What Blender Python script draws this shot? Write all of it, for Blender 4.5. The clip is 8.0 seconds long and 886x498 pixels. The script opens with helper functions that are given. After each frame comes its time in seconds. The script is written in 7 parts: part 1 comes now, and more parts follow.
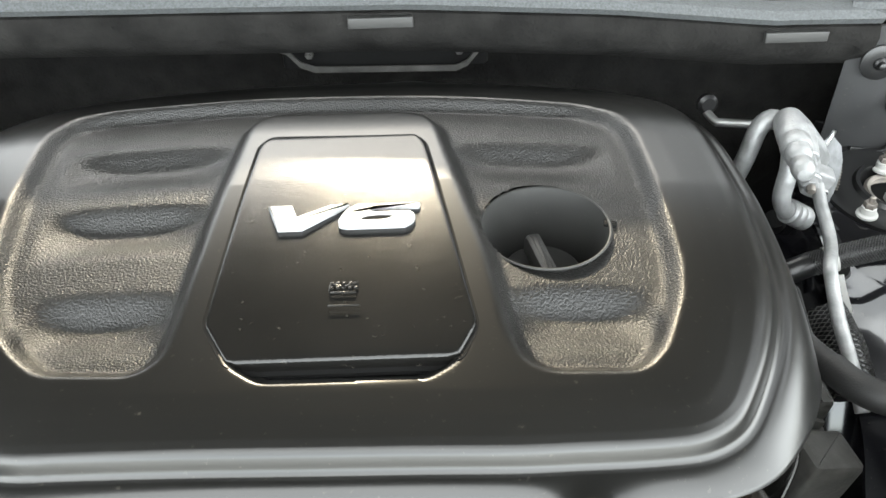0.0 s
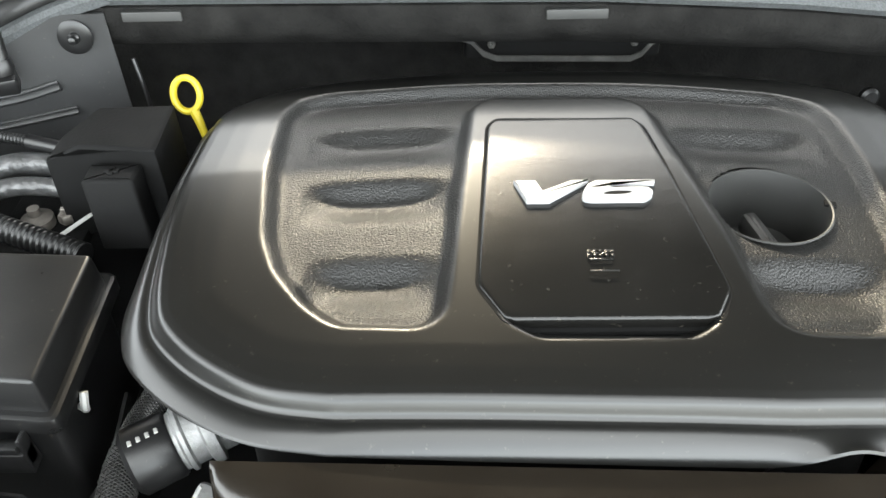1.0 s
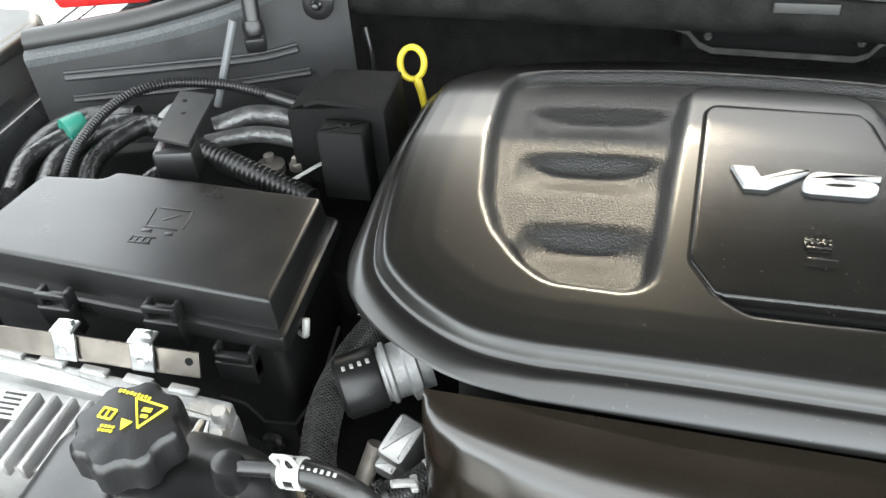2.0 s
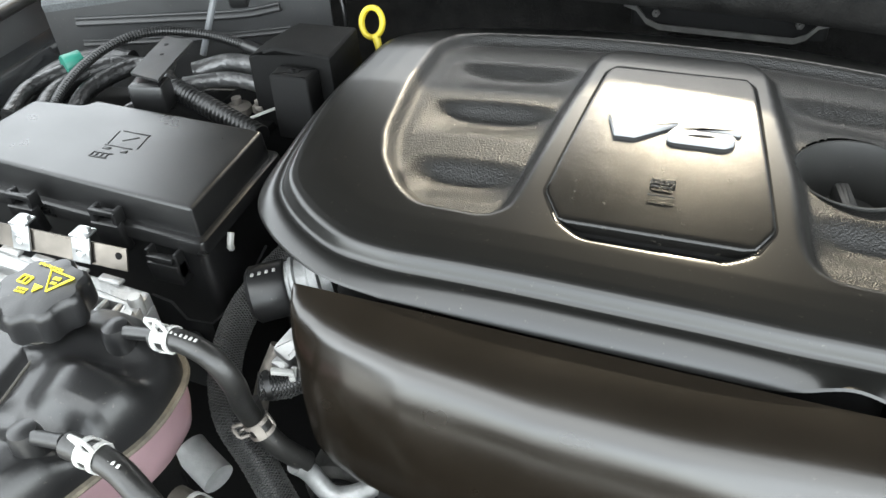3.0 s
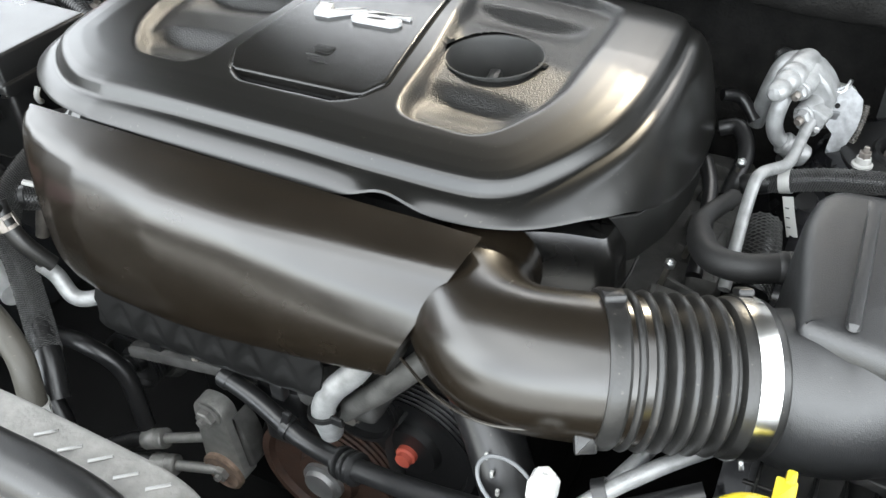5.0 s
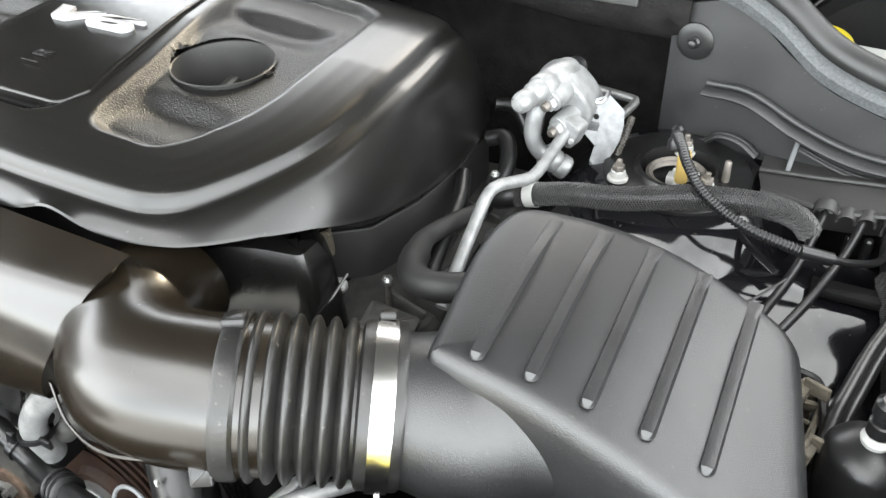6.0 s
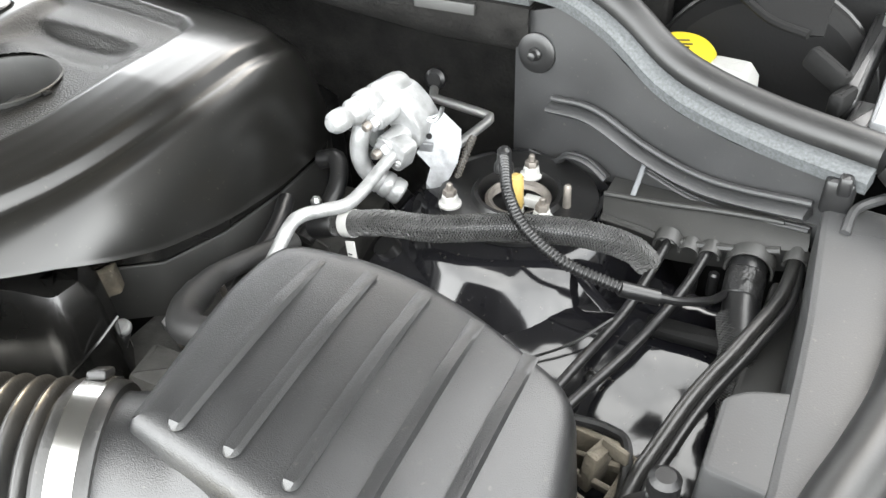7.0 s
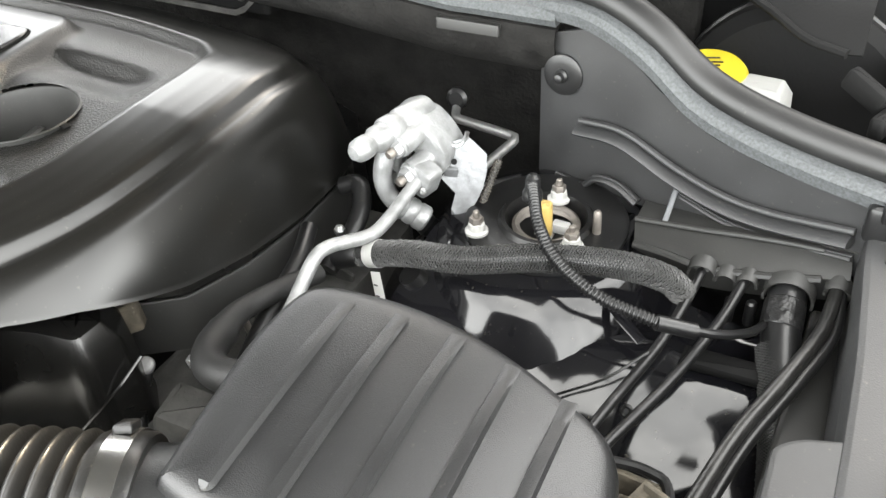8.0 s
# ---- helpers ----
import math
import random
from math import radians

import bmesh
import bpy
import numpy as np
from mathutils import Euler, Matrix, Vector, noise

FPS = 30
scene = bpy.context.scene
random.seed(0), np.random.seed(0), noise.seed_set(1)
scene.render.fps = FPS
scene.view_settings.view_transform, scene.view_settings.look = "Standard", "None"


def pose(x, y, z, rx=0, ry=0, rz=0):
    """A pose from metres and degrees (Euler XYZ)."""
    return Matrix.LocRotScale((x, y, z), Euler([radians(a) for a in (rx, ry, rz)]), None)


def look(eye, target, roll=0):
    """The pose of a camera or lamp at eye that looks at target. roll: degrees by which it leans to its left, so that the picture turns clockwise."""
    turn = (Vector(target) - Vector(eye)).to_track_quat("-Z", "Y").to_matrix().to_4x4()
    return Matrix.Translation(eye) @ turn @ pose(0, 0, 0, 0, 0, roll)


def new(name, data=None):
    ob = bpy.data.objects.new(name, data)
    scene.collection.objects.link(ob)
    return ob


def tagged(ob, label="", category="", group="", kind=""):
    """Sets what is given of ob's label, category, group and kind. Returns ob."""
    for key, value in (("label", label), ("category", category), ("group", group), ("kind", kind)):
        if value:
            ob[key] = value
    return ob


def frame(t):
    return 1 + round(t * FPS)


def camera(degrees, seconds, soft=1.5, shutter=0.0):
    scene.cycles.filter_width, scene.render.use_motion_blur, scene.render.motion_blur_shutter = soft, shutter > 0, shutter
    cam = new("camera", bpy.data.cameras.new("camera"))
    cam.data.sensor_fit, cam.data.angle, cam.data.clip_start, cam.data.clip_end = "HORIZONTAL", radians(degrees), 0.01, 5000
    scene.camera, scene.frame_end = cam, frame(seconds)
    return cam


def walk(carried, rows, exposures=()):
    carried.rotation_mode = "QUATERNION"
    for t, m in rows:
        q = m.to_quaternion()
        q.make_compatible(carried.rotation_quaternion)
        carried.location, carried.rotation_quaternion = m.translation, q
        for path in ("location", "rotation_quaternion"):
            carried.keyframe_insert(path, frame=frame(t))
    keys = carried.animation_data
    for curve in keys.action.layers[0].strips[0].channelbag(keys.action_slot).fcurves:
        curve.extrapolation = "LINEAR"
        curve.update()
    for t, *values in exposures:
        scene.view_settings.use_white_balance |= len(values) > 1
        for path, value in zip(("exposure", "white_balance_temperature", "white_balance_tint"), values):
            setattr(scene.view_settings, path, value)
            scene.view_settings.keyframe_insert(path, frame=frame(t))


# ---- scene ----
cam = camera(56.0, 8.0)
PATH = [
    (0, (0.013, 0.009, 1.483), (0.038, 1.528, 0.183), -1.4),
    (0.5, (-0.071, -0.017, 1.495), (-0.012, 1.485, 0.175), -0.8),
    (1, (-0.146, -0.041, 1.503), (-0.203, 1.476, 0.201), -2.0),
    (1.5, (-0.2, -0.067, 1.506), (-0.495, 1.432, 0.215), -4.2),
    (1.7, (-0.201, -0.076, 1.506), (-0.555, 1.412, 0.218), -4.4),
    (2.8, (-0.048, -0.134, 1.492), (-0.612, 1.301, 0.218), -4.8),
    (3, (-0.004, -0.145, 1.49), (-0.605, 1.283, 0.226), -4.6),
    (3.5, (0.094, -0.153, 1.461), (-0.599, 1.251, 0.218), -4.5),
    (4, (0.172, -0.164, 1.441), (-0.598, 1.217, 0.217), -4.5),
    (4.2, (0.211, -0.175, 1.43), (-0.57, 1.212, 0.22), -4.4),
    (5.3, (0.485, -0.196, 1.438), (-0.275, 1.186, 0.209), -2.2),
    (5.5, (0.522, -0.165, 1.435), (-0.234, 1.219, 0.204), -2.1),
    (6, (0.624, -0.052, 1.421), (-0.126, 1.34, 0.196), -1.9),
    (6.5, (0.702, 0.038, 1.395), (-0.045, 1.44, 0.179), -1.9),
    (7, (0.74, 0.092, 1.388), (-0.017, 1.492, 0.177), -2.3),
    (7.5, (0.738, 0.117, 1.391), (-0.036, 1.505, 0.177), -3.1),
    (8, (0.715, 0.114, 1.4), (-0.067, 1.497, 0.185), -3.7),
]
EXPOSURES = [(0.0, 5.02, 7300, 4), (1.7, 4.78, 7200, 4), (3.0, 4.6, 7100, 4), (4.2, 4.93, 7050, 5), (5.5, 4.6, 7250, 6), (6.0, 5.0, 7400, 6), (6.5, 5.4, 7450, 7), (7.5, 5.3, 7600, 7), (8.0, 5.2, 7700, 7)]
walk(cam, [(t, look(eye, target, roll)) for t, eye, target, roll in PATH], EXPOSURES)

# ---- light: low sun from behind the cabin, open sky ----
SUN_ELEVATION, SUN_TURN = 30.0, -3.0
world = bpy.data.worlds.new("sky")
scene.world = world
world.use_nodes = True
wn = world.node_tree
wn.nodes.clear()
sky = wn.nodes.new("ShaderNodeTexSky")
sky.sky_type = "NISHITA"
sky.sun_disc = False
sky.sun_elevation = radians(SUN_ELEVATION)
sky.sun_rotation = radians(SUN_TURN)
sky.air_density, sky.dust_density, sky.ozone_density = 0.6, 1.0, 1.0
bg = wn.nodes.new("ShaderNodeBackground")
bg.inputs["Strength"].default_value = 0.018
out = wn.nodes.new("ShaderNodeOutputWorld")
wn.links.new(sky.outputs["Color"], bg.inputs["Color"])
# thin broken cloud in front of the blue
cn = wn.nodes.new("ShaderNodeTexNoise")
cn.inputs["Scale"].default_value, cn.inputs["Detail"].default_value = 2.2, 6.0
ct = wn.nodes.new("ShaderNodeTexCoord")
wn.links.new(ct.outputs["Generated"], cn.inputs["Vector"])
cr = wn.nodes.new("ShaderNodeMapRange")
cr.inputs["From Min"].default_value, cr.inputs["From Max"].default_value = 0.35, 0.65
cr.inputs["To Min"].default_value, cr.inputs["To Max"].default_value = 0.17, 0.29
wn.links.new(cn.outputs["Fac"], cr.inputs["Value"])
veil = wn.nodes.new("ShaderNodeBackground")
veil.inputs["Color"].default_value = (0.92, 0.97, 1.06, 1)
# brighter haze towards the horizon
sp = wn.nodes.new("ShaderNodeSeparateXYZ")
wn.links.new(ct.outputs["Generated"], sp.inputs["Vector"])
hz_ = wn.nodes.new("ShaderNodeMapRange")
hz_.inputs["From Min"].default_value, hz_.inputs["From Max"].default_value = 0.0, 0.60
hz_.inputs["To Min"].default_value, hz_.inputs["To Max"].default_value = 1.6, 1.0
wn.links.new(sp.outputs["Z"], hz_.inputs["Value"])
hm = wn.nodes.new("ShaderNodeMath")
hm.operation = "MULTIPLY"
wn.links.new(cr.outputs["Result"], hm.inputs[0])
wn.links.new(hz_.outputs["Result"], hm.inputs[1])
wn.links.new(hm.outputs["Value"], veil.inputs["Strength"])
both = wn.nodes.new("ShaderNodeAddShader")
wn.links.new(bg.outputs["Background"], both.inputs[0])
wn.links.new(veil.outputs["Background"], both.inputs[1])
wn.links.new(both.outputs["Shader"], out.inputs["Surface"])

sun_data = bpy.data.lights.new("sun", "SUN")
sun_data.energy, sun_data.angle, sun_data.color = 0.128, radians(0.5), (1.0, 0.885, 0.72)
sun = new("sun", sun_data)
sa, se = radians(SUN_TURN), radians(SUN_ELEVATION)
sun.matrix_world = look((math.sin(sa) * math.cos(se) * 20, math.cos(sa) * math.cos(se) * 20, math.sin(se) * 20), (0, 0, 0))


# ---- materials ----
def material(name, color, rough=0.5, metal=0.0, grain=0.0, grain_scale=600.0, vary=0.25, vary_scale=18.0, dust=0.0,
             rough_vary=0.12, coat=0.0, clear=0.0, ior=1.5, mask=None):
    """A procedural surface: two scales of colour, uneven gloss, fine relief and a little dust."""
    m = bpy.data.materials.new(name)
    m.use_nodes = True
    nt = m.node_tree
    n, l = nt.nodes, nt.links
    b = n["Principled BSDF"]
    tc = n.new("ShaderNodeTexCoord")
    big = n.new("ShaderNodeTexNoise")
    big.inputs["Scale"].default_value, big.inputs["Detail"].default_value = vary_scale, 5.0
    l.new(tc.outputs["Object"], big.inputs["Vector"])
    fine = n.new("ShaderNodeTexNoise")
    fine.inputs["Scale"].default_value, fine.inputs["Detail"].default_value = grain_scale, 3.0
    l.new(tc.outputs["Object"], fine.inputs["Vector"])
    ramp = n.new("ShaderNodeMapRange")
    ramp.inputs["From Min"].default_value, ramp.inputs["From Max"].default_value = 0.25, 0.75
    ramp.inputs["To Min"].default_value, ramp.inputs["To Max"].default_value = 1.0 - vary, 1.0 + vary
    l.new(big.outputs["Fac"], ramp.inputs["Value"])
    mul = n.new("ShaderNodeVectorMath")
    mul.operation = "SCALE"
    mul.inputs[0].default_value = color
    l.new(ramp.outputs["Result"], mul.inputs["Scale"])
    col = mul.outputs["Vector"]
    if dust:
        dn = n.new("ShaderNodeTexNoise")
        dn.inputs["Scale"].default_value, dn.inputs["Detail"].default_value = 240.0, 6.0
        l.new(tc.outputs["Object"], dn.inputs["Vector"])
        dr = n.new("ShaderNodeMapRange")
        dr.inputs["From Min"].default_value, dr.inputs["From Max"].default_value = 0.66, 0.8
        dr.inputs["To Max"].default_value = dust
        l.new(dn.outputs["Fac"], dr.inputs["Value"])
        mx = n.new("ShaderNodeMix")
        mx.data_type = "RGBA"
        l.new(dr.outputs["Result"], mx.inputs["Factor"])
        l.new(col, mx.inputs["A"])
        mx.inputs["B"].default_value = (0.30, 0.27, 0.22, 1)
        col = mx.outputs["Result"]
    l.new(col, b.inputs["Base Color"])
    rr = n.new("ShaderNodeMapRange")
    rr.inputs["From Min"].default_value, rr.inputs["From Max"].default_value = 0.3, 0.7
    rr.inputs["To Min"].default_value, rr.inputs["To Max"].default_value = max(0.02, rough - rough_vary * rough), min(1, rough + rough_vary * rough)
    l.new(big.outputs["Fac"], rr.inputs["Value"])
    if mask:
        at = n.new("ShaderNodeAttribute")
        at.attribute_name = mask
        mr = n.new("ShaderNodeMapRange")
        mr.inputs["To Min"].default_value, mr.inputs["To Max"].default_value = 0.28, rough
        l.new(at.outputs["Fac"], mr.inputs["Value"])
        l.new(mr.outputs["Result"], b.inputs["Roughness"])
    else:
        l.new(rr.outputs["Result"], b.inputs["Roughness"])
    b.inputs["Metallic"].default_value = metal
    b.inputs["IOR"].default_value = ior
    b.inputs["Coat Weight"].default_value = coat
    b.inputs["Coat Roughness"].default_value = 0.06
    b.inputs["Transmission Weight"].default_value = clear
    if grain:
        bump = n.new("ShaderNodeBump")
        bump.inputs["Strength"].default_value, bump.inputs["Distance"].default_value = 1.0, grain
        l.new(fine.outputs["Fac"], bump.inputs["Height"])
        l.new(bump.outputs["Normal"], b.inputs["Normal"])
        if mask:
            l.new(at.outputs["Fac"], bump.inputs["Strength"])
    return m


SATIN = material("satin_black_plastic", (0.0045, 0.0044, 0.0041), 0.25, ior=1.62, grain=0.00003, grain_scale=900, dust=0.10, vary=0.15)
SHELLM = material("cover_shell_plastic", (0.0050, 0.0049, 0.0045), 0.33, ior=1.52, grain=0.00095, grain_scale=640, dust=0.13, vary=0.15, mask="grain")
PANELM = material("panel_plastic", (0.0055, 0.0053, 0.0049), 0.20, ior=1.45, grain=0.00016, grain_scale=900, dust=0.12, rough_vary=0.04)
BROWN = material("resonator_plastic", (0.0078, 0.0058, 0.0038), 0.25, ior=1.62, grain=0.00003, grain_scale=900, dust=0.08, vary=0.15)
BLACK = material("black_plastic", (0.008, 0.008, 0.0082), 0.34, grain=0.00008, grain_scale=700, dust=0.15)
FUSEM = material("fuse_lid_plastic", (0.008, 0.008, 0.0081), 0.30, ior=1.45, grain=0.00009, grain_scale=900, dust=0.12)
LIDM = material("textured_lid_plastic", (0.013, 0.0132, 0.0136), 0.33, ior=1.60, grain=0.00030, grain_scale=1200, dust=0.12)
GREYP = material("grey_liner_plastic", (0.024, 0.0243, 0.0248), 0.5, grain=0.00015, grain_scale=800, dust=0.2)
# near-black with weak sheen; also puts shade into the skirt and well notch
DARK = material("deep_black", (0.004, 0.004, 0.004), 0.7, ior=1.25, grain=0.0003, grain_scale=300, vary=0.4)
FELT = material("felt_insulation", (0.011, 0.0107, 0.0102), 0.95, ior=1.2, grain=0.0018, grain_scale=230, vary=0.6, vary_scale=30)
RUBBER = material("black_rubber", (0.008, 0.008, 0.0083), 0.33, grain=0.0001, grain_scale=500, dust=0.2)
DUSTYRUB = material("dusty_rubber", (0.050, 0.046, 0.038), 0.5, grain=0.0002, grain_scale=400, dust=0.45)
AGEDRUB = material("aged_rubber", (0.012, 0.0118, 0.0113), 0.35, grain=0.0002, grain_scale=400, vary=0.35, vary_scale=50, dust=0.35)
SEALM = material("grey_seal_rubber", (0.052, 0.056, 0.058), 0.7, grain=0.0008, grain_scale=380, vary=0.5, vary_scale=420)
GLOSS = material("gloss_black_paint", (0.006, 0.006, 0.007), 0.09, grain=0.0, vary=0.2, dust=0.25, coat=0.12)
ALU = material("bare_aluminium", (0.255, 0.258, 0.258), 0.44, 0.45, grain=0.0006, grain_scale=300, vary=0.30, vary_scale=70, dust=0.2)
CAST = material("cast_aluminium", (0.36, 0.36, 0.355), 0.48, 0.85, grain=0.0006, grain_scale=260, vary=0.25)
STEEL = material("zinc_steel", (0.55, 0.56, 0.56), 0.3, 1.0, grain=0.0001, vary=0.2)
BAND = material("bright_steel_band", (0.72, 0.72, 0.70), 0.22, 1.0, vary=0.1)
OLDSTEEL = material("weathered_steel", (0.22, 0.20, 0.18), 0.55, 0.7, grain=0.0005, grain_scale=250, vary=0.4, vary_scale=60)
SOOTY = material("sooty_casting", (0.055, 0.054, 0.051), 0.65, 0.3, grain=0.0006, grain_scale=250, vary=0.5, vary_scale=60)
ALLOY = material("dull_alloy", (0.21, 0.206, 0.195), 0.5, 0.5, grain=0.0005, grain_scale=260, vary=0.3, vary_scale=60, dust=0.3)
GALV = material("galvanised_sheet", (0.19, 0.195, 0.20), 0.45, 0.45, grain=0.0006, grain_scale=180, vary=0.3, vary_scale=120)
WHITE = material("white_nylon", (0.38, 0.38, 0.365), 0.45, vary=0.06)
BADGE = material("satin_silver_badge", (0.36, 0.365, 0.37), 0.46, 0.30, vary=0.04)
YELLOW = material("yellow_plastic", (0.54, 0.43, 0.03), 0.4, vary=0.08)
PALEYEL = material("aged_yellow_plastic", (0.40, 0.28, 0.09), 0.5, vary=0.15)
PRINT = material("yellow_print", (0.75, 0.62, 0.04), 0.6, vary=0.1)
BLKPRINT = material("black_print", (0.01, 0.01, 0.01), 0.6)
PINK = material("milky_pink_tank", (0.26, 0.168, 0.182), 0.35, vary=0.15, vary_scale=25, clear=0.15)
# lighter black, its tone standing for skylight in the well and on the flank
WELLM = material("matt_black_moulding", (0.022, 0.022, 0.021), 0.5, grain=0.0001, grain_scale=600, dust=0.1)
OLDRUST = material("rust_stained_steel", (0.17, 0.12, 0.09), 0.65, 0.3, grain=0.0006, grain_scale=250, vary=0.5, vary_scale=90)
OLDPULLEY = material("sooty_rust", (0.032, 0.015, 0.009), 0.7, 0.2, grain=0.0006, grain_scale=250, vary=0.5, vary_scale=70)
STRAP = material("brown_tinted_steel", (0.24, 0.215, 0.19), 0.3, 1.0, vary=0.2, vary_scale=40)
TAPE = material("wrinkled_cloth_tape", (0.010, 0.010, 0.0102), 0.34, grain=0.0022, grain_scale=130, vary=0.3, dust=0.15)
LINER = material("bonnet_felt", (0.028, 0.028, 0.0275), 0.95, grain=0.0008, grain_scale=350, vary=0.3, vary_scale=20)
BULB = material("satin_seal_rubber", (0.009, 0.009, 0.009), 0.42, grain=0.00005, dust=0.1)
BRAIDM = material("braided_sleeve_yarn", (0.055, 0.055, 0.054), 0.36, vary=0.3, vary_scale=60, dust=0.2)
GREEN = material("green_tape", (0.006, 0.12, 0.085), 0.5)
RED = material("red_plastic", (0.45, 0.02, 0.02), 0.3)
REDRUST = material("red_primer", (0.30, 0.05, 0.03), 0.7, vary=0.3)
GREYMET = material("grey_body_metal", (0.10, 0.105, 0.11), 0.4, vary=0.2, dust=0.2)
SILVERP = material("silver_grey_paint", (0.15, 0.155, 0.16), 0.3, 0.3, vary=0.1)
FOIL = material("foil_wrap", (0.10, 0.10, 0.10), 0.35, 0.6, grain=0.002, grain_scale=120, vary=0.4, vary_scale=60)
BELT = material("ribbed_belt", (0.012, 0.012, 0.012), 0.6, grain=0.0002)
DIRTY = material("dirt_caked_plastic", (0.085, 0.073, 0.055), 0.85, grain=0.002, grain_scale=180, vary=0.5, vary_scale=80, dust=0.5)
BLOCKERM = material("blocker_dark", (0.05, 0.048, 0.045), 0.9, grain=0.003, grain_scale=60, vary=0.3, vary_scale=2)
CONCRETE = material("pale_concrete", (0.50, 0.485, 0.45), 0.85, grain=0.004, grain_scale=120, vary=0.3, vary_scale=3)
SLEEVEM = material("grey_wrap", (0.40, 0.40, 0.39), 0.5, 0.15, grain=0.0006, grain_scale=160, vary=0.2, vary_scale=60, dust=0.2)
CARPAINT = material("dark_car_paint", (0.02, 0.021, 0.022), 0.16, vary=0.05, coat=0.5)


# ---- shape helpers ----
def V(*a):
    return np.array(a, float)


def finish(name, verts, faces, mats, parent=None, label="", index=None, sharp=35.0):
    me = bpy.data.meshes.new(name)
    me.from_pydata([tuple(map(float, v)) for v in verts], [], [tuple(map(int, f)) for f in faces])
    for m in (mats if isinstance(mats, (list, tuple)) else [mats]):
        me.materials.append(m)
    if index is not None:
        me.polygons.foreach_set("material_index", np.array(index, dtype=np.int32))
    bm = bmesh.new()
    bm.from_mesh(me)
    bmesh.ops.recalc_face_normals(bm, faces=bm.faces)
    bm.to_mesh(me)
    bm.free()
    me.shade_smooth()
    me.set_sharp_from_angle(angle=radians(sharp))
    ob = new(name, me)
    if parent:
        ob.parent = parent
        ob.matrix_parent_inverse = Matrix.Translation(parent.location).inverted()
    if label:
        tagged(ob, label)
    return ob


def part(name, geo, mat, parent, label="", sharp=35.0, kind=""):
    return tagged(finish(name, geo[0], geo[1], mat, parent, label, sharp=sharp), kind=kind)


def thing(name, label, category, group="", at=(0, 0, 0), kind=""):
    e = new(name)
    e.empty_display_size, e.location = 0.02, at
    return tagged(e, label, category, group, kind)


def merge(*geos):
    vs, fs, o = [], [], 0
    for v, f in geos:
        vs += list(v)
        fs += [tuple(i + o for i in q) for q in f]
        o += len(v)
    return vs, fs


def spline(pts, step=0.004):
    """Points evenly along a smooth curve through pts."""
    p = np.array(pts, float)
    if len(p) == 2:
        n = max(2, int(np.linalg.norm(p[1] - p[0]) / step) + 1)
        return p[0] + (p[1] - p[0]) * np.linspace(0, 1, n)[:, None]
    q = np.vstack([2 * p[0] - p[1], p, 2 * p[-1] - p[-2]])
    res = []
    for i in range(1, len(q) - 2):
        a, b, c, d = q[i - 1:i + 3]
        for u in np.linspace(0, 1, 24, endpoint=False):
            res.append(0.5 * (2 * b + (c - a) * u + (2 * a - 5 * b + 4 * c - d) * u * u + (3 * b - a - 3 * c + d) * u ** 3))
    res.append(p[-1])
    res = np.array(res)
    s = np.r_[0, np.cumsum(np.linalg.norm(np.diff(res, axis=0), axis=1))]
    n = max(3, int(s[-1] / step) + 1)
    return np.array([np.interp(np.linspace(0, s[-1], n), s, res[:, k]) for k in range(3)]).T


def frames(c):
    t = np.gradient(c, axis=0)
    t /= np.linalg.norm(t, axis=1)[:, None] + 1e-12
    up = V(0, 0, 1) if abs(t[0][2]) < 0.9 else V(1, 0, 0)
    a = np.cross(t[0], up)
    a /= np.linalg.norm(a)
    A, B = [], []
    for k in t:
        a = a - k * np.dot(a, k)
        a /= np.linalg.norm(a)
        A.append(a)
        B.append(np.cross(k, a))
    return np.array(A), np.array(B)


def loft(rings, caps=True, closed=True):
    n = len(rings[0])
    vs = [v for r in rings for v in r]
    fs = []
    m = n if closed else n - 1
    for i in range(len(rings) - 1):
        for j in range(m):
            k = (j + 1) % n
            fs.append((i * n + j, i * n + k, (i + 1) * n + k, (i + 1) * n + j))
    if caps:
        fs.append(tuple(range(n))[::-1])
        fs.append(tuple((len(rings) - 1) * n + j for j in range(n)))
    return vs, fs


def tube(pts, r, n=16, step=0.004, caps=True, flat=1.0, smooth=True):
    c = spline(pts, step) if smooth else np.array(pts, float)
    A, B = frames(c)
    s = np.r_[0, np.cumsum(np.linalg.norm(np.diff(c, axis=0), axis=1))]
    rr = np.array([r(x, s[-1]) if callable(r) else r for x in s])
    a = np.linspace(0, 2 * np.pi, n, endpoint=False)
    return loft([c[i] + rr[i] * (np.outer(np.cos(a), A[i]) + flat * np.outer(np.sin(a), B[i])) for i in range(len(c))], caps)


def corrugated(pts, r, depth, pitch, n=14):
    return tube(pts, lambda x, l: r - depth * (0.5 + 0.5 * math.cos(2 * math.pi * x / pitch)) ** 2, n, pitch / 6)


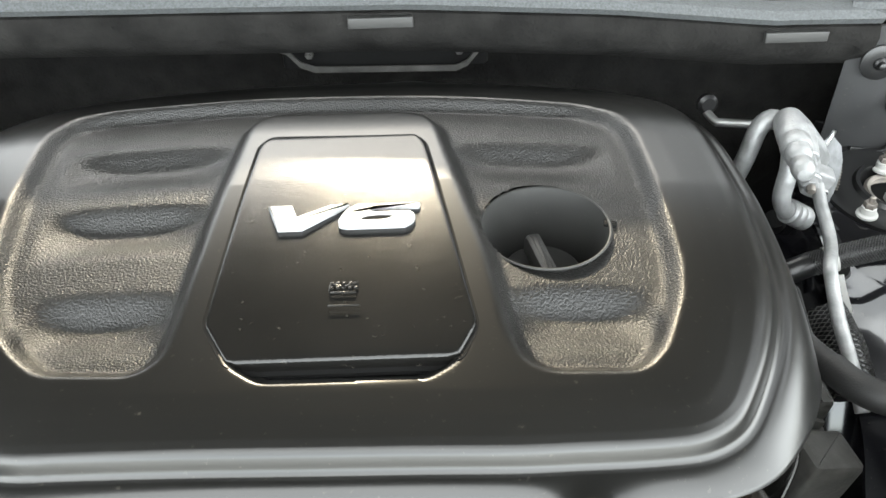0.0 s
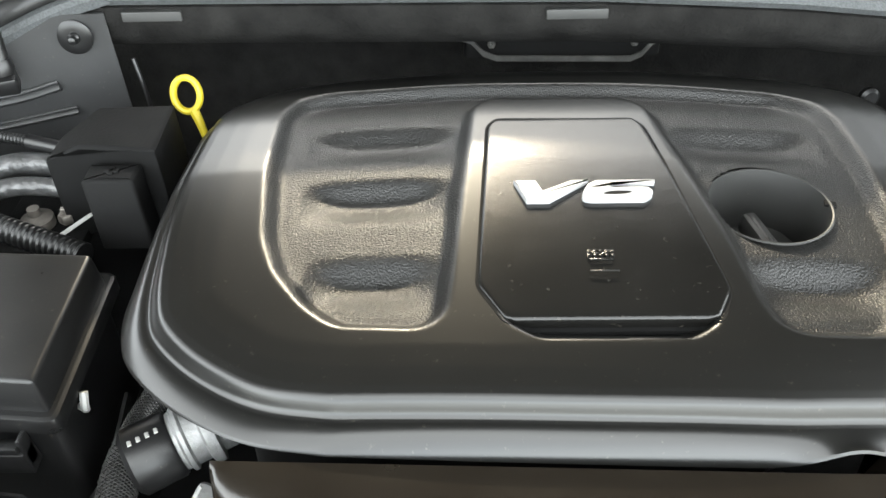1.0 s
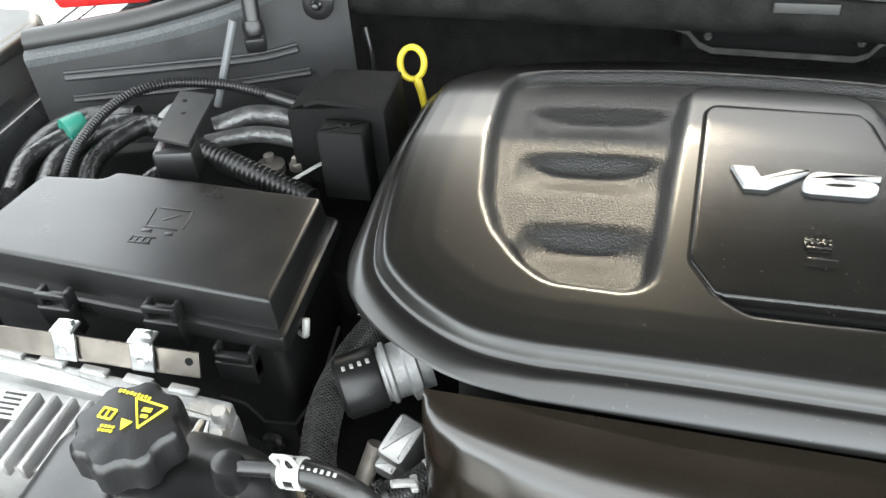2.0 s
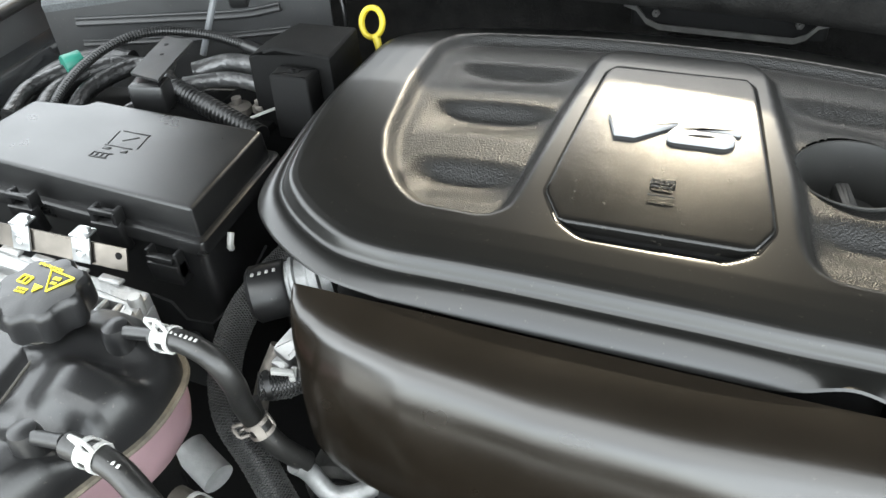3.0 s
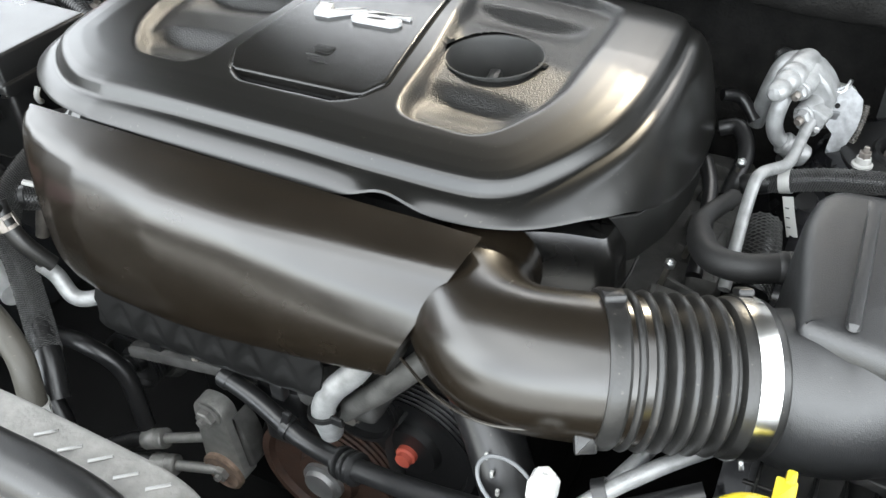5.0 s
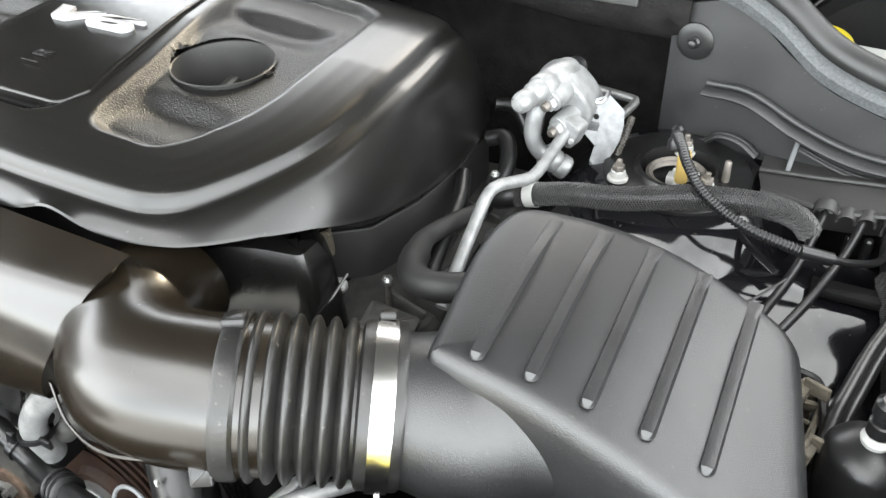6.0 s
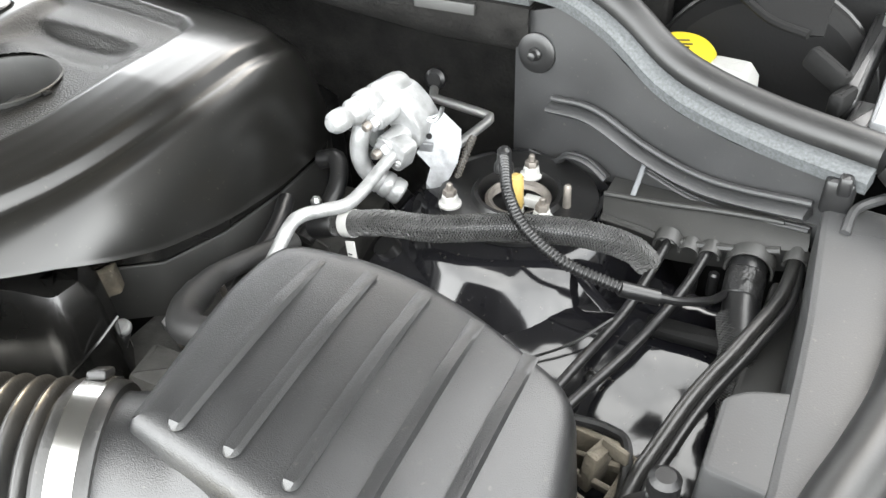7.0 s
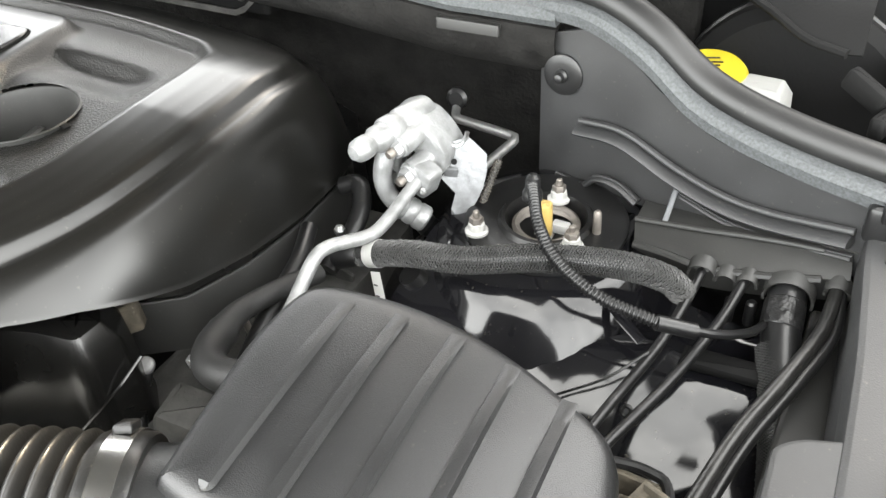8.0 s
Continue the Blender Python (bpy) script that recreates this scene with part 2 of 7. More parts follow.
def braid(pts, r, strands=14, turn=0.05, w=0.0011):
    """Crossing helical strands of a braided sleeve."""
    c = spline(pts, 0.003)
    A, B = frames(c)
    s = np.r_[0, np.cumsum(np.linalg.norm(np.diff(c, axis=0), axis=1))]
    geos = []
    for sign in (1, -1):
        for k in range(strands):
            ph = 2 * np.pi * k / strands + sign * 2 * np.pi * s / turn
            wob = 0.0004 * np.cos(np.arange(len(s)) * np.pi / 2 + k * np.pi + (0 if sign > 0 else np.pi))
            d = A * np.cos(ph)[:, None] + B * np.sin(ph)[:, None]
            e = -A * np.sin(ph)[:, None] + B * np.cos(ph)[:, None]
            ctr = c + d * (r + wob)[:, None]
            geos.append(loft(np.stack([ctr - e * w, ctr + d * 0.0011, ctr + e * w], 1), False, False))
    return merge(*geos)


def lathe(profile, origin, axis, n=28, caps=True):
    ax = np.array(axis, float)
    ax /= np.linalg.norm(ax)
    a = np.cross(ax, V(0, 0, 1) if abs(ax[2]) < 0.9 else V(1, 0, 0))
    a /= np.linalg.norm(a)
    b = np.cross(ax, a)
    t = np.linspace(0, 2 * np.pi, n, endpoint=False)
    o = np.array(origin, float)
    return loft([o + ax * h + r * (np.outer(np.cos(t), a) + np.outer(np.sin(t), b)) for r, h in profile], caps)


def rounded(poly, r, n=4):
    """A polygon with its corners rounded (r: one radius or one a corner)."""
    p = [np.array(q, float) for q in poly]
    res = []
    for i, q in enumerate(p):
        a, b = p[i - 1] - q, p[(i + 1) % len(p)] - q
        la, lb = np.linalg.norm(a), np.linalg.norm(b)
        k = min(r[i] if isinstance(r, (list, tuple)) else r, la * 0.49, lb * 0.49)
        s, e = q + a / la * k, q + b / lb * k
        for u in np.linspace(0, 1, n + 1):
            res.append((1 - u) ** 2 * s + 2 * u * (1 - u) * q + u * u * e)
    return np.array(res)


def inset(poly, d):
    """The polygon (counter-clockwise) moved inwards by d."""
    p = np.array(poly, float)
    a, b = p - np.roll(p, 1, 0), np.roll(p, -1, 0) - p
    na, nb = np.stack([-a[:, 1], a[:, 0]], 1), np.stack([-b[:, 1], b[:, 0]], 1)
    na /= np.linalg.norm(na, axis=1)[:, None] + 1e-12
    nb /= np.linalg.norm(nb, axis=1)[:, None] + 1e-12
    m = na + nb
    m /= np.maximum((m * m).sum(1)[:, None] / 2, 0.6)
    return p + m * d


def ccw(poly):
    p = np.array(poly, float)
    area = (p[:, 0] * np.roll(p[:, 1], -1) - np.roll(p[:, 0], -1) * p[:, 1]).sum()
    return p if area > 0 else p[::-1]


def slab(poly, z0, z1, bevel=0.002, r=0.004, draft=0.0, tilt=None, n=4):
    """A solid with this outline, rounded corners and a rounded top edge. tilt(x, y): added height."""
    p = rounded(ccw(poly), r, n) if np.max(r) > 0 else ccw(poly)
    rings = []
    for d, z in ((0, z0), (draft * 0.7, z1 - bevel), (draft + bevel * 0.3, z1 - bevel * 0.3), (draft + bevel, z1), (draft + bevel + 0.0008, z1)):
        q = inset(p, d)
        rings.append(np.c_[q, np.full(len(q), z)])
    if tilt:
        rings = [np.array([(x, y, z + tilt(x, y)) for x, y, z in rg]) for rg in rings]
    return loft(rings)


def rect(x0, y0, x1, y1):
    return [(x0, y0), (x1, y0), (x1, y1), (x0, y1)]


def moved(geo, m):
    return [tuple(m @ Vector(v)) for v in geo[0]], geo[1]


def rbox(size, bevel, m):
    """A box of this size with rounded edges, centred at the pose m."""
    x, y, z = (s / 2 for s in size)
    p = rounded(rect(-x, -y, x, y), bevel, 3)
    rings = []
    for d, h in ((bevel, -z), (bevel * 0.3, -z + bevel * 0.3), (0, -z + bevel), (0, z - bevel), (bevel * 0.3, z - bevel * 0.3), (bevel, z)):
        q = inset(p, d)
        rings.append(np.c_[q, np.full(len(q), h)])
    return moved(loft(rings), m)


def hexnut(at, axis, r=0.008, h=0.008):
    return lathe([(r * 0.9, 0), (r, h * 0.1), (r, h * 0.85), (r * 0.88, h), (r * 0.45, h), (r * 0.45, h * 1.6), (r * 0.3, h * 1.7)], at, axis, 6)


def sheet(grid, thick, normal=None):
    """A sheet of even thickness from a grid of points (rows of equal length)."""
    g = np.array(grid, float)
    du, dv = np.gradient(g, axis=1), np.gradient(g, axis=0)
    nm = np.cross(du, dv)
    nm /= np.linalg.norm(nm, axis=2)[:, :, None] + 1e-12
    r, c = g.shape[:2]
    top, bot = g.reshape(-1, 3), (g - nm * thick).reshape(-1, 3)
    vs = np.vstack([top, bot])
    N = r * c
    fs = []
    for i in range(r - 1):
        for j in range(c - 1):
            a, b, d, e = i * c + j, i * c + j + 1, (i + 1) * c + j + 1, (i + 1) * c + j
            fs += [(a, b, d, e), (e + N, d + N, b + N, a + N)]
    edge = [i for i in range(c)] + [i * c + c - 1 for i in range(1, r)] + [(r - 1) * c + j for j in range(c - 2, -1, -1)] + [i * c for i in range(r - 2, 0, -1)]
    for k in range(len(edge)):
        a, b = edge[k], edge[(k + 1) % len(edge)]
        fs.append((b, a, a + N, b + N))
    return vs, fs


def segdist(P, poly):
    """Signed distance of points P to the closed outline poly (inside: positive)."""
    best = np.full(len(P), 1e9)
    inside = np.zeros(len(P), bool)
    q = np.array(poly, float)
    for a, b in zip(q, np.roll(q, -1, 0)):
        d = b - a
        u = np.clip(((P - a) @ d) / (d @ d + 1e-15), 0, 1)
        best = np.minimum(best, np.linalg.norm(P - a - u[:, None] * d, axis=1))
        cross = (a[1] > P[:, 1]) != (b[1] > P[:, 1])
        xi = a[0] + (P[:, 1] - a[1]) / (d[1] if abs(d[1]) > 1e-12 else 1e-12) * d[0]
        inside ^= cross & (P[:, 0] < xi)
    return np.where(inside, best, -best)


def smoothstep(x, a, b):
    u = np.clip((x - a) / (b - a), 0, 1)
    return u * u * (3 - 2 * u)


def setting(name, geo, mat, label, category="", sharp=35.0):
    ob = finish(name, geo[0], geo[1], mat, sharp=sharp)
    return tagged(ob, label, category or name.split("_")[0], kind="structure")


def wallsheet(name, base, zlo, zhi, mat, label, thick=0.004, n=40):
    """An upright sheet along a plan line, with its own lower and upper edge."""
    c = spline([(x, y, 0) for x, y in base], 0.01)
    s = np.linspace(0, 1, len(c))
    lo, hi = (np.interp(s, [q[0] for q in e], [q[1] for q in e]) for e in (zlo, zhi))
    g = [[(c[i][0], c[i][1], lo[i] + (hi[i] - lo[i]) * v) for i in range(len(c))] for v in np.linspace(0, 1, 8)]
    return setting(name, sheet(g, thick), mat, label)


# ground tone kept pale so that it bounces light up into the bay
g = [[(x, y, 0) for x in (-3000, -40, -4, 4, 40, 3000)] for y in (-3000, -40, -4, 4, 40, 3000)]
setting("ground", sheet(g, 0.05), CONCRETE, "flat pale concrete under the parked car", "ground")
setting("floor", slab(rect(-0.98, -0.12, 0.98, 1.02), 0.30, 0.34, 0.004, 0.01), DARK, "deep black undertray at the bottom of the engine bay", "undertray")
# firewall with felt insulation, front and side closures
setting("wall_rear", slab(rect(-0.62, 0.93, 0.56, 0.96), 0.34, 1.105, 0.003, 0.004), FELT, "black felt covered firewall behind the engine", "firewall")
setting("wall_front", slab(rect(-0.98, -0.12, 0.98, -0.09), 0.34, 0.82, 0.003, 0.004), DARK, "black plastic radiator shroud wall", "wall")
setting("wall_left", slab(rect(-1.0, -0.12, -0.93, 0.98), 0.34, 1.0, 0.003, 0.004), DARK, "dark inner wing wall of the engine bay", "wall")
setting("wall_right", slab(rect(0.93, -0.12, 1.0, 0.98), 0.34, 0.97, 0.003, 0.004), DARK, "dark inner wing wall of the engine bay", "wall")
# unseen cabin behind the cowl: roof edge set to shade the back of the bay
setting("backdrop_cabin", loft([[(-0.90, 1.685, 1.714), (-1.0, 1.0, 1.12), (0.94, 1.0, 1.12), (0.84, 1.529, 1.714)],
                                [(-0.90, 3.4, 1.70), (-1.0, 3.4, 0.4), (0.94, 3.4, 0.4), (0.84, 3.4, 1.70)]]), CARPAINT,
        "unseen dark painted cabin behind the cowl, set to shade the bay", "cabin")
# unseen bar added to keep direct sun off the filter box lid
setting("backdrop_roof_bar", slab([(0.33, 1.50), (0.86, 1.47), (0.86, 1.56), (0.33, 1.60)], 1.70, 1.768, 0.01, 0.02), CARPAINT, "unseen dark bar added to shade the filter box lid", "roof bar")
# unseen walls added on both sides to darken the sky reflections
setting("backdrop_building", slab(rect(-4.7, -2.0, -4.3, 18.0), 0.0, 2.2, 0.02, 0.05), BLOCKERM, "unseen dark wall added to darken reflections on the left", "wall")
setting("backdrop_garage", slab(rect(3.7, 1.4, 4.1, 18.0), 0.0, 4.0, 0.02, 0.05), BLOCKERM, "unseen dark wall added to darken reflections on the right", "wall")
# open bonnet lifted on its struts over the bay: unseen, set to shape light
bonnet = thing("bonnet", "open bonnet with dull black underside over the bay", "bonnet", kind="structure")
bg_ = [[(x, 1.00 - 0.92 * v, 1.505 + 0.58 * v + 0.05 * math.sin(v * 3.1) - (1.2 if x < 0 else 0.7) * max(0.0, abs(x + 0.03) - 0.33) ** 2) for x in np.linspace(-0.90, 0.74, 21)] for v in np.linspace(0, 1.18, 11)]
part("skin", sheet(bg_, 0.012), CARPAINT, bonnet, "dark painted outer skin")
part("liner", sheet([[(x * 0.93, y - 0.012, z - 0.022) for x, y, z in r_] for r_ in bg_], 0.010), LINER, bonnet, "dull black felt liner")
for s, nm in ((-1, "left"), (1, "right")):
    setting("backdrop_wing_" + nm, slab(rect(min(s * 0.99, s * 0.86) - 0.04, -0.3, max(s * 0.99, s * 0.86) - 0.04, 3.4), 0.35, 1.02, 0.03, 0.03), CARPAINT,
            "dark painted front wing of the car", "wing")

# cowl beam: felt face, grey foam seal, rubber edge
beam = thing("cowl_beam", "black felt faced cowl beam with grey foam seal", "cowl", kind="structure")
CY = [(-0.60, 0.790), (-0.42, 0.778), (-0.19, 0.772), (0.0, 0.770), (0.20, 0.772), (0.40, 0.772), (0.50, 0.768)]
CZ = [(-0.60, 0.014), (-0.42, 0.018), (-0.19, 0.018), (0.0, 0.016), (0.20, 0.003), (0.36, -0.014), (0.50, -0.014)]


def along(xs, dy, z, pts=CY):
    return [(x, np.interp(x, [p[0] for p in pts], [p[1] for p in pts]) + dy, z + np.interp(x, [p[0] for p in CZ], [p[1] for p in CZ])) for x in xs]


XS = np.linspace(-0.56, 0.47, 40)
prof = [(0.15, 1.040), (0.10, 1.045), (0.055, 1.052), (0.022, 1.066), (0.005, 1.085), (0.0, 1.105), (0.004, 1.116), (0.02, 1.119), (0.08, 1.121)]
part("felt_face", sheet([along(XS, dy, z) for dy, z in prof], 0.003), FELT, beam, "dull black felt face")
part("foam_seal", loft([[along([x], dy, z)[0] for dy, z in ((0.004, 1.119), (0.0, 1.126), (0.006, 1.133), (0.022, 1.136), (0.034, 1.132), (0.036, 1.119))] for x in XS]), SEALM, beam, "grey foam strip")
part("rubber_edge", loft([[along([x], dy, z)[0] for dy, z in ((0.04, 1.119), (0.04, 1.138), (0.05, 1.148), (0.075, 1.152), (0.10, 1.148), (0.10, 1.119))] for x in XS]), RUBBER, beam)
for x in (-0.475, -0.030, 0.385):
    _, y, up_ = along([x], 0, 0)[0]
    part("clip", slab(rect(x - 0.032, y - 0.004, x + 0.032, y + 0.010), 1.104 + up_, 1.1145 + up_, 0.0015, 0.002), WELLM, beam, "flat grey retaining clip")
# closing panels beside the firewall, with raised swages and seals
RB = [(0.452, 0.787), (0.478, 0.776), (0.56, 0.752), (0.64, 0.728), (0.70, 0.710), (0.768, 0.690)]
panel_r = wallsheet("wall_panel_right", RB, [(0, 0.93), (0.3, 0.955), (1, 0.975)],
                    [(0, 1.092), (0.16, 1.110), (0.28, 1.098), (0.38, 1.075), (0.53, 1.05), (0.70, 1.04), (1, 1.037)], GREYP,
                    "dark grey moulded closing panel beside the firewall")
LB = [(-0.549, 0.822), (-0.58, 0.811), (-0.67, 0.784), (-0.75, 0.760), (-0.82, 0.738), (-0.92, 0.706)]
panel_l = wallsheet("wall_panel_left", LB, [(0, 0.90), (1, 0.92)],
                    [(0, 1.10), (0.12, 1.106), (0.33, 1.07), (0.53, 1.053), (0.72, 1.042), (1, 1.032)], GREYP,
                    "dark grey moulded closing panel beside the firewall")


def swage(name, pts, r, parent, off=(0, -0.004, 0), flat=0.55, mat=None):
    return part(name, merge(tube([V(*p) + V(*off) for p in pts], r, 14, 0.006, flat=flat), tube([V(*p) + V(0, off[1] - r * flat * 0.7, r * 0.72) for p in pts], r * 0.22, 8, 0.006)), mat or GREYP, parent)


swage("swage", [(0.500, 0.770, 1.015), (0.545, 0.757, 1.019), (0.596, 0.742, 1.003), (0.64, 0.728, 0.995), (0.68, 0.716, 0.996), (0.742, 0.697, 1.008)], 0.0135, panel_r, flat=0.36)
swage("swage", [(0.60, 0.741, 0.986), (0.66, 0.722, 0.978), (0.745, 0.696, 0.992)], 0.004, panel_r)
swage("swage", [(-0.61, 0.802, 1.027), (-0.66, 0.787, 1.019), (-0.75, 0.760, 1.017), (-0.88, 0.720, 1.016)], 0.009, panel_l)
swage("swage", [(-0.60, 0.804, 0.995), (-0.70, 0.775, 0.988), (-0.88, 0.72, 0.985)], 0.007, panel_l)
swage("swage", [(0.478, 0.776, 0.958), (0.506, 0.768, 0.957), (0.522, 0.763, 0.972), (0.545, 0.756, 0.974), (0.565, 0.750, 0.964)], 0.006, panel_r, (0, -0.008, 0))
for pan, (x, y, z), s in ((panel_r, (0.4795, 0.772, 1.0625), 1), (panel_l, (-0.580, 0.806, 1.080), -1)):
    ax = V(-0.285 * 0.3 * s, -0.95, 0.05)
    pad = part("washer", lathe([(0.019, 0), (0.019, 0.002), (0.017, 0.0032), (0.009, 0.0034)], (x, y, z), ax), BLACK, pan, "round black washer")
    part("stud", lathe([(0.0065, 0.003), (0.0065, 0.006), (0.0045, 0.008), (0.004, 0.013), (0.002, 0.014)], (x, y, z), ax, 12), RUBBER, pad, "black push stud")


def edge_seal(name, pts, label):
    th = thing(name, label, "seal", kind="structure")
    c = spline(pts, 0.008)
    t = np.gradient(c, axis=0)
    nrm = np.stack([-t[:, 1], t[:, 0], np.zeros(len(t))], 1)
    nrm /= np.linalg.norm(nrm, axis=1)[:, None]
    if nrm[0][1] < 0:
        nrm = -nrm
    def strip(off):
        return loft([[c[i] + nrm[i] * a + V(0, 0, b) for a, b in off] for i in range(len(c))])
    part("foam_strip", strip([(-0.004, -0.004), (-0.0055, 0.006), (-0.002, 0.0115), (0.004, 0.0135), (0.009, 0.013), (0.010, 0.0)]), SEALM, th, "speckled grey foam strip")
    part("rubber_bulb", strip([(0.0215 + 0.0148 * math.cos(q), 0.0180 + 0.0148 * math.sin(q)) for q in np.linspace(0, 2 * math.pi, 20, endpoint=False)]), BULB, th, "satin black rubber bulb")
    return th


edge_seal("trim_seal_right", [(0.44, 0.786, 1.112), (0.49, 0.772, 1.115), (0.525, 0.762, 1.108), (0.56, 0.752, 1.092), (0.60, 0.740, 1.066), (0.64, 0.728, 1.053), (0.70, 0.71, 1.045), (0.775, 0.688, 1.042)], "grey foam and black rubber bonnet seal")
edge_seal("trim_seal_left", [(-0.535, 0.826, 1.114), (-0.60, 0.806, 1.100), (-0.68, 0.781, 1.072), (-0.75, 0.760, 1.056), (-0.81, 0.742, 1.046), (-0.92, 0.706, 1.036)], "grey foam and black rubber bonnet seal")
# stamped handle bracket on the firewall
hb = thing("firewall_bracket", "bent dark steel bracket strap on the firewall", "bracket")
part("strap", sheet([[(-0.158, 0.868, 1.051 + w), (-0.142, 0.862, 1.049 + w), (-0.128, 0.856, 1.036 + w), (-0.112, 0.855, 1.030 + w), (0.043, 0.855, 1.027 + w), (0.056, 0.857, 1.032 + w), (0.068, 0.863, 1.044 + w), (0.086, 0.870, 1.047 + w)] for w in (0, 0.0035, 0.007)], 0.002), SOOTY, hb)
for x in (-0.118, 0.047):
    part("bolt", hexnut((x, 0.868, 1.046), (0, -1, 0.2), 0.005, 0.005), SOOTY, hb)
part("mount", slab(rect(-0.15, 0.872, 0.08, 0.93), 1.026, 1.052, 0.004, 0.01), DARK, hb)
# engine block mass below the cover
setting("floor_engine_block", slab(rect(-0.30, 0.36, 0.20, 0.90), 0.40, 0.93, 0.02, 0.04, 0.03), DARK, "dark engine block under its cover", "engine")


# ---- engine cover ----
def engine_cover():
    th = thing("engine_cover", "satin black plastic engine cover with grained recesses and a silver badge", "engine cover")
    outline = np.array(spline([(x_, y_, 0) for x_, y_ in (
        (-0.24, 0.2815), (-0.10, 0.277), (0.04, 0.274), (0.10, 0.276), (0.15, 0.279), (0.19, 0.285), (0.222, 0.301), (0.254, 0.337), (0.276, 0.372),
        (0.290, 0.405), (0.299, 0.45), (0.303, 0.52), (0.300, 0.60), (0.287, 0.69), (0.250, 0.745), (0.16, 0.775), (-0.065, 0.786), (-0.29, 0.778),
        (-0.368, 0.745), (-0.405, 0.68), (-0.416, 0.58), (-0.418, 0.50), (-0.414, 0.44), (-0.407, 0.395), (-0.394, 0.361), (-0.366, 0.331), (-0.330, 0.307), (-0.290, 0.290), (-0.24, 0.2815))], 0.004))[:, :2]
    N = 420
    s = np.r_[0, np.cumsum(np.linalg.norm(np.diff(outline, axis=0), axis=1))]
    O = np.array([np.interp(np.linspace(0, s[-1], N, endpoint=False), s, outline[:, k]) for k in (0, 1)]).T
    S = np.r_[np.linspace(0.004, 0.80, 92), np.linspace(0.806, 0.868, 16), np.linspace(0.872, 1, 84)]
    C = V(-0.065, 0.52)
    P = (C + S[:, None, None] * (O - C)[None]).reshape(-1, 2)
    d = np.maximum(segdist(P, O), 0)
    x, y = P[:, 0], P[:, 1]
    lip = np.interp(x, [-0.42, -0.30, 0.0, 0.20, 0.26], [1.055, 1.053, 1.050, 1.047, 1.043]) + 0.013 * np.exp(-((x - 0.10) / 0.028) ** 2) * (y < 0.34)
    lip = lip - smoothstep(x, 0.0, 0.18) * np.interp(y, [0.30, 0.336, 0.373, 0.41, 0.45, 0.52, 0.60, 0.70], [0, 0.003, 0.012, 0.026, 0.040, 0.056, 0.068, 0.075])
    lip = lip - smoothstep(-x, 0.0, 0.30) * 0.050 * smoothstep(y, 0.38, 0.62)
    right_w, left_w, rear_w = smoothstep(x, 0.16, 0.275), smoothstep(-x, 0.25, 0.40), smoothstep(y, 0.64, 0.74)
    de = d / (1 + 0.95 * right_w + 0.22 * left_w + 0.5 * rear_w * (1 - right_w))

    def profile(q, ds, hs):
        fine = np.arange(0, 0.2, 0.0001)
        h = np.interp(fine, ds, hs)
        k = np.exp(-(np.arange(-18, 19) / 6.0) ** 2)
        h = np.convolve(np.pad(h, 18, mode="edge"), k / k.sum(), mode="valid")
        return np.interp(q, fine, h)
    # from the lip inwards: skirt wall, rounded ledge, short step, shoulder, then the gently rising top
    sink = profile(de, [0.0, 0.0165, 0.0190, 0.0212, 0.0232, 0.0250, 0.0268, 0.0290, 0.034, 0.048, 0.065],
                   [0.0181, 0.0181, 0.0174, 0.0152, 0.0106, 0.0071, 0.0053, 0.0042, 0.0029, 0.0011, 0.0])
    top = 1.1020 - 0.055 * np.maximum(0, 0.54 - y) - 0.06 * np.maximum(0, 0.54 - y) ** 2 - 0.011 * smoothstep(x + 0.065, 0.05, 0.30) - 0.008 * smoothstep(-x - 0.065, 0.04, 0.30) - 0.026 * smoothstep(y, 0.61, 0.76)
    z = top - sink
    z = lip + (z - lip) * (1 - (1 - np.clip(de / 0.0175, 0, 1)) ** 2.2)
    rec = [(-0.318, 0.640), (-0.317, 0.545), (-0.306, 0.460), (-0.291, 0.420), (-0.265, 0.384), (-0.240, 0.363), (-0.177, 0.358), (-0.161, 0.372), (-0.157, 0.40), (-0.150, 0.50), (-0.137, 0.634), (-0.124, 0.650),
           (0.001, 0.647), (0.016, 0.629), (0.030, 0.556), (0.050, 0.460), (0.059, 0.385), (0.068, 0.361), (0.084, 0.352), (0.144, 0.353), (0.163, 0.373), (0.184, 0.420), (0.191, 0.455),
           (0.192, 0.54), (0.190, 0.610), (0.182, 0.648), (0.150, 0.674), (0.08, 0.685), (-0.06, 0.696), (-0.17, 0.699), (-0.28, 0.692), (-0.308, 0.676)]
    dr = segdist(P, rounded(rec, 0.012))
    z = z - 0.0108 * smoothstep(dr, -0.002, 0.0135)
    for cx, half, yc, deep in ((-0.219, 0.071, 0.606, 0.0115), (-0.221, 0.066, 0.526, 0.0125), (-0.217, 0.055, 0.430, 0.0125), (0.097, 0.068, 0.598, 0.0115), (0.115, 0.053, 0.425, 0.0120)):
        u = np.clip(np.abs(x - cx) / half, 0, 1)
        dy = y - yc - 0.004 * (1 - u * u)
        soft = 0.011 if yc < 0.5 else 0.008
        g = smoothstep(-dy, -soft, soft + 0.008 * (1 - u * u)) * (1 - smoothstep(-dy, 0.014, 0.058))
        z = z - deep * (1 - u ** 3) * g * smoothstep(dr, 0.002, 0.012)
    z = z - 0.004 * smoothstep(y, 0.618, 0.705) * smoothstep(dr, 0.0, 0.012)
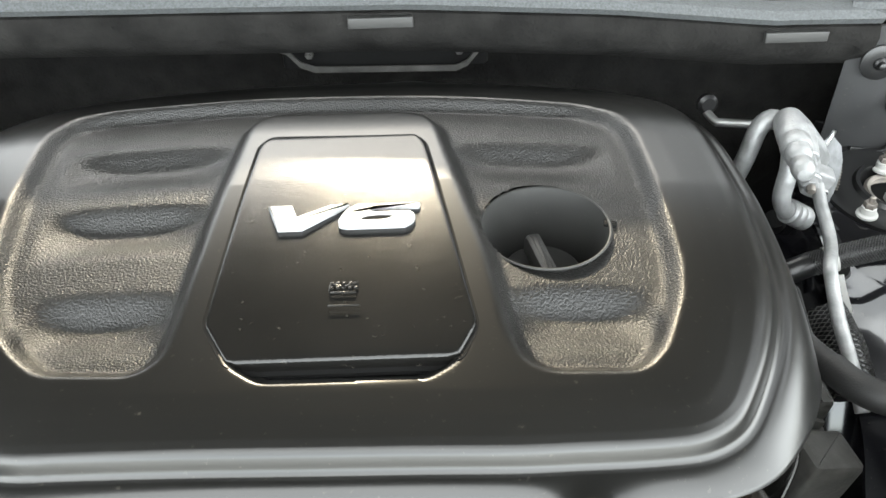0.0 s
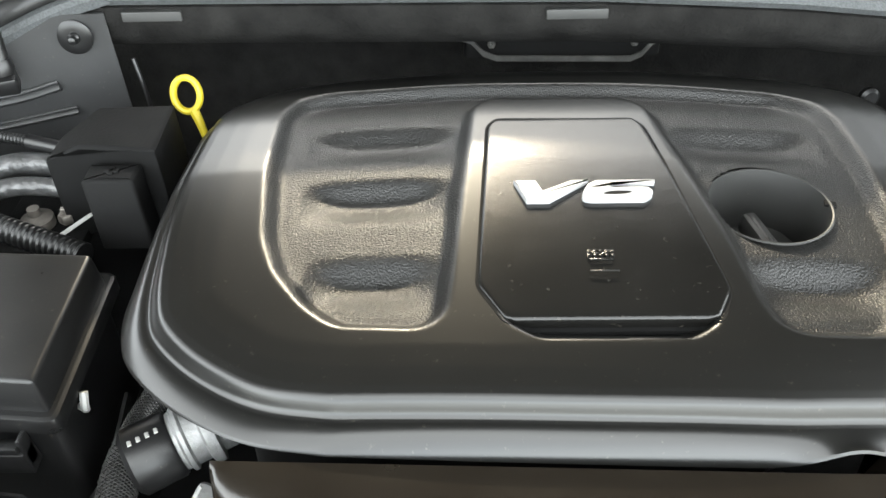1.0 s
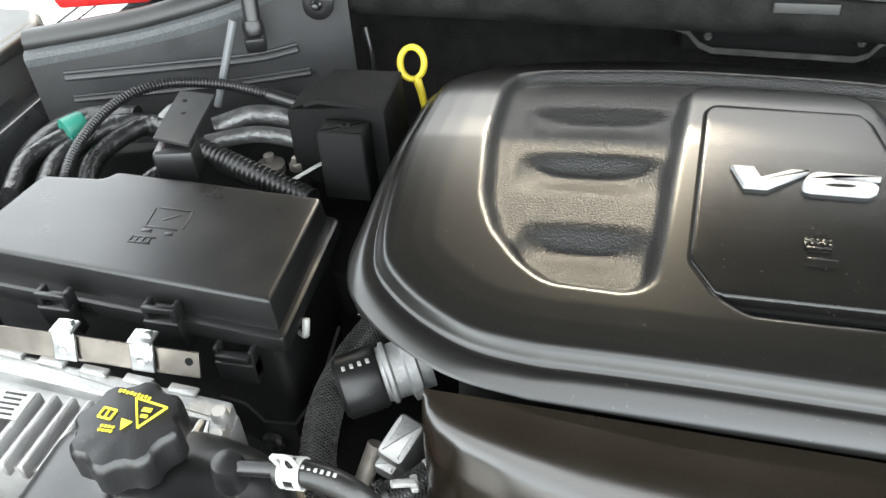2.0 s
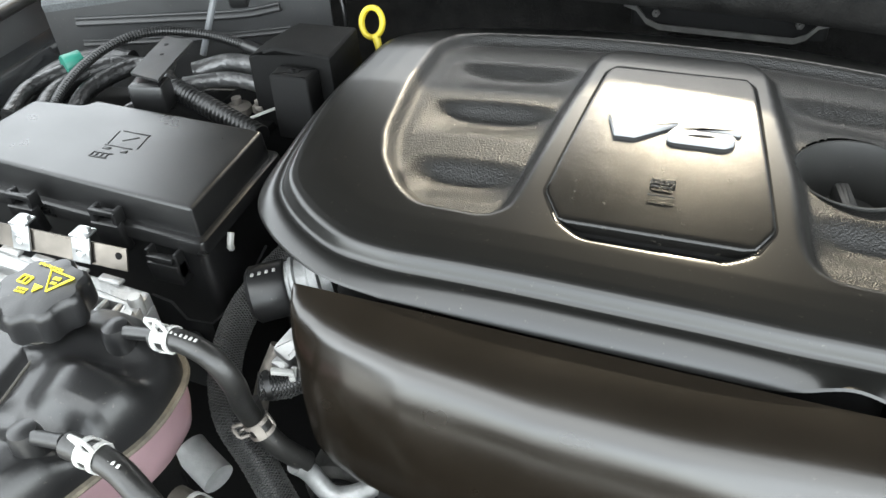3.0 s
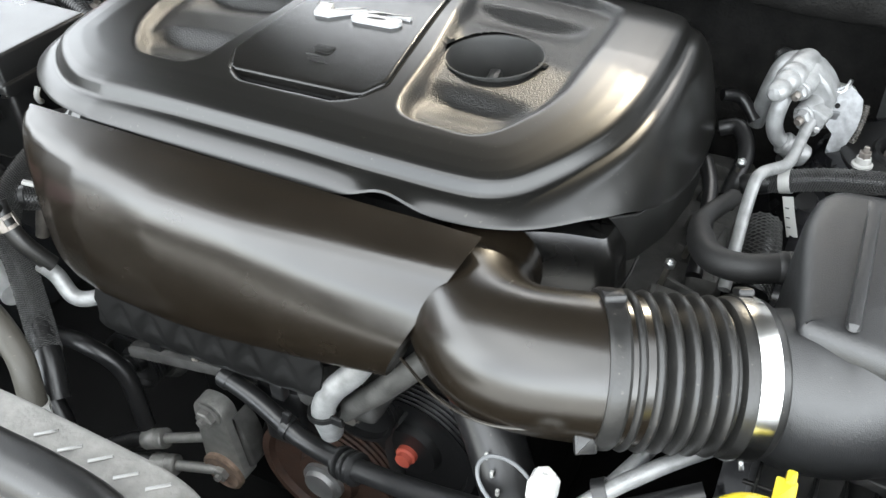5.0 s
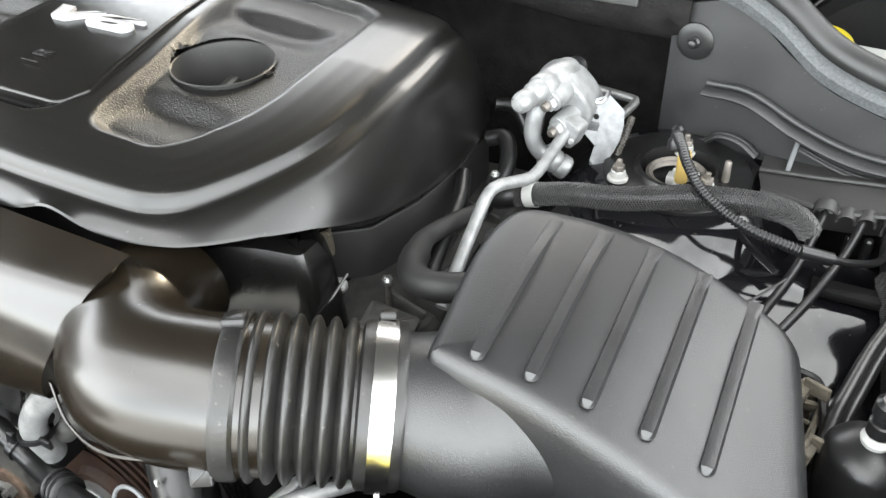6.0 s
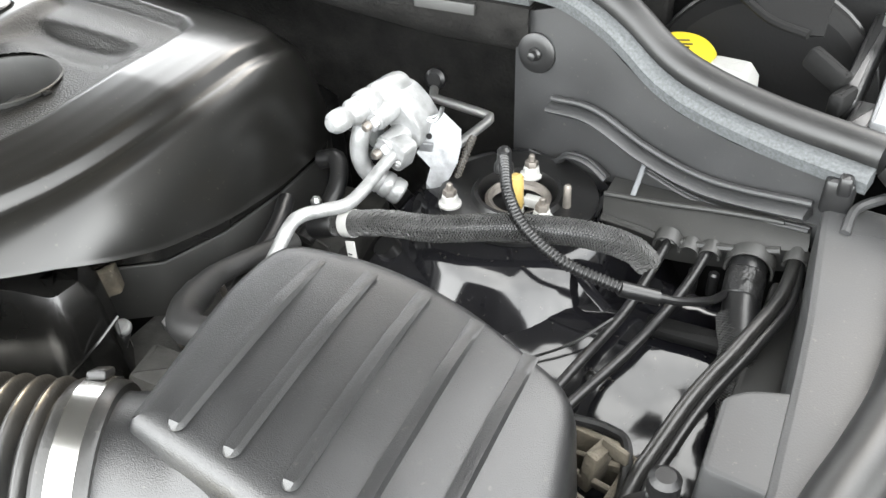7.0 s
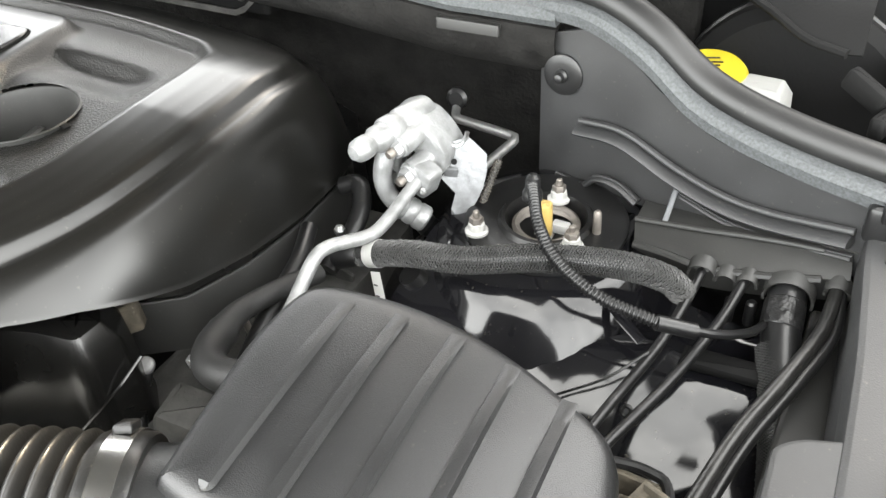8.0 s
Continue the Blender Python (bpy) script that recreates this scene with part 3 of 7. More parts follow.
    gap = [(-0.1285, 0.592), (-0.1195, 0.606), (0.003, 0.603), (0.012, 0.590), (0.0425, 0.390), (0.024, 0.358), (0.006, 0.346), (-0.098, 0.347), (-0.117, 0.360), (-0.1405, 0.396)]
    dg = segdist(P, rounded(gap, 0.006))
    z = z - 0.009 * smoothstep(dg, 0.0, 0.008) * smoothstep(-y, -0.383, -0.365) - 0.008 * smoothstep(dg, 0.010, 0.018)
    wc, wr = V(0.099, 0.498), 0.0490
    rel = P - wc
    dist = np.linalg.norm(rel, axis=1)
    near = np.abs(dist - wr) < 0.0021
    P = np.where(near[:, None], wc + rel / dist[:, None] * wr, P)
    vs = np.c_[P, z]
    fs, idx = [], []
    M = len(S)
    for i in range(M - 1):
        for j in range(N):
            k = (j + 1) % N
            q = (i * N + j, i * N + k, (i + 1) * N + k, (i + 1) * N + j)
            m = P[list(q)].mean(0)
            if np.hypot(*(m - wc)) < wr - 0.0006:
                continue
            fs.append(q)
            idx.append(1 if dr[q[0]] > -0.0025 else 0)
    fs.append(tuple(range(N)))
    idx.append(0)
    # rolled lower lip
    o = (M - 1) * N
    b = len(vs)
    low = np.c_[inset(ccw(O), -0.0012), vs[o:o + N, 2] - 0.002] if np.allclose(ccw(O), O) else np.c_[O, vs[o:o + N, 2] - 0.002]
    low2 = np.c_[inset(O, 0.004), vs[o:o + N, 2] - 0.004]
    vs = np.vstack([vs, low, low2])
    for a0, a1 in ((o, b), (b, b + N)):
        for j in range(N):
            k = (j + 1) % N
            fs.append((a0 + j, a0 + k, a1 + k, a1 + j))
            idx.append(0)
    shell = finish("shell", vs, fs, [SHELLM, SHELLM], th, "", idx, 40)
    att = shell.data.attributes.new("grain", "FLOAT", "POINT")
    att.data.foreach_set("value", np.r_[smoothstep(dr, -0.003, 0.003), np.zeros(len(shell.data.vertices) - len(dr))].astype(np.float32))
    part("filler_well", lathe([(wr + 0.0016, -0.0022), (wr + 0.0004, -0.0014), (wr - 0.0008, -0.002), (wr - 0.002, -0.008), (wr - 0.005, -0.075), (0.002, -0.078)], (*wc, 1.0862), (0, 0, 1), 56, False), WELLM, th, "deep round filler well")
    # dark chip painted in for the soft shadow at the well's notch
    part("notch_shadow", rbox((0.010, 0.007, 0.0024), 0.001, pose(0.149, 0.500, 1.0822, 0, 6, -12)), DARK, th)
    # dark joint round the panel: a thin strip that follows the cover's surface
    ring = gap[:5] + [(0.030, 0.3605), (-0.121, 0.3605)] + gap[-1:]
    ring = rounded(ccw(ring), 0.006)
    fine_ring = []
    for p0, p1 in zip(ring, np.roll(ring, -1, 0)):
        n_ = max(1, int(np.linalg.norm(p1 - p0) / 0.006))
        fine_ring += [p0 + (p1 - p0) * k / n_ for k in range(n_)]
    fine_ring = np.array(fine_ring)
    ctr_ = fine_ring.mean(0)

    def lie(q, up):
        zq = 1.1020 - 0.055 * np.maximum(0, 0.54 - q[:, 1]) - 0.06 * np.maximum(0, 0.54 - q[:, 1]) ** 2 - 0.011 * smoothstep(q[:, 0] + 0.065, 0.05, 0.30) - 0.008 * smoothstep(-q[:, 0] - 0.065, 0.04, 0.30)
        zq = zq - 0.009 * smoothstep(segdist(q, rounded(gap, 0.006)), 0.0, 0.008) * smoothstep(-q[:, 1], -0.383, -0.365)
        return np.c_[q, zq + up]
    inner_ = ctr_ + (fine_ring - ctr_) * 0.90
    part("panel_gap", loft([lie(fine_ring, -0.003), lie(fine_ring, 0.0004), lie(ctr_ + (fine_ring - ctr_) * 0.96, 0.0004), lie(inner_, -0.001)], False), DARK, th, "dark gap round the panel")
    # slightly domed panel, built row by row from its front edge to its rear edge
    left = [(0.364, -0.1125), (0.3665, -0.119), (0.394, -0.1355), (0.400, -0.1362), (0.587, -0.1248), (0.594, -0.1228), (0.6005, -0.1175), (0.602, -0.112)]
    right = [(0.364, 0.019), (0.3665, 0.0265), (0.388, 0.0378), (0.394, 0.0382), (0.584, 0.0085), (0.592, 0.0062), (0.5995, 0.0015), (0.602, -0.003)]
    rows = []
    for yy in np.r_[0.364, 0.3647, 0.3665, np.linspace(0.371, 0.596, 40), 0.5995, 0.6013, 0.602]:
        e = min(yy - 0.364, 0.602 - yy)
        zt = 1.1050 - 0.03 * max(0.0, 0.54 - yy) - 0.27 * max(0.0, 0.54 - yy) ** 2 - 0.10 * max(0.0, yy - 0.54) ** 2 - 0.0022 * (1 - math.sqrt(max(0.0, 1 - (1 - min(1.0, e / 0.0025)) ** 2)))
        a_, b_ = np.interp(yy, [q[0] for q in left], [q[1] for q in left]) - 0.002, np.interp(yy, [q[0] for q in right], [q[1] for q in right]) + 0.002
        rows.append([(a_, yy, zt - 0.010), (a_, yy, zt - 0.0022), (a_ + 0.0007, yy, zt - 0.0007), (a_ + 0.0022, yy, zt)] + [(x_, yy, zt) for x_ in np.linspace(a_ + 0.004, b_ - 0.004, 9)] + [(b_ - 0.0022, yy, zt), (b_ - 0.0007, yy, zt - 0.0007), (b_, yy, zt - 0.0022), (b_, yy, zt - 0.010)])
    pan = part("access_panel", loft(rows), PANELM, th, "finely grained black access panel", sharp=50)
    def letter(name, poly, hole=None):
        q = rounded(ccw([(-0.108 + u, 0.4790 + 0.84 * v) for u, v in poly]), 0.0012, 2)
        if hole is None:
            return part(name, slab(q, 1.1020, 1.1082, 0.0009, 0), BADGE, pan, "satin silver raised letter")
        n = 72
        hu, hv, ha, hb2 = hole
        a = np.linspace(0, 2 * np.pi, n, endpoint=False)
        inner = np.c_[-0.108 + hu + ha * np.sign(np.cos(a)) * np.abs(np.cos(a)) ** 0.7 + 0.003 * np.sin(a), 0.4790 + 0.84 * hv + hb2 * np.sin(a)]
        ctr = V(-0.108 + hu, 0.4790 + 0.84 * hv)
        rays = []
        for w in a:
            dv = V(np.cos(w), np.sin(w))
            best = 0.2
            for p0, p1 in zip(q, np.roll(q, -1, 0)):
                e = p1 - p0
                den = dv[0] * e[1] - dv[1] * e[0]
                if abs(den) < 1e-12:
                    continue
                tt = ((p0 - ctr)[0] * e[1] - (p0 - ctr)[1] * e[0]) / den
                uu = ((p0 - ctr)[0] * dv[1] - (p0 - ctr)[1] * dv[0]) / den
                if tt > 0 and -1e-6 <= uu <= 1 + 1e-6:
                    best = min(best, tt)
            rays.append(ctr + dv * best)
        rays = np.array(rays)
        sh = rays - (rays - ctr) / np.linalg.norm(rays - ctr, axis=1)[:, None] * 0.0009
        z0, z1 = 1.1020, 1.1072
        rings = [np.c_[rays, np.full(n, z0)], np.c_[rays, np.full(n, z1 - 0.0009)], np.c_[sh, np.full(n, z1)], np.c_[inner, np.full(n, z1)], np.c_[inner, np.full(n, z0)]]
        return part(name, loft(rings, False), BADGE, pan, "satin silver raised letter")
    vee = [(0.0, 0.030), (0.018, 0.030), (0.0226, 0.0135), (0.047, 0.030), (0.0605, 0.0297), (0.0270, 0.0), (0.0092, 0.0)]
    part("letter_v", slab([(-0.108 + u, 0.4790 + 0.84 * v) for u, v in vee], 1.1020, 1.1072, 0.0007, 0.0006, n=2), BADGE, pan, "satin silver raised letter")
    six = letter("letter_six", [(0.0529, 0.0073), (0.0536, 0.002), (0.0578, 0.0), (0.1015, 0.0), (0.1079, 0.0058), (0.1093, 0.0132), (0.1058, 0.0178), (0.0565, 0.0184)], (0.0811, 0.0092, 0.0110, 0.0028))
    a_ = np.linspace(0, 2 * np.pi, 28, endpoint=False)
    part("counter", slab([(-0.108 + 0.0811 + 0.0107 * math.cos(w) + 0.003 * math.sin(w), 0.4790 + 0.84 * 0.0092 + 0.0027 * math.sin(w)) for w in a_], 1.1020, 1.1066, 0.0002, 0), DARK, six, "dark hollow of the letter")
    bar = rounded(ccw([(-0.108 + u, 0.4790 + 0.84 * v) for u, v in [(0.0556, 0.0160), (0.0595, 0.0240), (0.0663, 0.0297), (0.1131, 0.0297), (0.1121, 0.0243), (0.0804, 0.0248), (0.0768, 0.0228), (0.0762, 0.0160)]]), 0.0008, 2)
    part("letter_stroke", slab(bar, 1.1020, 1.1068, 0.0005, 0), BADGE, six)
    ic = []
    for k in range(5):
        for r_ in range(2):
            ic.append(rbox((0.0026, 0.0030, 0.0009), 0.0003, pose(-0.056 + k * 0.0042, 0.4210 + r_ * 0.0045, 1.0992)))
    ic += [rbox((0.017, 0.0016, 0.0009), 0.0003, pose(-0.048, 0.4165, 1.0992)), rbox((0.0016, 0.007, 0.0009), 0.0003, pose(-0.057, 0.4210, 1.0992)), rbox((0.011, 0.0016, 0.0009), 0.0003, pose(-0.0435, 0.4240, 1.0992, 0, 0, 28)),
           rbox((0.010, 0.0016, 0.0009), 0.0003, pose(-0.051, 0.4230, 1.0992, 0, 0, -22)), rbox((0.021, 0.0012, 0.0009), 0.0003, pose(-0.047, 0.4040, 1.0992))]
    part("oil_icon", merge(*ic), PANELM, pan, "small embossed oil symbol")
    return th


engine_cover()
cap = thing("oil_filler_cap", "black oil filler cap with raised grip in the well", "filler cap")
part("disc", lathe([(0.030, 0), (0.031, 0.003), (0.031, 0.011), (0.029, 0.013), (0.004, 0.0135)], (0.099, 0.494, 1.030), (0, 0, 1), 40), WELLM, cap)
part("grip", rbox((0.014, 0.058, 0.020), 0.005, pose(0.098, 0.490, 1.052, 0, 0, 12)), WELLM, cap, "thick grip bar")
part("print", merge(rbox((0.012, 0.003, 0.0008), 0.0003, pose(0.120, 0.482, 1.0438, 0, 0, 50)), rbox((0.006, 0.008, 0.0008), 0.0003, pose(0.113, 0.475, 1.0438, 0, 0, 40))), PRINT, cap, "yellow printed marks")

dip = thing("dipstick", "yellow plastic loop handle of the oil dipstick", "dipstick")
t = np.linspace(0, 2 * np.pi, 33)
ring = [(-0.440 + 0.0138 * math.cos(a), 0.730 + 0.006 * math.sin(a), 1.057 + 0.0165 * math.sin(a)) for a in t]
part("loop", tube(ring, 0.0045, 10, 0.003, flat=0.8), YELLOW, dip)
part("stem", tube([(-0.435, 0.725, 1.043), (-0.429, 0.720, 1.025), (-0.424, 0.715, 1.0), (-0.41, 0.70, 0.93)], lambda x, l: 0.0052 - 0.002 * min(1, x / 0.05), 10), YELLOW, dip)

# ---- front intake duct ----
res = thing("intake_resonator", "smooth bronze black moulded intake resonator cover", "intake duct")
DX = [-0.313, -0.3115, -0.307, -0.300, -0.280, -0.250, -0.20, -0.10, 0.0, 0.05, 0.10, 0.14, 0.164]
CREST = [0.266, 0.259, 0.2525, 0.2465, 0.2365, 0.2275, 0.2165, 0.2055, 0.2035, 0.2060, 0.2100, 0.2150, 0.2180]
FACE = [0.264, 0.254, 0.2455, 0.2370, 0.2240, 0.2130, 0.2015, 0.1915, 0.1890, 0.1885, 0.1885, 0.1895, 0.1905]
rings = []
for xb in np.r_[np.linspace(-0.313, -0.29, 9), np.linspace(-0.284, 0.13, 60), np.linspace(0.131, 0.142, 6)]:
    yc, yf = np.interp(xb, DX, CREST), np.interp(xb, DX, FACE)
    yr = np.interp(xb, [-0.313, 0.164], [0.2755, 0.2620])
    ctl = [V(0, yr, 1.0535), V(0, yr * 0.70 + yc * 0.30, 1.0520), V(0, yr * 0.34 + yc * 0.66, 1.0485), V(0, yr * 0.12 + yc * 0.88, 1.0425), V(0, yc, 1.0345), V(0, yc * 0.45 + yf * 0.55, 1.0170),
           V(0, yf + 0.0010, 0.9900), V(0, yf - 0.0020, 0.9600), V(0, yf - 0.0015, 0.9350), V(0, yf + 0.0010, 0.9200), V(0, yf + 0.0040, 0.9125)]
    curve = spline(ctl, 0.003)
    curve = np.array([np.interp(np.linspace(0, 1, 48), np.linspace(0, 1, len(curve)), curve[:, k_]) for k_ in range(3)]).T
    low = np.interp(xb, [-0.313, -0.21, -0.035, 0.142], [-0.024, -0.018, -0.002, 0.030])
    curve[:, 2] += low * smoothstep(-curve[:, 2], -1.010, -0.915)
    pull = smoothstep(xb, 0.05, 0.142) ** 2
    curve[:, 0] = xb + pull * 0.055 * np.clip((curve[:, 2] - 0.945) / 0.109, 0, 1) ** 1.15
    rings.append(np.vstack([[(xb, 0.300, 0.93 + low), (xb, yr + 0.010, 1.02), (xb + pull * 0.050, yr + 0.002, 1.0495)], curve, [(xb, yf + 0.012, 0.9095 + low), (xb, yf + 0.030, 0.9090 + low)]]))
part("body", loft(rings), BROWN, res, sharp=50)
for x in (-0.22, 0.06):
    part("mount_peg", lathe([(0.010, 0), (0.010, 0.03), (0.007, 0.034)], (x, 0.285, 0.985), (0, 0, 1), 14), BLACK, res, "hidden rubber mount peg")
elbow = thing("intake_elbow", "smooth bronze black plastic intake elbow", "intake duct")
part("pipe", tube([(0.176, 0.310, 0.986), (0.186, 0.266, 0.988), (0.209, 0.231, 0.991), (0.247, 0.213, 0.994), (0.302, 0.2246, 0.994), (0.330, 0.2392, 0.990)], lambda q, l: 0.0505 + 0.0045 * min(1.0, q / 0.12), 48, 0.006), BROWN, elbow, sharp=60)
part("seam", tube([(0.160, 0.190, 0.974), (0.205, 0.166, 0.974), (0.250, 0.158, 0.976), (0.300, 0.174, 0.977)], 0.0014, 8), BROWN, elbow)
HA, HB = V(0.297, 0.222, 0.995), V(0.412, 0.282, 0.977)
HD = (HB - HA) / np.linalg.norm(HB - HA)
hose = thing("air_hose", "ribbed black rubber air intake hose", "intake hose")
pr = [(0.050, 0.004), (0.0570, 0.004), (0.0588, 0.007), (0.0588, 0.017), (0.0570, 0.0195)]
for k in range(6):
    c0 = 0.0205 + k * 0.0124
    pr += [(0.0500, c0), (0.0520, c0 + 0.0014), (0.0560, c0 + 0.0030), (0.0583, c0 + 0.0046), (0.0590, c0 + 0.0062), (0.0583, c0 + 0.0078), (0.0560, c0 + 0.0094), (0.0520, c0 + 0.0110)]
pr += [(0.0520, 0.0955), (0.0575, 0.0975), (0.0590, 0.101), (0.0590, 0.125), (0.0575, 0.1275), (0.050, 0.1275)]
part("bellows", lathe(pr, HA, HD, 72), AGEDRUB, hose)
for k, (rr, zz) in enumerate(((0.059, 1.0), (0.059, -1.0))):
    m = HA + HD * 0.012 + (V(0, 0.25, 0.97) if k == 0 else V(0.15, -0.9, -0.35)) * rr
    part("tab", rbox((0.016, 0.016, 0.007), 0.002, Matrix.Translation(m) @ pose(0, 0, 0, -20 if k == 0 else 60, 0, 30)), RUBBER, hose)
band = thing("hose_clamp", "bright steel worm clamp round the air hose", "hose clamp")
part("band", lathe([(0.0592, 0.0), (0.0606, 0.0), (0.0608, 0.0075), (0.0606, 0.015), (0.0592, 0.015)], HA + HD * 0.105, HD, 72, False), BAND, band)
part("worm_housing", rbox((0.012, 0.016, 0.006), 0.002, Matrix.Translation(HA + HD * 0.1145 + V(-0.012, 0.034, 0.052)) @ pose(0, 0, 0, -34, 0, 28)), BLACK, band)
part("strap_end", rbox((0.004, 0.010, 0.003), 0.001, Matrix.Translation(HA + HD * 0.1125 + V(0.020, -0.046, -0.036)) @ pose(0, 0, 0, 50, 0, 30)), STEEL, band)

# ---- air filter box ----
ab = thing("air_filter_box", "black moulded air filter box with ribbed lid", "air filter box")


def lidz(x, y):
    u = max(0.0, (x - 0.455) / 0.15)
    return 0.016 + 0.011 * (y - 0.29) / 0.15 - 0.029 * u ** 1.9 / (1 + 0.12 * u * u) - 0.004 * max(0.0, (y - 0.445) / 0.02)


lid = [(0.425, 0.283), (0.53, 0.272), (0.670, 0.252), (0.677, 0.30), (0.646, 0.438), (0.56, 0.462), (0.50, 0.466), (0.418, 0.456), (0.409, 0.40)]
lp = rounded(ccw(lid), [0.008, 0.05, 0.02, 0.01, 0.025, 0.03, 0.04, 0.03, 0.03], 6)
rings = []
for dd, zz in ((-0.004, 0.915), (-0.004, 0.935), (-0.001, 0.985), (0.0, 1.004), (0.002, 1.013), (0.006, 1.018), (0.011, 1.020)):
    q = inset(lp, dd)
    rings.append(np.array([(x, y, zz + lidz(x, y) * (1 if zz > 0.98 else 0.2)) for x, y in q]))
cx = V(0.535, 0.365)
q0 = inset(lp, 0.011)
for sc in np.linspace(0.92, 0.02, 12):
    q = cx + (q0 - cx) * sc
    rings.append(np.array([(x, y, 1.020 + lidz(x, y) + 0.004 * (1 - sc ** 2)) for x, y in q]))
part("lid", loft(rings), LIDM, ab, "grained lid with five long ribs", sharp=45)
for k in range(5):
    x0 = 0.4600 + 0.0380 * k
    y0, y1 = 0.289 - 0.0005 * k, 0.440 + 0.004 * min(k, 2) - 0.003 * max(0, k - 2)
    cl = []
    for yy in np.r_[y0 + 0.007 * np.linspace(0, 1, 9) ** 1.6, np.linspace(y0 + 0.011, y1, 22)]:
        xx = x0 - 0.002 * (yy - y0) / 0.15
        sc = 1 - min(1, np.hypot(xx - cx[0], yy - cx[1]) / 0.13) ** 2
        h = 0.0042 * min(1, (yy - y0) / 0.004 + 0.2, (y1 - yy) / 0.05 + 0.05)
        w_ = 0.0054 * math.sqrt(max(0.02, min(1.0, (yy - y0) / 0.006) * (2 - min(1.0, (yy - y0) / 0.006))))
        zb = 1.0205 + lidz(xx, yy) + 0.004 * sc - 0.0005
        cl.append([(xx - w_, yy, zb), (xx - 0.72 * w_, yy, zb + h), (xx, yy, zb + h * 1.12), (xx + 0.72 * w_, yy, zb + h), (xx + w_, yy, zb)])
    part("rib", loft(cl, True, False), LIDM, ab)
part("base", slab([(0.432, 0.29), (0.66, 0.262), (0.665, 0.31), (0.632, 0.44), (0.56, 0.456), (0.42, 0.45)], 0.74, 0.925, 0.004, 0.02), LIDM, ab)
part("inlet_snout", tube([HA + HD * 0.100 - V(0, 0, 0.001), HA + HD * 0.140 - V(0, 0, 0.004), HA + HD * 0.170 - V(0, 0, 0.008), V(0.480, 0.322, 0.962), V(0.530, 0.342, 0.955), V(0.60, 0.36, 0.95)], lambda q, l: 0.0545 + 0.013 * min(1.0, max(0.0, (q - 0.03) / 0.06)), 48, 0.006), LIDM, ab, "round inlet neck flaring into the box", sharp=60)
part("seam_line", tube([(0.418, 0.2755, 0.945), (0.47, 0.2735, 0.945), (0.53, 0.2665, 0.942), (0.60, 0.257, 0.938)], 0.0013, 6), LIDM, ab)
part("rim_flange", slab([(0.424, 0.280), (0.668, 0.246), (0.678, 0.30), (0.645, 0.446), (0.56, 0.468), (0.412, 0.460)], 0.915, 0.923, 0.002, 0.02), LIDM, ab)
for (x, y, r) in ((0.655, 0.455, -20), (0.668, 0.40, -14), (0.676, 0.335, -12)):
    part("clip", merge(rbox((0.010, 0.022, 0.040), 0.002, pose(x, y, 0.925, 0, 8, r)), rbox((0.020, 0.004, 0.012), 0.001, pose(x + 0.012, y, 0.945, 0, 0, r))), DIRTY, ab, "dirt caked latch")
part("lid_tab", rbox((0.014, 0.006, 0.018), 0.002, pose(0.502, 0.474, 0.99)), BLACK, ab)
part("foot_ribs", merge(*[rbox((0.003, 0.028, 0.05), 0.001, pose(0.43 + 0.02 * k, 0.262, 0.885)) for k in range(5)], rbox((0.10, 0.003, 0.004), 0.001, pose(0.47, 0.25, 0.90))), BLACK, ab)


# ---- fuse box and wiring ----
fb = thing("fuse_box", "black plastic fuse box with latched lid", "fuse box", at=(-0.6, 0.43, 0.9))
FL = [(-0.436, 0.346), (-0.441, 0.494), (-0.668, 0.507), (-0.676, 0.494), (-0.745, 0.490), (-0.762, 0.372)]
fq = rounded(ccw(FL), [0.006, 0.008, 0.006, 0.006, 0.01, 0.01], 4)
lr = [np.c_[inset(fq, d_), np.full(len(fq), z_)] for d_, z_ in ((0.0, 0.996), (0.0030, 1.0265), (0.0038, 1.0285), (0.0052, 1.0297), (0.0070, 1.0300))]
lr += [np.c_[V(-0.58, 0.43) + (inset(fq, 0.0070) - V(-0.58, 0.43)) * k_, np.full(len(fq), 1.0300 + 0.0006 * (1 - k_))] for k_ in (0.96, 0.8, 0.6, 0.4, 0.2, 0.02)]
part("lid", loft(lr), FUSEM, fb, "satin black lid with embossed symbol")
part("lid_flange", slab([(-0.428, 0.337), (-0.434, 0.503), (-0.67, 0.516), (-0.755, 0.5), (-0.772, 0.362)], 0.984, 0.999, 0.004, 0.01), FUSEM, fb)
part("body", slab([(-0.440, 0.350), (-0.446, 0.495), (-0.67, 0.508), (-0.75, 0.492), (-0.762, 0.374)], 0.86, 0.985, 0.003, 0.012), BLACK, fb)
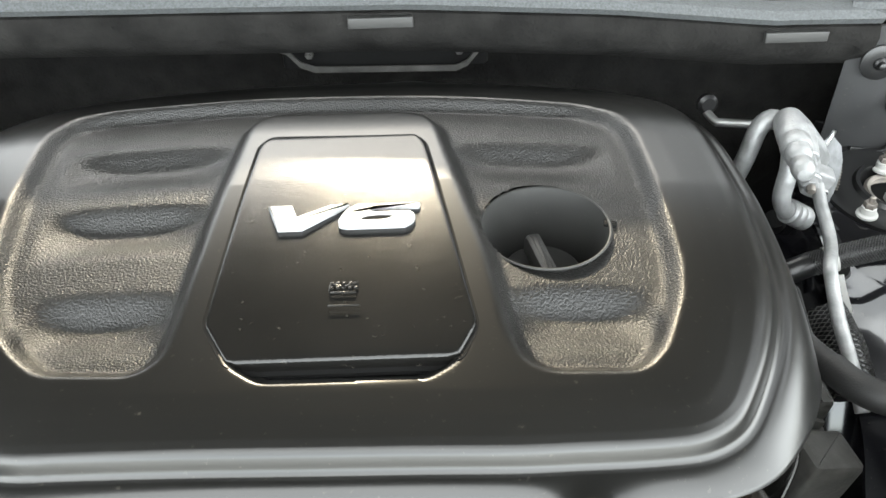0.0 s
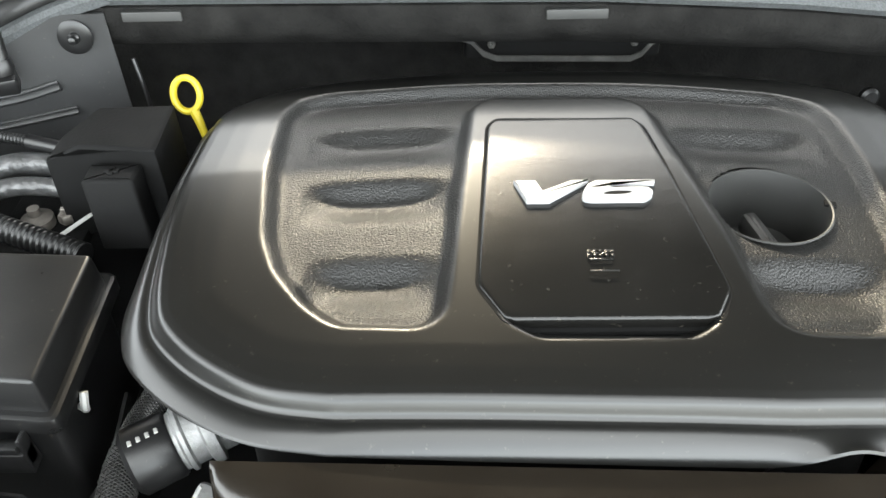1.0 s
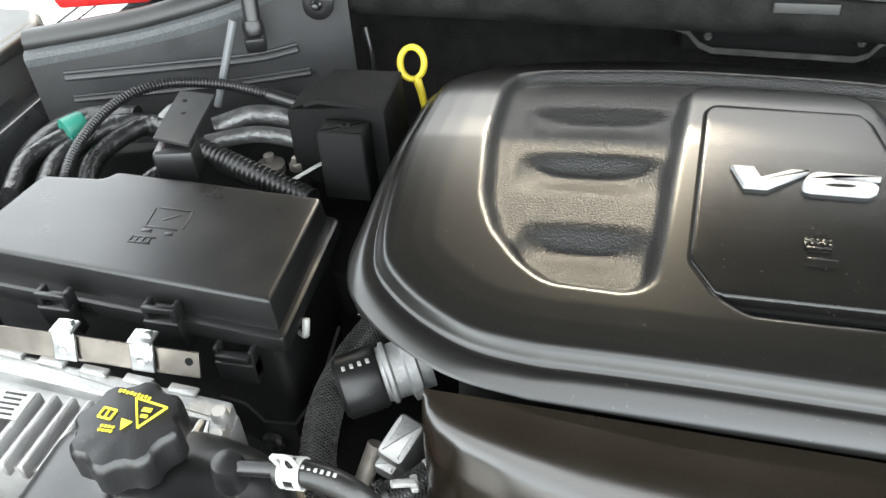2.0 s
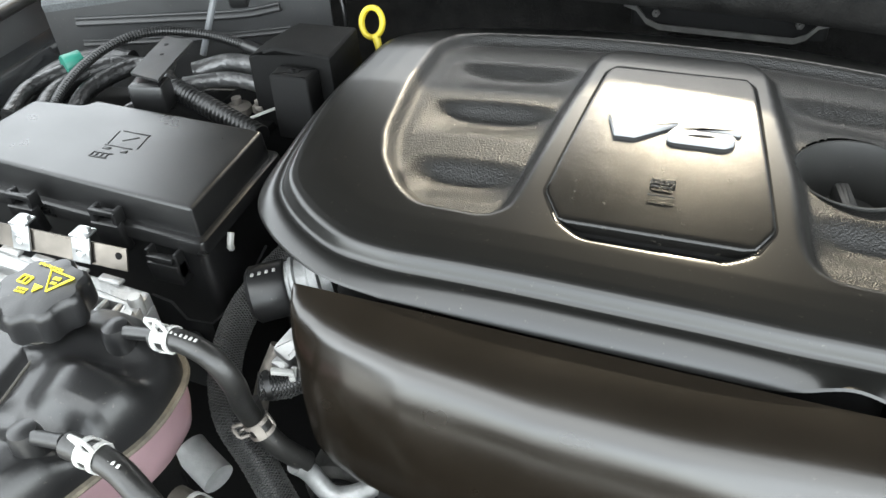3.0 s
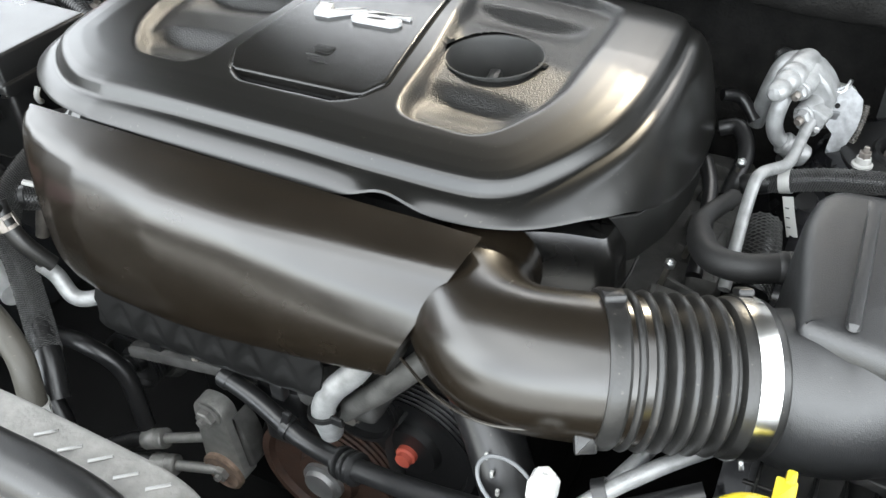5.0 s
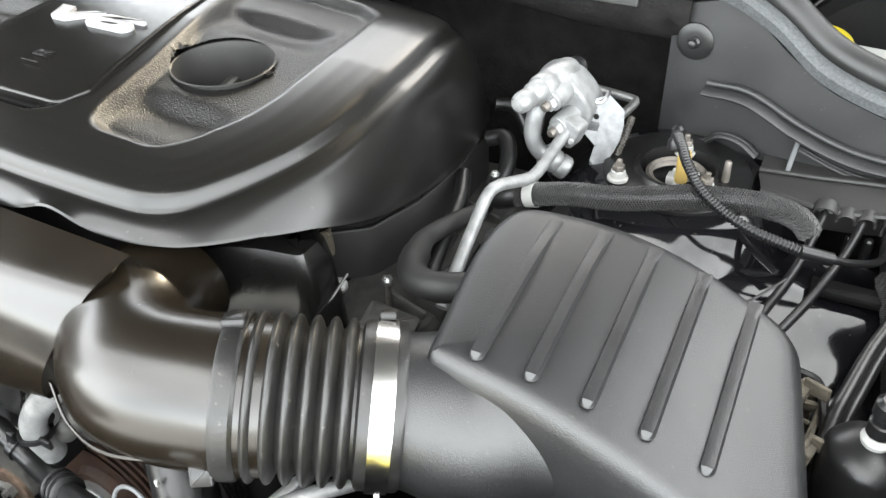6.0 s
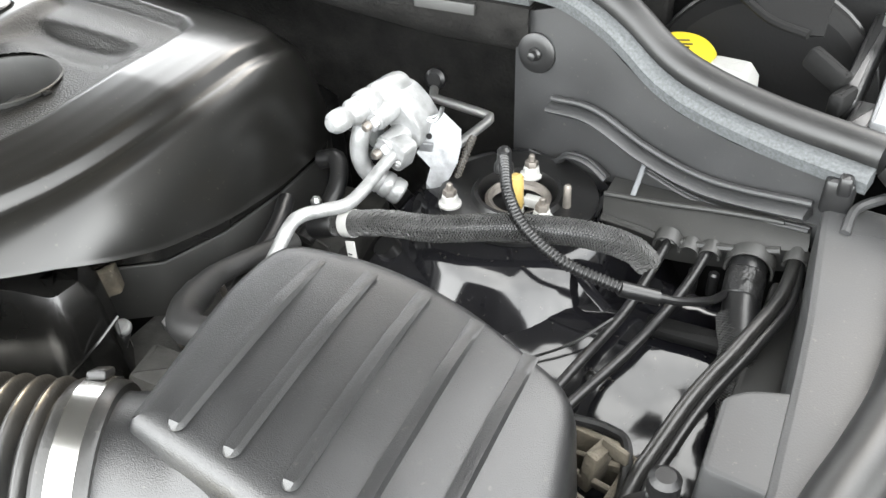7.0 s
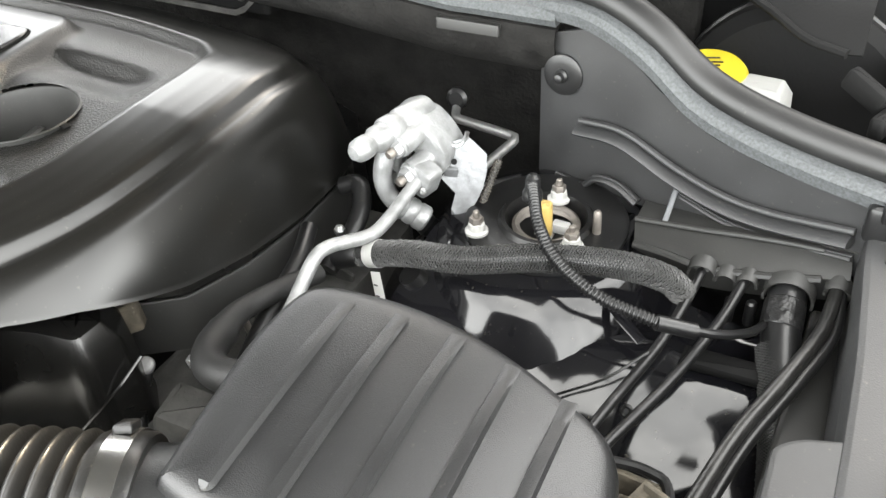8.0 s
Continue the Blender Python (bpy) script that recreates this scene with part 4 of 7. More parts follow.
em = [rbox((0.036, 0.0016, 0.0010), 0.0003, pose(-0.577, 0.424, 1.0306, 0, 0, -3)), rbox((0.036, 0.0016, 0.0010), 0.0003, pose(-0.574, 0.452, 1.0306, 0, 0, -3)),
      rbox((0.0016, 0.026, 0.0010), 0.0003, pose(-0.594, 0.438, 1.0306, 0, 0, 8)), rbox((0.0016, 0.026, 0.0010), 0.0003, pose(-0.556, 0.438, 1.0306, 0, 0, 8)),
      rbox((0.018, 0.0020, 0.0010), 0.0003, pose(-0.573, 0.440, 1.0306, 0, 0, 35)), rbox((0.010, 0.004, 0.0010), 0.0003, pose(-0.588, 0.419, 1.0306)), rbox((0.008, 0.004, 0.0010), 0.0003, pose(-0.565, 0.417, 1.0306)),
      rbox((0.022, 0.0016, 0.0010), 0.0003, pose(-0.585, 0.410, 1.0306)), rbox((0.022, 0.0016, 0.0010), 0.0003, pose(-0.587, 0.402, 1.0306))]
em += [rbox((0.0016, 0.009, 0.0010), 0.0003, pose(-0.597 + 0.0062 * k, 0.406, 1.0306)) for k in range(4)]
part("symbol", merge(*em), FUSEM, fb, "embossed fuse symbol")
for x in (-0.644, -0.540):
    la = part("latch", merge(rbox((0.034, 0.010, 0.034), 0.002, pose(x, 0.343, 0.985, 8)), rbox((0.005, 0.014, 0.020), 0.001, pose(x - 0.013, 0.345, 1.006)), rbox((0.005, 0.014, 0.020), 0.001, pose(x + 0.013, 0.345, 1.006)), rbox((0.030, 0.005, 0.006), 0.001, pose(x, 0.340, 1.0135))), BLACK, fb)
    part("catch", rbox((0.018, 0.004, 0.010), 0.001, pose(x, 0.349, 1.006)), BLACK, la)
part("latch", merge(rbox((0.036, 0.016, 0.026), 0.002, pose(-0.474, 0.334, 0.962, 6)), rbox((0.030, 0.008, 0.006), 0.001, pose(-0.474, 0.328, 0.980)), rbox((0.004, 0.012, 0.03), 0.001, pose(-0.490, 0.334, 0.972)), rbox((0.004, 0.012, 0.03), 0.001, pose(-0.458, 0.334, 0.972))), BLACK, fb)
tr = thing("fuse_box_tray", "black plastic mounting tray under the fuse box", "bracket")
part("tray", slab([(-0.425, 0.325), (-0.42, 0.43), (-0.78, 0.51), (-0.78, 0.35)], 0.80, 0.875, 0.004, 0.01), DARK, tr)
part("arm", sheet([[(-0.49, 0.318, 0.945 - w), (-0.468, 0.318, 0.940 - w), (-0.45, 0.312, 0.927 - w), (-0.425, 0.315, 0.925 - w), (-0.415, 0.345, 0.93 - w), (-0.414, 0.41, 0.95 - w)] for w in (0, 0.02, 0.045)], 0.003), BLACK, tr)
part("boss", lathe([(0.010, 0), (0.010, 0.004), (0.007, 0.006), (0.006, 0.002)], (-0.445, 0.308, 0.905), (0, -1, 0.1), 16), BLACK, tr)
wc = thing("wire_clip", "small white plastic wiring clip beside the fuse box", "clip")
part("hook", tube([(-0.424, 0.392, 0.965), (-0.416, 0.385, 0.970), (-0.412, 0.380, 0.980), (-0.412, 0.386, 0.990)], 0.0035, 8), WHITE, wc)
# strap with two clips
rail = thing("mounting_strap", "flat bright steel strap with two folded clips", "bracket")
part("strap", sheet([[(x, 0.306 - 0.004 * k, 1.004 - 0.0105 * k) for x in np.linspace(-0.74, -0.489, 12)] for k in (0, 1, 2)], 0.002), STRAP, rail, "brown tinted steel strap")
part("hole", lathe([(0.0035, 0), (0.0035, 0.0012)], (-0.498, 0.3015, 0.9965), (0, -0.95, 0.35), 12), DARK, rail)
for x in (-0.61, -0.538):
    c = part("clip", merge(rbox((0.021, 0.003, 0.027), 0.001, pose(x, 0.2985, 0.998, -20)), rbox((0.021, 0.016, 0.003), 0.001, pose(x, 0.307, 1.0115)), rbox((0.012, 0.006, 0.008), 0.001, pose(x + 0.002, 0.309, 1.013))), STEEL, rail, "folded bright clip")
    part("dimple", lathe([(0.006, 0), (0.006, 0.001), (0.004, 0.0016), (0.002, 0.0005)], (x, 0.2965, 0.996), (0, -0.94, 0.34), 14), STEEL, c)
# finned aluminium module
mod = thing("engine_module", "finned cast aluminium electronic control module", "control module", at=(-0.56, 0.25, 0.9))
part("case", slab([(-0.444, 0.205), (-0.452, 0.283), (-0.68, 0.300), (-0.70, 0.20)], 0.905, 0.972, 0.003, 0.006), CAST, mod)
part("rim", merge(*[slab(q, 0.968, 0.984, 0.0025, 0.004) for q in ([(-0.452, 0.262), (-0.455, 0.284), (-0.68, 0.302), (-0.68, 0.281)], [(-0.441, 0.205), (-0.452, 0.266), (-0.470, 0.266), (-0.458, 0.205)])]), CAST, mod)
for k in range(12):
    x = -0.475 - 0.0165 * k
    part("fin", rbox((0.006, 0.070, 0.016), 0.002, pose(x, 0.232, 0.975, 0, 0, -2)), CAST, mod)
for x, y in ((-0.459, 0.268), (-0.452, 0.247)):
    part("screw_boss", lathe([(0.007, -0.03), (0.007, 0.004), (0.0055, 0.007), (0.003, 0.007)], (x, y, 0.985), (0, 0, 1), 16), CAST, mod)
for k in range(5):
    part("pad", rbox((0.026, 0.009, 0.004), 0.0015, pose(-0.50 - 0.042 * k, 0.287 + 0.003 * k, 0.9855, 0, 0, -4)), CAST, mod)
lab = thing("module_label", "white paper label with unreadable black print", "label")
part("sheet", rbox((0.032, 0.028, 0.0006), 0.0002, pose(-0.637, 0.250, 0.9838)), WHITE, lab)
for k in range(5):
    part("bar", rbox((0.020 - 0.003 * (k % 2), 0.0022, 0.0004), 0.0001, pose(-0.637, 0.260 - 0.005 * k, 0.9843)), BLKPRINT, lab)

# ---- coolant reservoir ----
tank = thing("coolant_reservoir", "coolant reservoir with black top and milky pink lower half", "coolant tank", at=(-0.45, 0.16, 0.86))
TP = rounded(ccw([(-0.400, 0.230), (-0.370, 0.207), (-0.362, 0.150), (-0.380, 0.10), (-0.405, 0.03), (-0.57, 0.03), (-0.57, 0.23), (-0.45, 0.243)]), 0.025, 6)
lo = []
for dd, zz in ((0.03, 0.912), (0.014, 0.915), (0.007, 0.924), (0.003, 0.944), (0.001, 0.977)):
    q = inset(TP, dd)
    lo.append(np.c_[q, np.full(len(q), zz) - 0.0 * q[:, 0]])
part("lower_half", loft(lo), PINK, tank, "translucent pink lower half")
q = inset(TP, -0.004)
part("foot", slab([(-0.50, 0.09), (-0.40, 0.10), (-0.395, 0.19), (-0.50, 0.20)], 0.80, 0.918, 0.004, 0.01), DARK, tank, "dark mounting foot")
part("weld_flange", loft([np.c_[q, np.full(len(q), 0.9762)], np.c_[inset(TP, -0.005), np.full(len(q), 0.9785)], np.c_[q, np.full(len(q), 0.981)]]), DIRTY, tank, "dusty weld seam")
up = []
Ct = V(-0.455, 0.135)


def tank_top(x, y):
    base = 1.006 + 0.016 * math.exp(-((x + 0.45) / 0.05) ** 2 - ((y - 0.18) / 0.05) ** 2)
    base += 0.022 * math.exp(-((x + 0.395) / 0.045) ** 4 - ((y - 0.140) / 0.024) ** 4)
    base += 0.012 * math.exp(-((x + 0.40) / 0.030) ** 2 - ((y - 0.205) / 0.022) ** 2)
    base += 0.018 * math.exp(-((x + 0.42) / 0.060) ** 4 - ((y - 0.068) / 0.026) ** 4)
    return base - 0.008 * math.exp(-((x + 0.478) / 0.008) ** 2)


for dd, zz in ((0.0, 0.981), (0.001, 0.990), (0.004, 0.997), (0.009, 1.001)):
    q = inset(TP, dd)
    up.append(np.array([(x, y, zz + (tank_top(x, y) - 1.006) * (zz - 0.981) / 0.024) for x, y in q]))
q0 = inset(TP, 0.012)
for sc in np.linspace(0.97, 0.03, 26):
    q = Ct + (q0 - Ct) * sc
    up.append(np.array([(x, y, tank_top(x, y) - 0.004 * sc ** 6) for x, y in q]))
part("top_seam", tube([(-0.478, y_, tank_top(-0.478 + 0.0, y_) + 0.0004) for y_ in np.linspace(0.05, 0.215, 14)] , 0.0016, 8), DUSTYRUB, tank, "dusty mould seam")
part("upper_half", loft(up), RUBBER, tank, "black moulded upper half with rounded lobes")
part("neck", lathe([(0.026, 1.0), (0.026, 1.022), (0.030, 1.024), (0.030, 1.028), (0.026, 1.03)], (-0.482, 0.198, 0), (0, 0, 1), 36), DUSTYRUB, tank, "dusty filler neck")
a = np.linspace(0, 2 * np.pi, 64, endpoint=False)
rr = 0.0365 + 0.0022 * np.tanh(3 * np.cos(8 * a))
cr = [np.c_[-0.482 + r_ * rr * np.cos(a), 0.198 + r_ * rr * np.sin(a), np.full(64, h)] for r_, h in ((0.96, 1.026), (1.0, 1.030), (1.0, 1.048), (0.97, 1.053), (0.90, 1.0555), (0.5, 1.0565))]
pcap = part("cap", loft(cr), RUBBER, tank, "fluted black pressure cap with yellow symbols")
T3 = [V(-0.449, 0.2060), V(-0.420, 0.2015), V(-0.4335, 0.1795)]
pm = [tube([(*T3[i], 1.0570), (*T3[(i + 1) % 3], 1.0570)], 0.0009, 6) for i in range(3)]
pm += [rbox((0.008, 0.004, 0.0006), 0.0002, pose(-0.4345, 0.1965 + 0.0 * k, 1.0571)) for k in range(1)] + [rbox((0.006, 0.003, 0.0006), 0.0002, pose(-0.434, 0.1905, 1.0571))]
pm += [tube([(-0.464 + dx, 0.189 + dy, 1.0570), (-0.464 + dx2, 0.189 + dy2, 1.0570)], 0.0009, 6) for dx, dy, dx2, dy2 in ((-0.006, -0.005, 0.005, -0.006), (0.005, -0.006, 0.006, 0.003), (0.006, 0.003, -0.005, 0.004), (-0.005, 0.004, -0.006, -0.005), (0, -0.005, 0.0, 0.004))]
pm.append(([(-0.450, 0.185, 1.0570), (-0.440, 0.1835, 1.0570), (-0.4455, 0.175, 1.0570), (-0.450, 0.185, 1.0578), (-0.440, 0.1835, 1.0578), (-0.4455, 0.175, 1.0578)], [(0, 1, 2), (5, 4, 3), (0, 3, 4, 1), (1, 4, 5, 2), (2, 5, 3, 0)]))
pm += [rbox((0.0022, 0.0030, 0.0006), 0.0002, pose(-0.4655 + 0.0034 * k, 0.2105 + 0.0006 * (k % 2) - 0.0004 * k, 1.0571)) for k in range(9)]
pm += [rbox((0.0022, 0.0024, 0.0006), 0.0002, pose(-0.462 + 0.0032 * k, 0.1765 - 0.0038 * j_, 1.0571)) for k in range(4) for j_ in range(2)]
pmv, pmf = merge(*pm)
pmv = [(-0.482 + (v[0] + 0.447) * 0.88, 0.198 + (v[1] - 0.184) * 0.88, v[2]) for v in pmv]
part("symbol_print", (pmv, pmf), PRINT, pcap, "yellow printed warning symbols")
for (x, y, z), d in (((-0.402, 0.192, 1.016), 1), ((-0.402, 0.088, 1.014), 1)):
    part("nipple", merge(lathe([(0.013, -0.01), (0.012, 0.018), (0.010, 0.026), (0.004, 0.028)], (x - 0.008, y, z - 0.004), (0, 0, 1), 24), tube([(x - 0.006, y, z + 0.016), (x + 0.028, y, z + 0.022)], 0.0055, 12)), RUBBER, tank, "black hose nipple")


def run_hose(name, label, pts, r, mat, clamps=(), category="hose", clip=None):
    th = thing(name, label, category)
    part("tube", tube(pts, r, 20, 0.005), mat, th)
    c = spline(pts, 0.004)
    t_ = np.gradient(c, axis=0)
    for k, turn in clamps:
        i = int(k * (len(c) - 1))
        paint = clip or WHITE
        cl = thing("spring_clamp", "dull steel spring clamp on a rubber hose" if clip else "white painted spring clamp on a rubber hose", "hose clamp", "spring hose clamps")
        ax = t_[i] / np.linalg.norm(t_[i])
        a_ = np.cross(ax, V(0, 0, 1) if abs(ax[2]) < 0.9 else V(1, 0, 0))
        a_ /= np.linalg.norm(a_)
        b_ = np.cross(ax, a_)
        u = a_ * math.cos(turn) + b_ * math.sin(turn)
        w = np.cross(ax, u)
        for s_ in (-1, 1):
            part("ring", lathe([(r + 0.0003, -0.0020), (r + 0.0016, -0.0020), (r + 0.0016, 0.0020), (r + 0.0003, 0.0020)], c[i] + ax * 0.0058 * s_, ax, 28, False), paint, cl)
        for ph in (0.55, 2.6, 4.3):
            d_ = u * math.cos(ph) + w * math.sin(ph)
            e_ = np.cross(ax, d_)
            q = c[i] + d_ * (r + 0.0010)
            part("bridge", loft([[q + ax * h - e_ * 0.004 - d_ * 0.0006, q + ax * h - e_ * 0.004 + d_ * 0.0008, q + ax * h + e_ * 0.004 + d_ * 0.0008, q + ax * h + e_ * 0.004 - d_ * 0.0006] for h in (-0.007, 0.007)]), paint, cl)
        b0 = c[i] + u * (r + 0.0008)
        part("ear", tube([b0 - ax * 0.0062, b0 - ax * 0.0066 + u * 0.012, b0 - ax * 0.0045 + u * 0.0145, b0 + ax * 0.0045 + u * 0.0145, b0 + ax * 0.0066 + u * 0.012, b0 + ax * 0.0062], 0.0017, 8, 0.002, smooth=False), paint, cl, "folded loop ear")
        part("hook", tube([b0 + w * 0.003, b0 + w * 0.002 + u * 0.007, b0 - w * 0.001 + u * 0.009], 0.0014, 6, 0.002), paint, cl)
    return th


run_hose("coolant_hose", "black rubber coolant hose with worn white print", [(-0.392, 0.195, 1.048), (-0.365, 0.194, 1.051), (-0.340, 0.191, 1.044), (-0.328, 0.192, 1.018), (-0.334, 0.201, 0.982), (-0.336, 0.208, 0.958)], 0.0092, AGEDRUB, [(0.10, -1.35)])
run_hose("coolant_hose", "black rubber coolant hose running to a steel pipe", [(-0.346, 0.220, 0.960), (-0.338, 0.215, 0.940), (-0.325, 0.216, 0.915), (-0.315, 0.224, 0.892), (-0.310, 0.229, 0.880)], 0.0100, AGEDRUB, [(0.28, 1.2)], clip=OLDSTEEL)
run_hose("coolant_pipe", "bent bright steel coolant pipe", [(-0.316, 0.221, 0.885), (-0.308, 0.228, 0.866), (-0.289, 0.227, 0.842), (-0.262, 0.238, 0.844), (-0.235, 0.262, 0.856), (-0.20, 0.30, 0.87)], 0.0090, ALU, category="pipe")
run_hose("coolant_hose", "black rubber hose bending down from the reservoir", [(-0.390, 0.091, 1.046), (-0.350, 0.086, 1.046), (-0.322, 0.077, 1.032), (-0.304, 0.072, 0.995), (-0.302, 0.070, 0.945), (-0.312, 0.064, 0.915), (-0.36, 0.052, 0.895)], 0.0095, AGEDRUB, [(0.11, -1.35), (0.50, 2.6), (0.60, 2.4)])
run_hose("radiator_hose", "thick dusty rubber hose leaving the reservoir", [(-0.385, 0.146, 0.905), (-0.345, 0.140, 0.902), (-0.30, 0.140, 0.885), (-0.262, 0.130, 0.850), (-0.250, 0.118, 0.805), (-0.25, 0.11, 0.74)], 0.0135, DUSTYRUB, [(0.10, -1.2), (0.80, 2.0)])
run_hose("foil_sleeve", "short grey foil wrapped pipe end", [(-0.440, 0.257, 0.800), (-0.422, 0.249, 0.794), (-0.395, 0.238, 0.788)], 0.0180, SLEEVEM, category="sleeve")
h1 = run_hose("wiring_harness", "black braided wiring harness beside the cover", [(-0.395, 0.42, 0.965), (-0.418, 0.380, 0.945), (-0.425, 0.335, 0.935), (-0.418, 0.285, 0.918), (-0.395, 0.245, 0.895), (-0.358, 0.222, 0.870), (-0.318, 0.195, 0.842), (-0.275, 0.165, 0.818), (-0.25, 0.14, 0.78)], 0.0145, RUBBER, category="wiring")
part("sleeve", braid([(-0.395, 0.42, 0.965), (-0.418, 0.380, 0.945), (-0.425, 0.335, 0.935), (-0.418, 0.285, 0.918), (-0.395, 0.245, 0.895), (-0.358, 0.222, 0.870), (-0.318, 0.195, 0.842), (-0.275, 0.165, 0.818)], 0.0149, 18, 0.050, 0.0010), BRAIDM, h1, "braided sleeve", kind="stuff")
h2 = run_hose("braided_hose", "short braided black hose under the resonator", [(-0.355, 0.248, 0.945), (-0.335, 0.262, 0.94), (-0.31, 0.285, 0.945), (-0.28, 0.31, 0.95)], 0.0115, RUBBER, [(0.62, 0.6)])
part("sleeve", braid([(-0.355, 0.248, 0.945), (-0.335, 0.262, 0.94), (-0.31, 0.285, 0.945)], 0.012, 12, 0.04, 0.0009), BRAIDM, h2, "braided sleeve", kind="stuff")
part("tie", lathe([(0.013, 0), (0.0138, 0), (0.0138, 0.005), (0.013, 0.005)], (-0.350, 0.251, 0.944), (0.7, 0.5, 0), 20, False), BLACK, h2)
rh = thing("radiator_connector", "black rubber coupling on a cast aluminium outlet", "hose coupling")
part("coupling", lathe([(0.024, -0.032), (0.028, -0.028), (0.028, 0.003), (0.026, 0.006)], (-0.372, 0.345, 0.964), (0.86, 0.48, 0.12), 32), RUBBER, rh, "rubber coupling with worn white print")
part("outlet", lathe([(0.024, 0.004), (0.0245, 0.009), (0.0275, 0.011), (0.0275, 0.014), (0.0245, 0.016), (0.0245, 0.026), (0.0305, 0.028), (0.0305, 0.036), (0.024, 0.038), (0.024, 0.048)], (-0.372, 0.345, 0.964), (0.86, 0.48, 0.12), 28), ALU, rh, "bright cast outlet")
for k in range(4):
    part("mark", rbox((0.003, 0.008, 0.001), 0.0003, Matrix.Translation(V(-0.392, 0.328, 0.9895) + V(0.86, 0.48, 0.12) * 0.007 * k) @ pose(0, 0, 0, -20, 0, 30)), WHITE, rh, "worn white mark")
pb = thing("sensor_bracket", "grey cast bracket and pipe below the cover", "bracket")
part("lug", merge(rbox((0.026, 0.040, 0.05), 0.006, pose(-0.326, 0.312, 0.93, 20, 10, -20)), rbox((0.020, 0.014, 0.016), 0.003, pose(-0.335, 0.292, 0.925, 10, 0, -20))), CAST, pb)
part("pipe", tube([(-0.35, 0.31, 0.93), (-0.36, 0.29, 0.90), (-0.37, 0.28, 0.86)], 0.008, 12), OLDSTEEL, pb)

# ---- behind the fuse box ----
tc = thing("terminal_cover", "black plastic battery terminal cover with stepped front", "cover", at=(-0.48, 0.63, 0.96))
part("hood", slab([(-0.430, 0.596), (-0.433, 0.680), (-0.512, 0.680), (-0.540, 0.640), (-0.540, 0.598), (-0.505, 0.604)], 0.965, 1.060, 0.0025, 0.004, 0.003, tilt=lambda x, y: -0.012 * max(0, (-0.505 - x) / 0.035)), DARK, tc)
fl = part("front_block", slab(rect(-0.497, 0.568, -0.446, 0.600), 0.968, 1.046, 0.003, 0.005, 0.002), DARK, tc)
part("vent", merge(rbox((0.014, 0.006, 0.003), 0.001, pose(-0.471, 0.585, 1.0462)), rbox((0.006, 0.012, 0.003), 0.001, pose(-0.471, 0.585, 1.0462))), DARK, fl, "small dark opening")
cd = run_hose("corrugated_conduit", "thin black corrugated conduit arching over the wiring", [(-0.735, 0.45, 1.00), (-0.770, 0.545, 1.020), (-0.770, 0.63, 1.030), (-0.735, 0.682, 1.032), (-0.665, 0.694, 1.030), (-0.600, 0.684, 1.026)], 0.004, RUBBER, category="conduit")
part("corrugation", corrugated([(-0.735, 0.45, 1.00), (-0.770, 0.545, 1.020), (-0.770, 0.63, 1.030), (-0.735, 0.682, 1.032), (-0.665, 0.694, 1.030), (-0.600, 0.684, 1.026)], 0.0062, 0.0018, 0.0040, 12), BLACK, cd)
part("plug", tube([(-0.602, 0.684, 1.026), (-0.565, 0.676, 1.022)], 0.0078, 12), BLACK, cd)
c2 = run_hose("corrugated_conduit", "thick black corrugated conduit with a white tie", [(-0.655, 0.600, 1.005), (-0.590, 0.573, 1.002), (-0.505, 0.542, 0.994)], 0.0095, RUBBER, category="conduit")
part("corrugation", corrugated([(-0.655, 0.600, 1.005), (-0.590, 0.573, 1.002), (-0.505, 0.542, 0.994)], 0.0128, 0.003, 0.0068, 16), BLACK, c2)
ct = thing("cable_tie", "white nylon cable tie", "cable tie")
part("strap", tube([(-0.535, 0.543, 1.008), (-0.524, 0.553, 1.010), (-0.507, 0.590, 1.006), (-0.50, 0.60, 1.0)], 0.003, 8, flat=0.4), WHITE, ct)
part("head", rbox((0.014, 0.012, 0.007), 0.002, pose(-0.533, 0.541, 1.009, 0, 0, 40)), WHITE, ct)
hp = thing("harness_holder", "black sheet bracket holding the wiring", "bracket")
part("plate", sheet([[(-0.700, 0.672, 1.024), (-0.655, 0.665, 1.026)], [(-0.691, 0.622, 1.025), (-0.647, 0.615, 1.026)], [(-0.683, 0.578, 1.024), (-0.639, 0.569, 1.025)]], 0.003), BELT, hp)
part("block", rbox((0.042, 0.030, 0.035), 0.004, pose(-0.661, 0.578, 1.002, 0, 0, 12)), BLACK, hp)
for x, y in ((-0.683, 0.650), (-0.672, 0.625), (-0.655, 0.630), (-0.658, 0.650)):
    part("hole", lathe([(0.0028, 0), (0.0028, 0.001)], (x, y, 1.0276), (0, 0, 1), 10), DARK, hp)
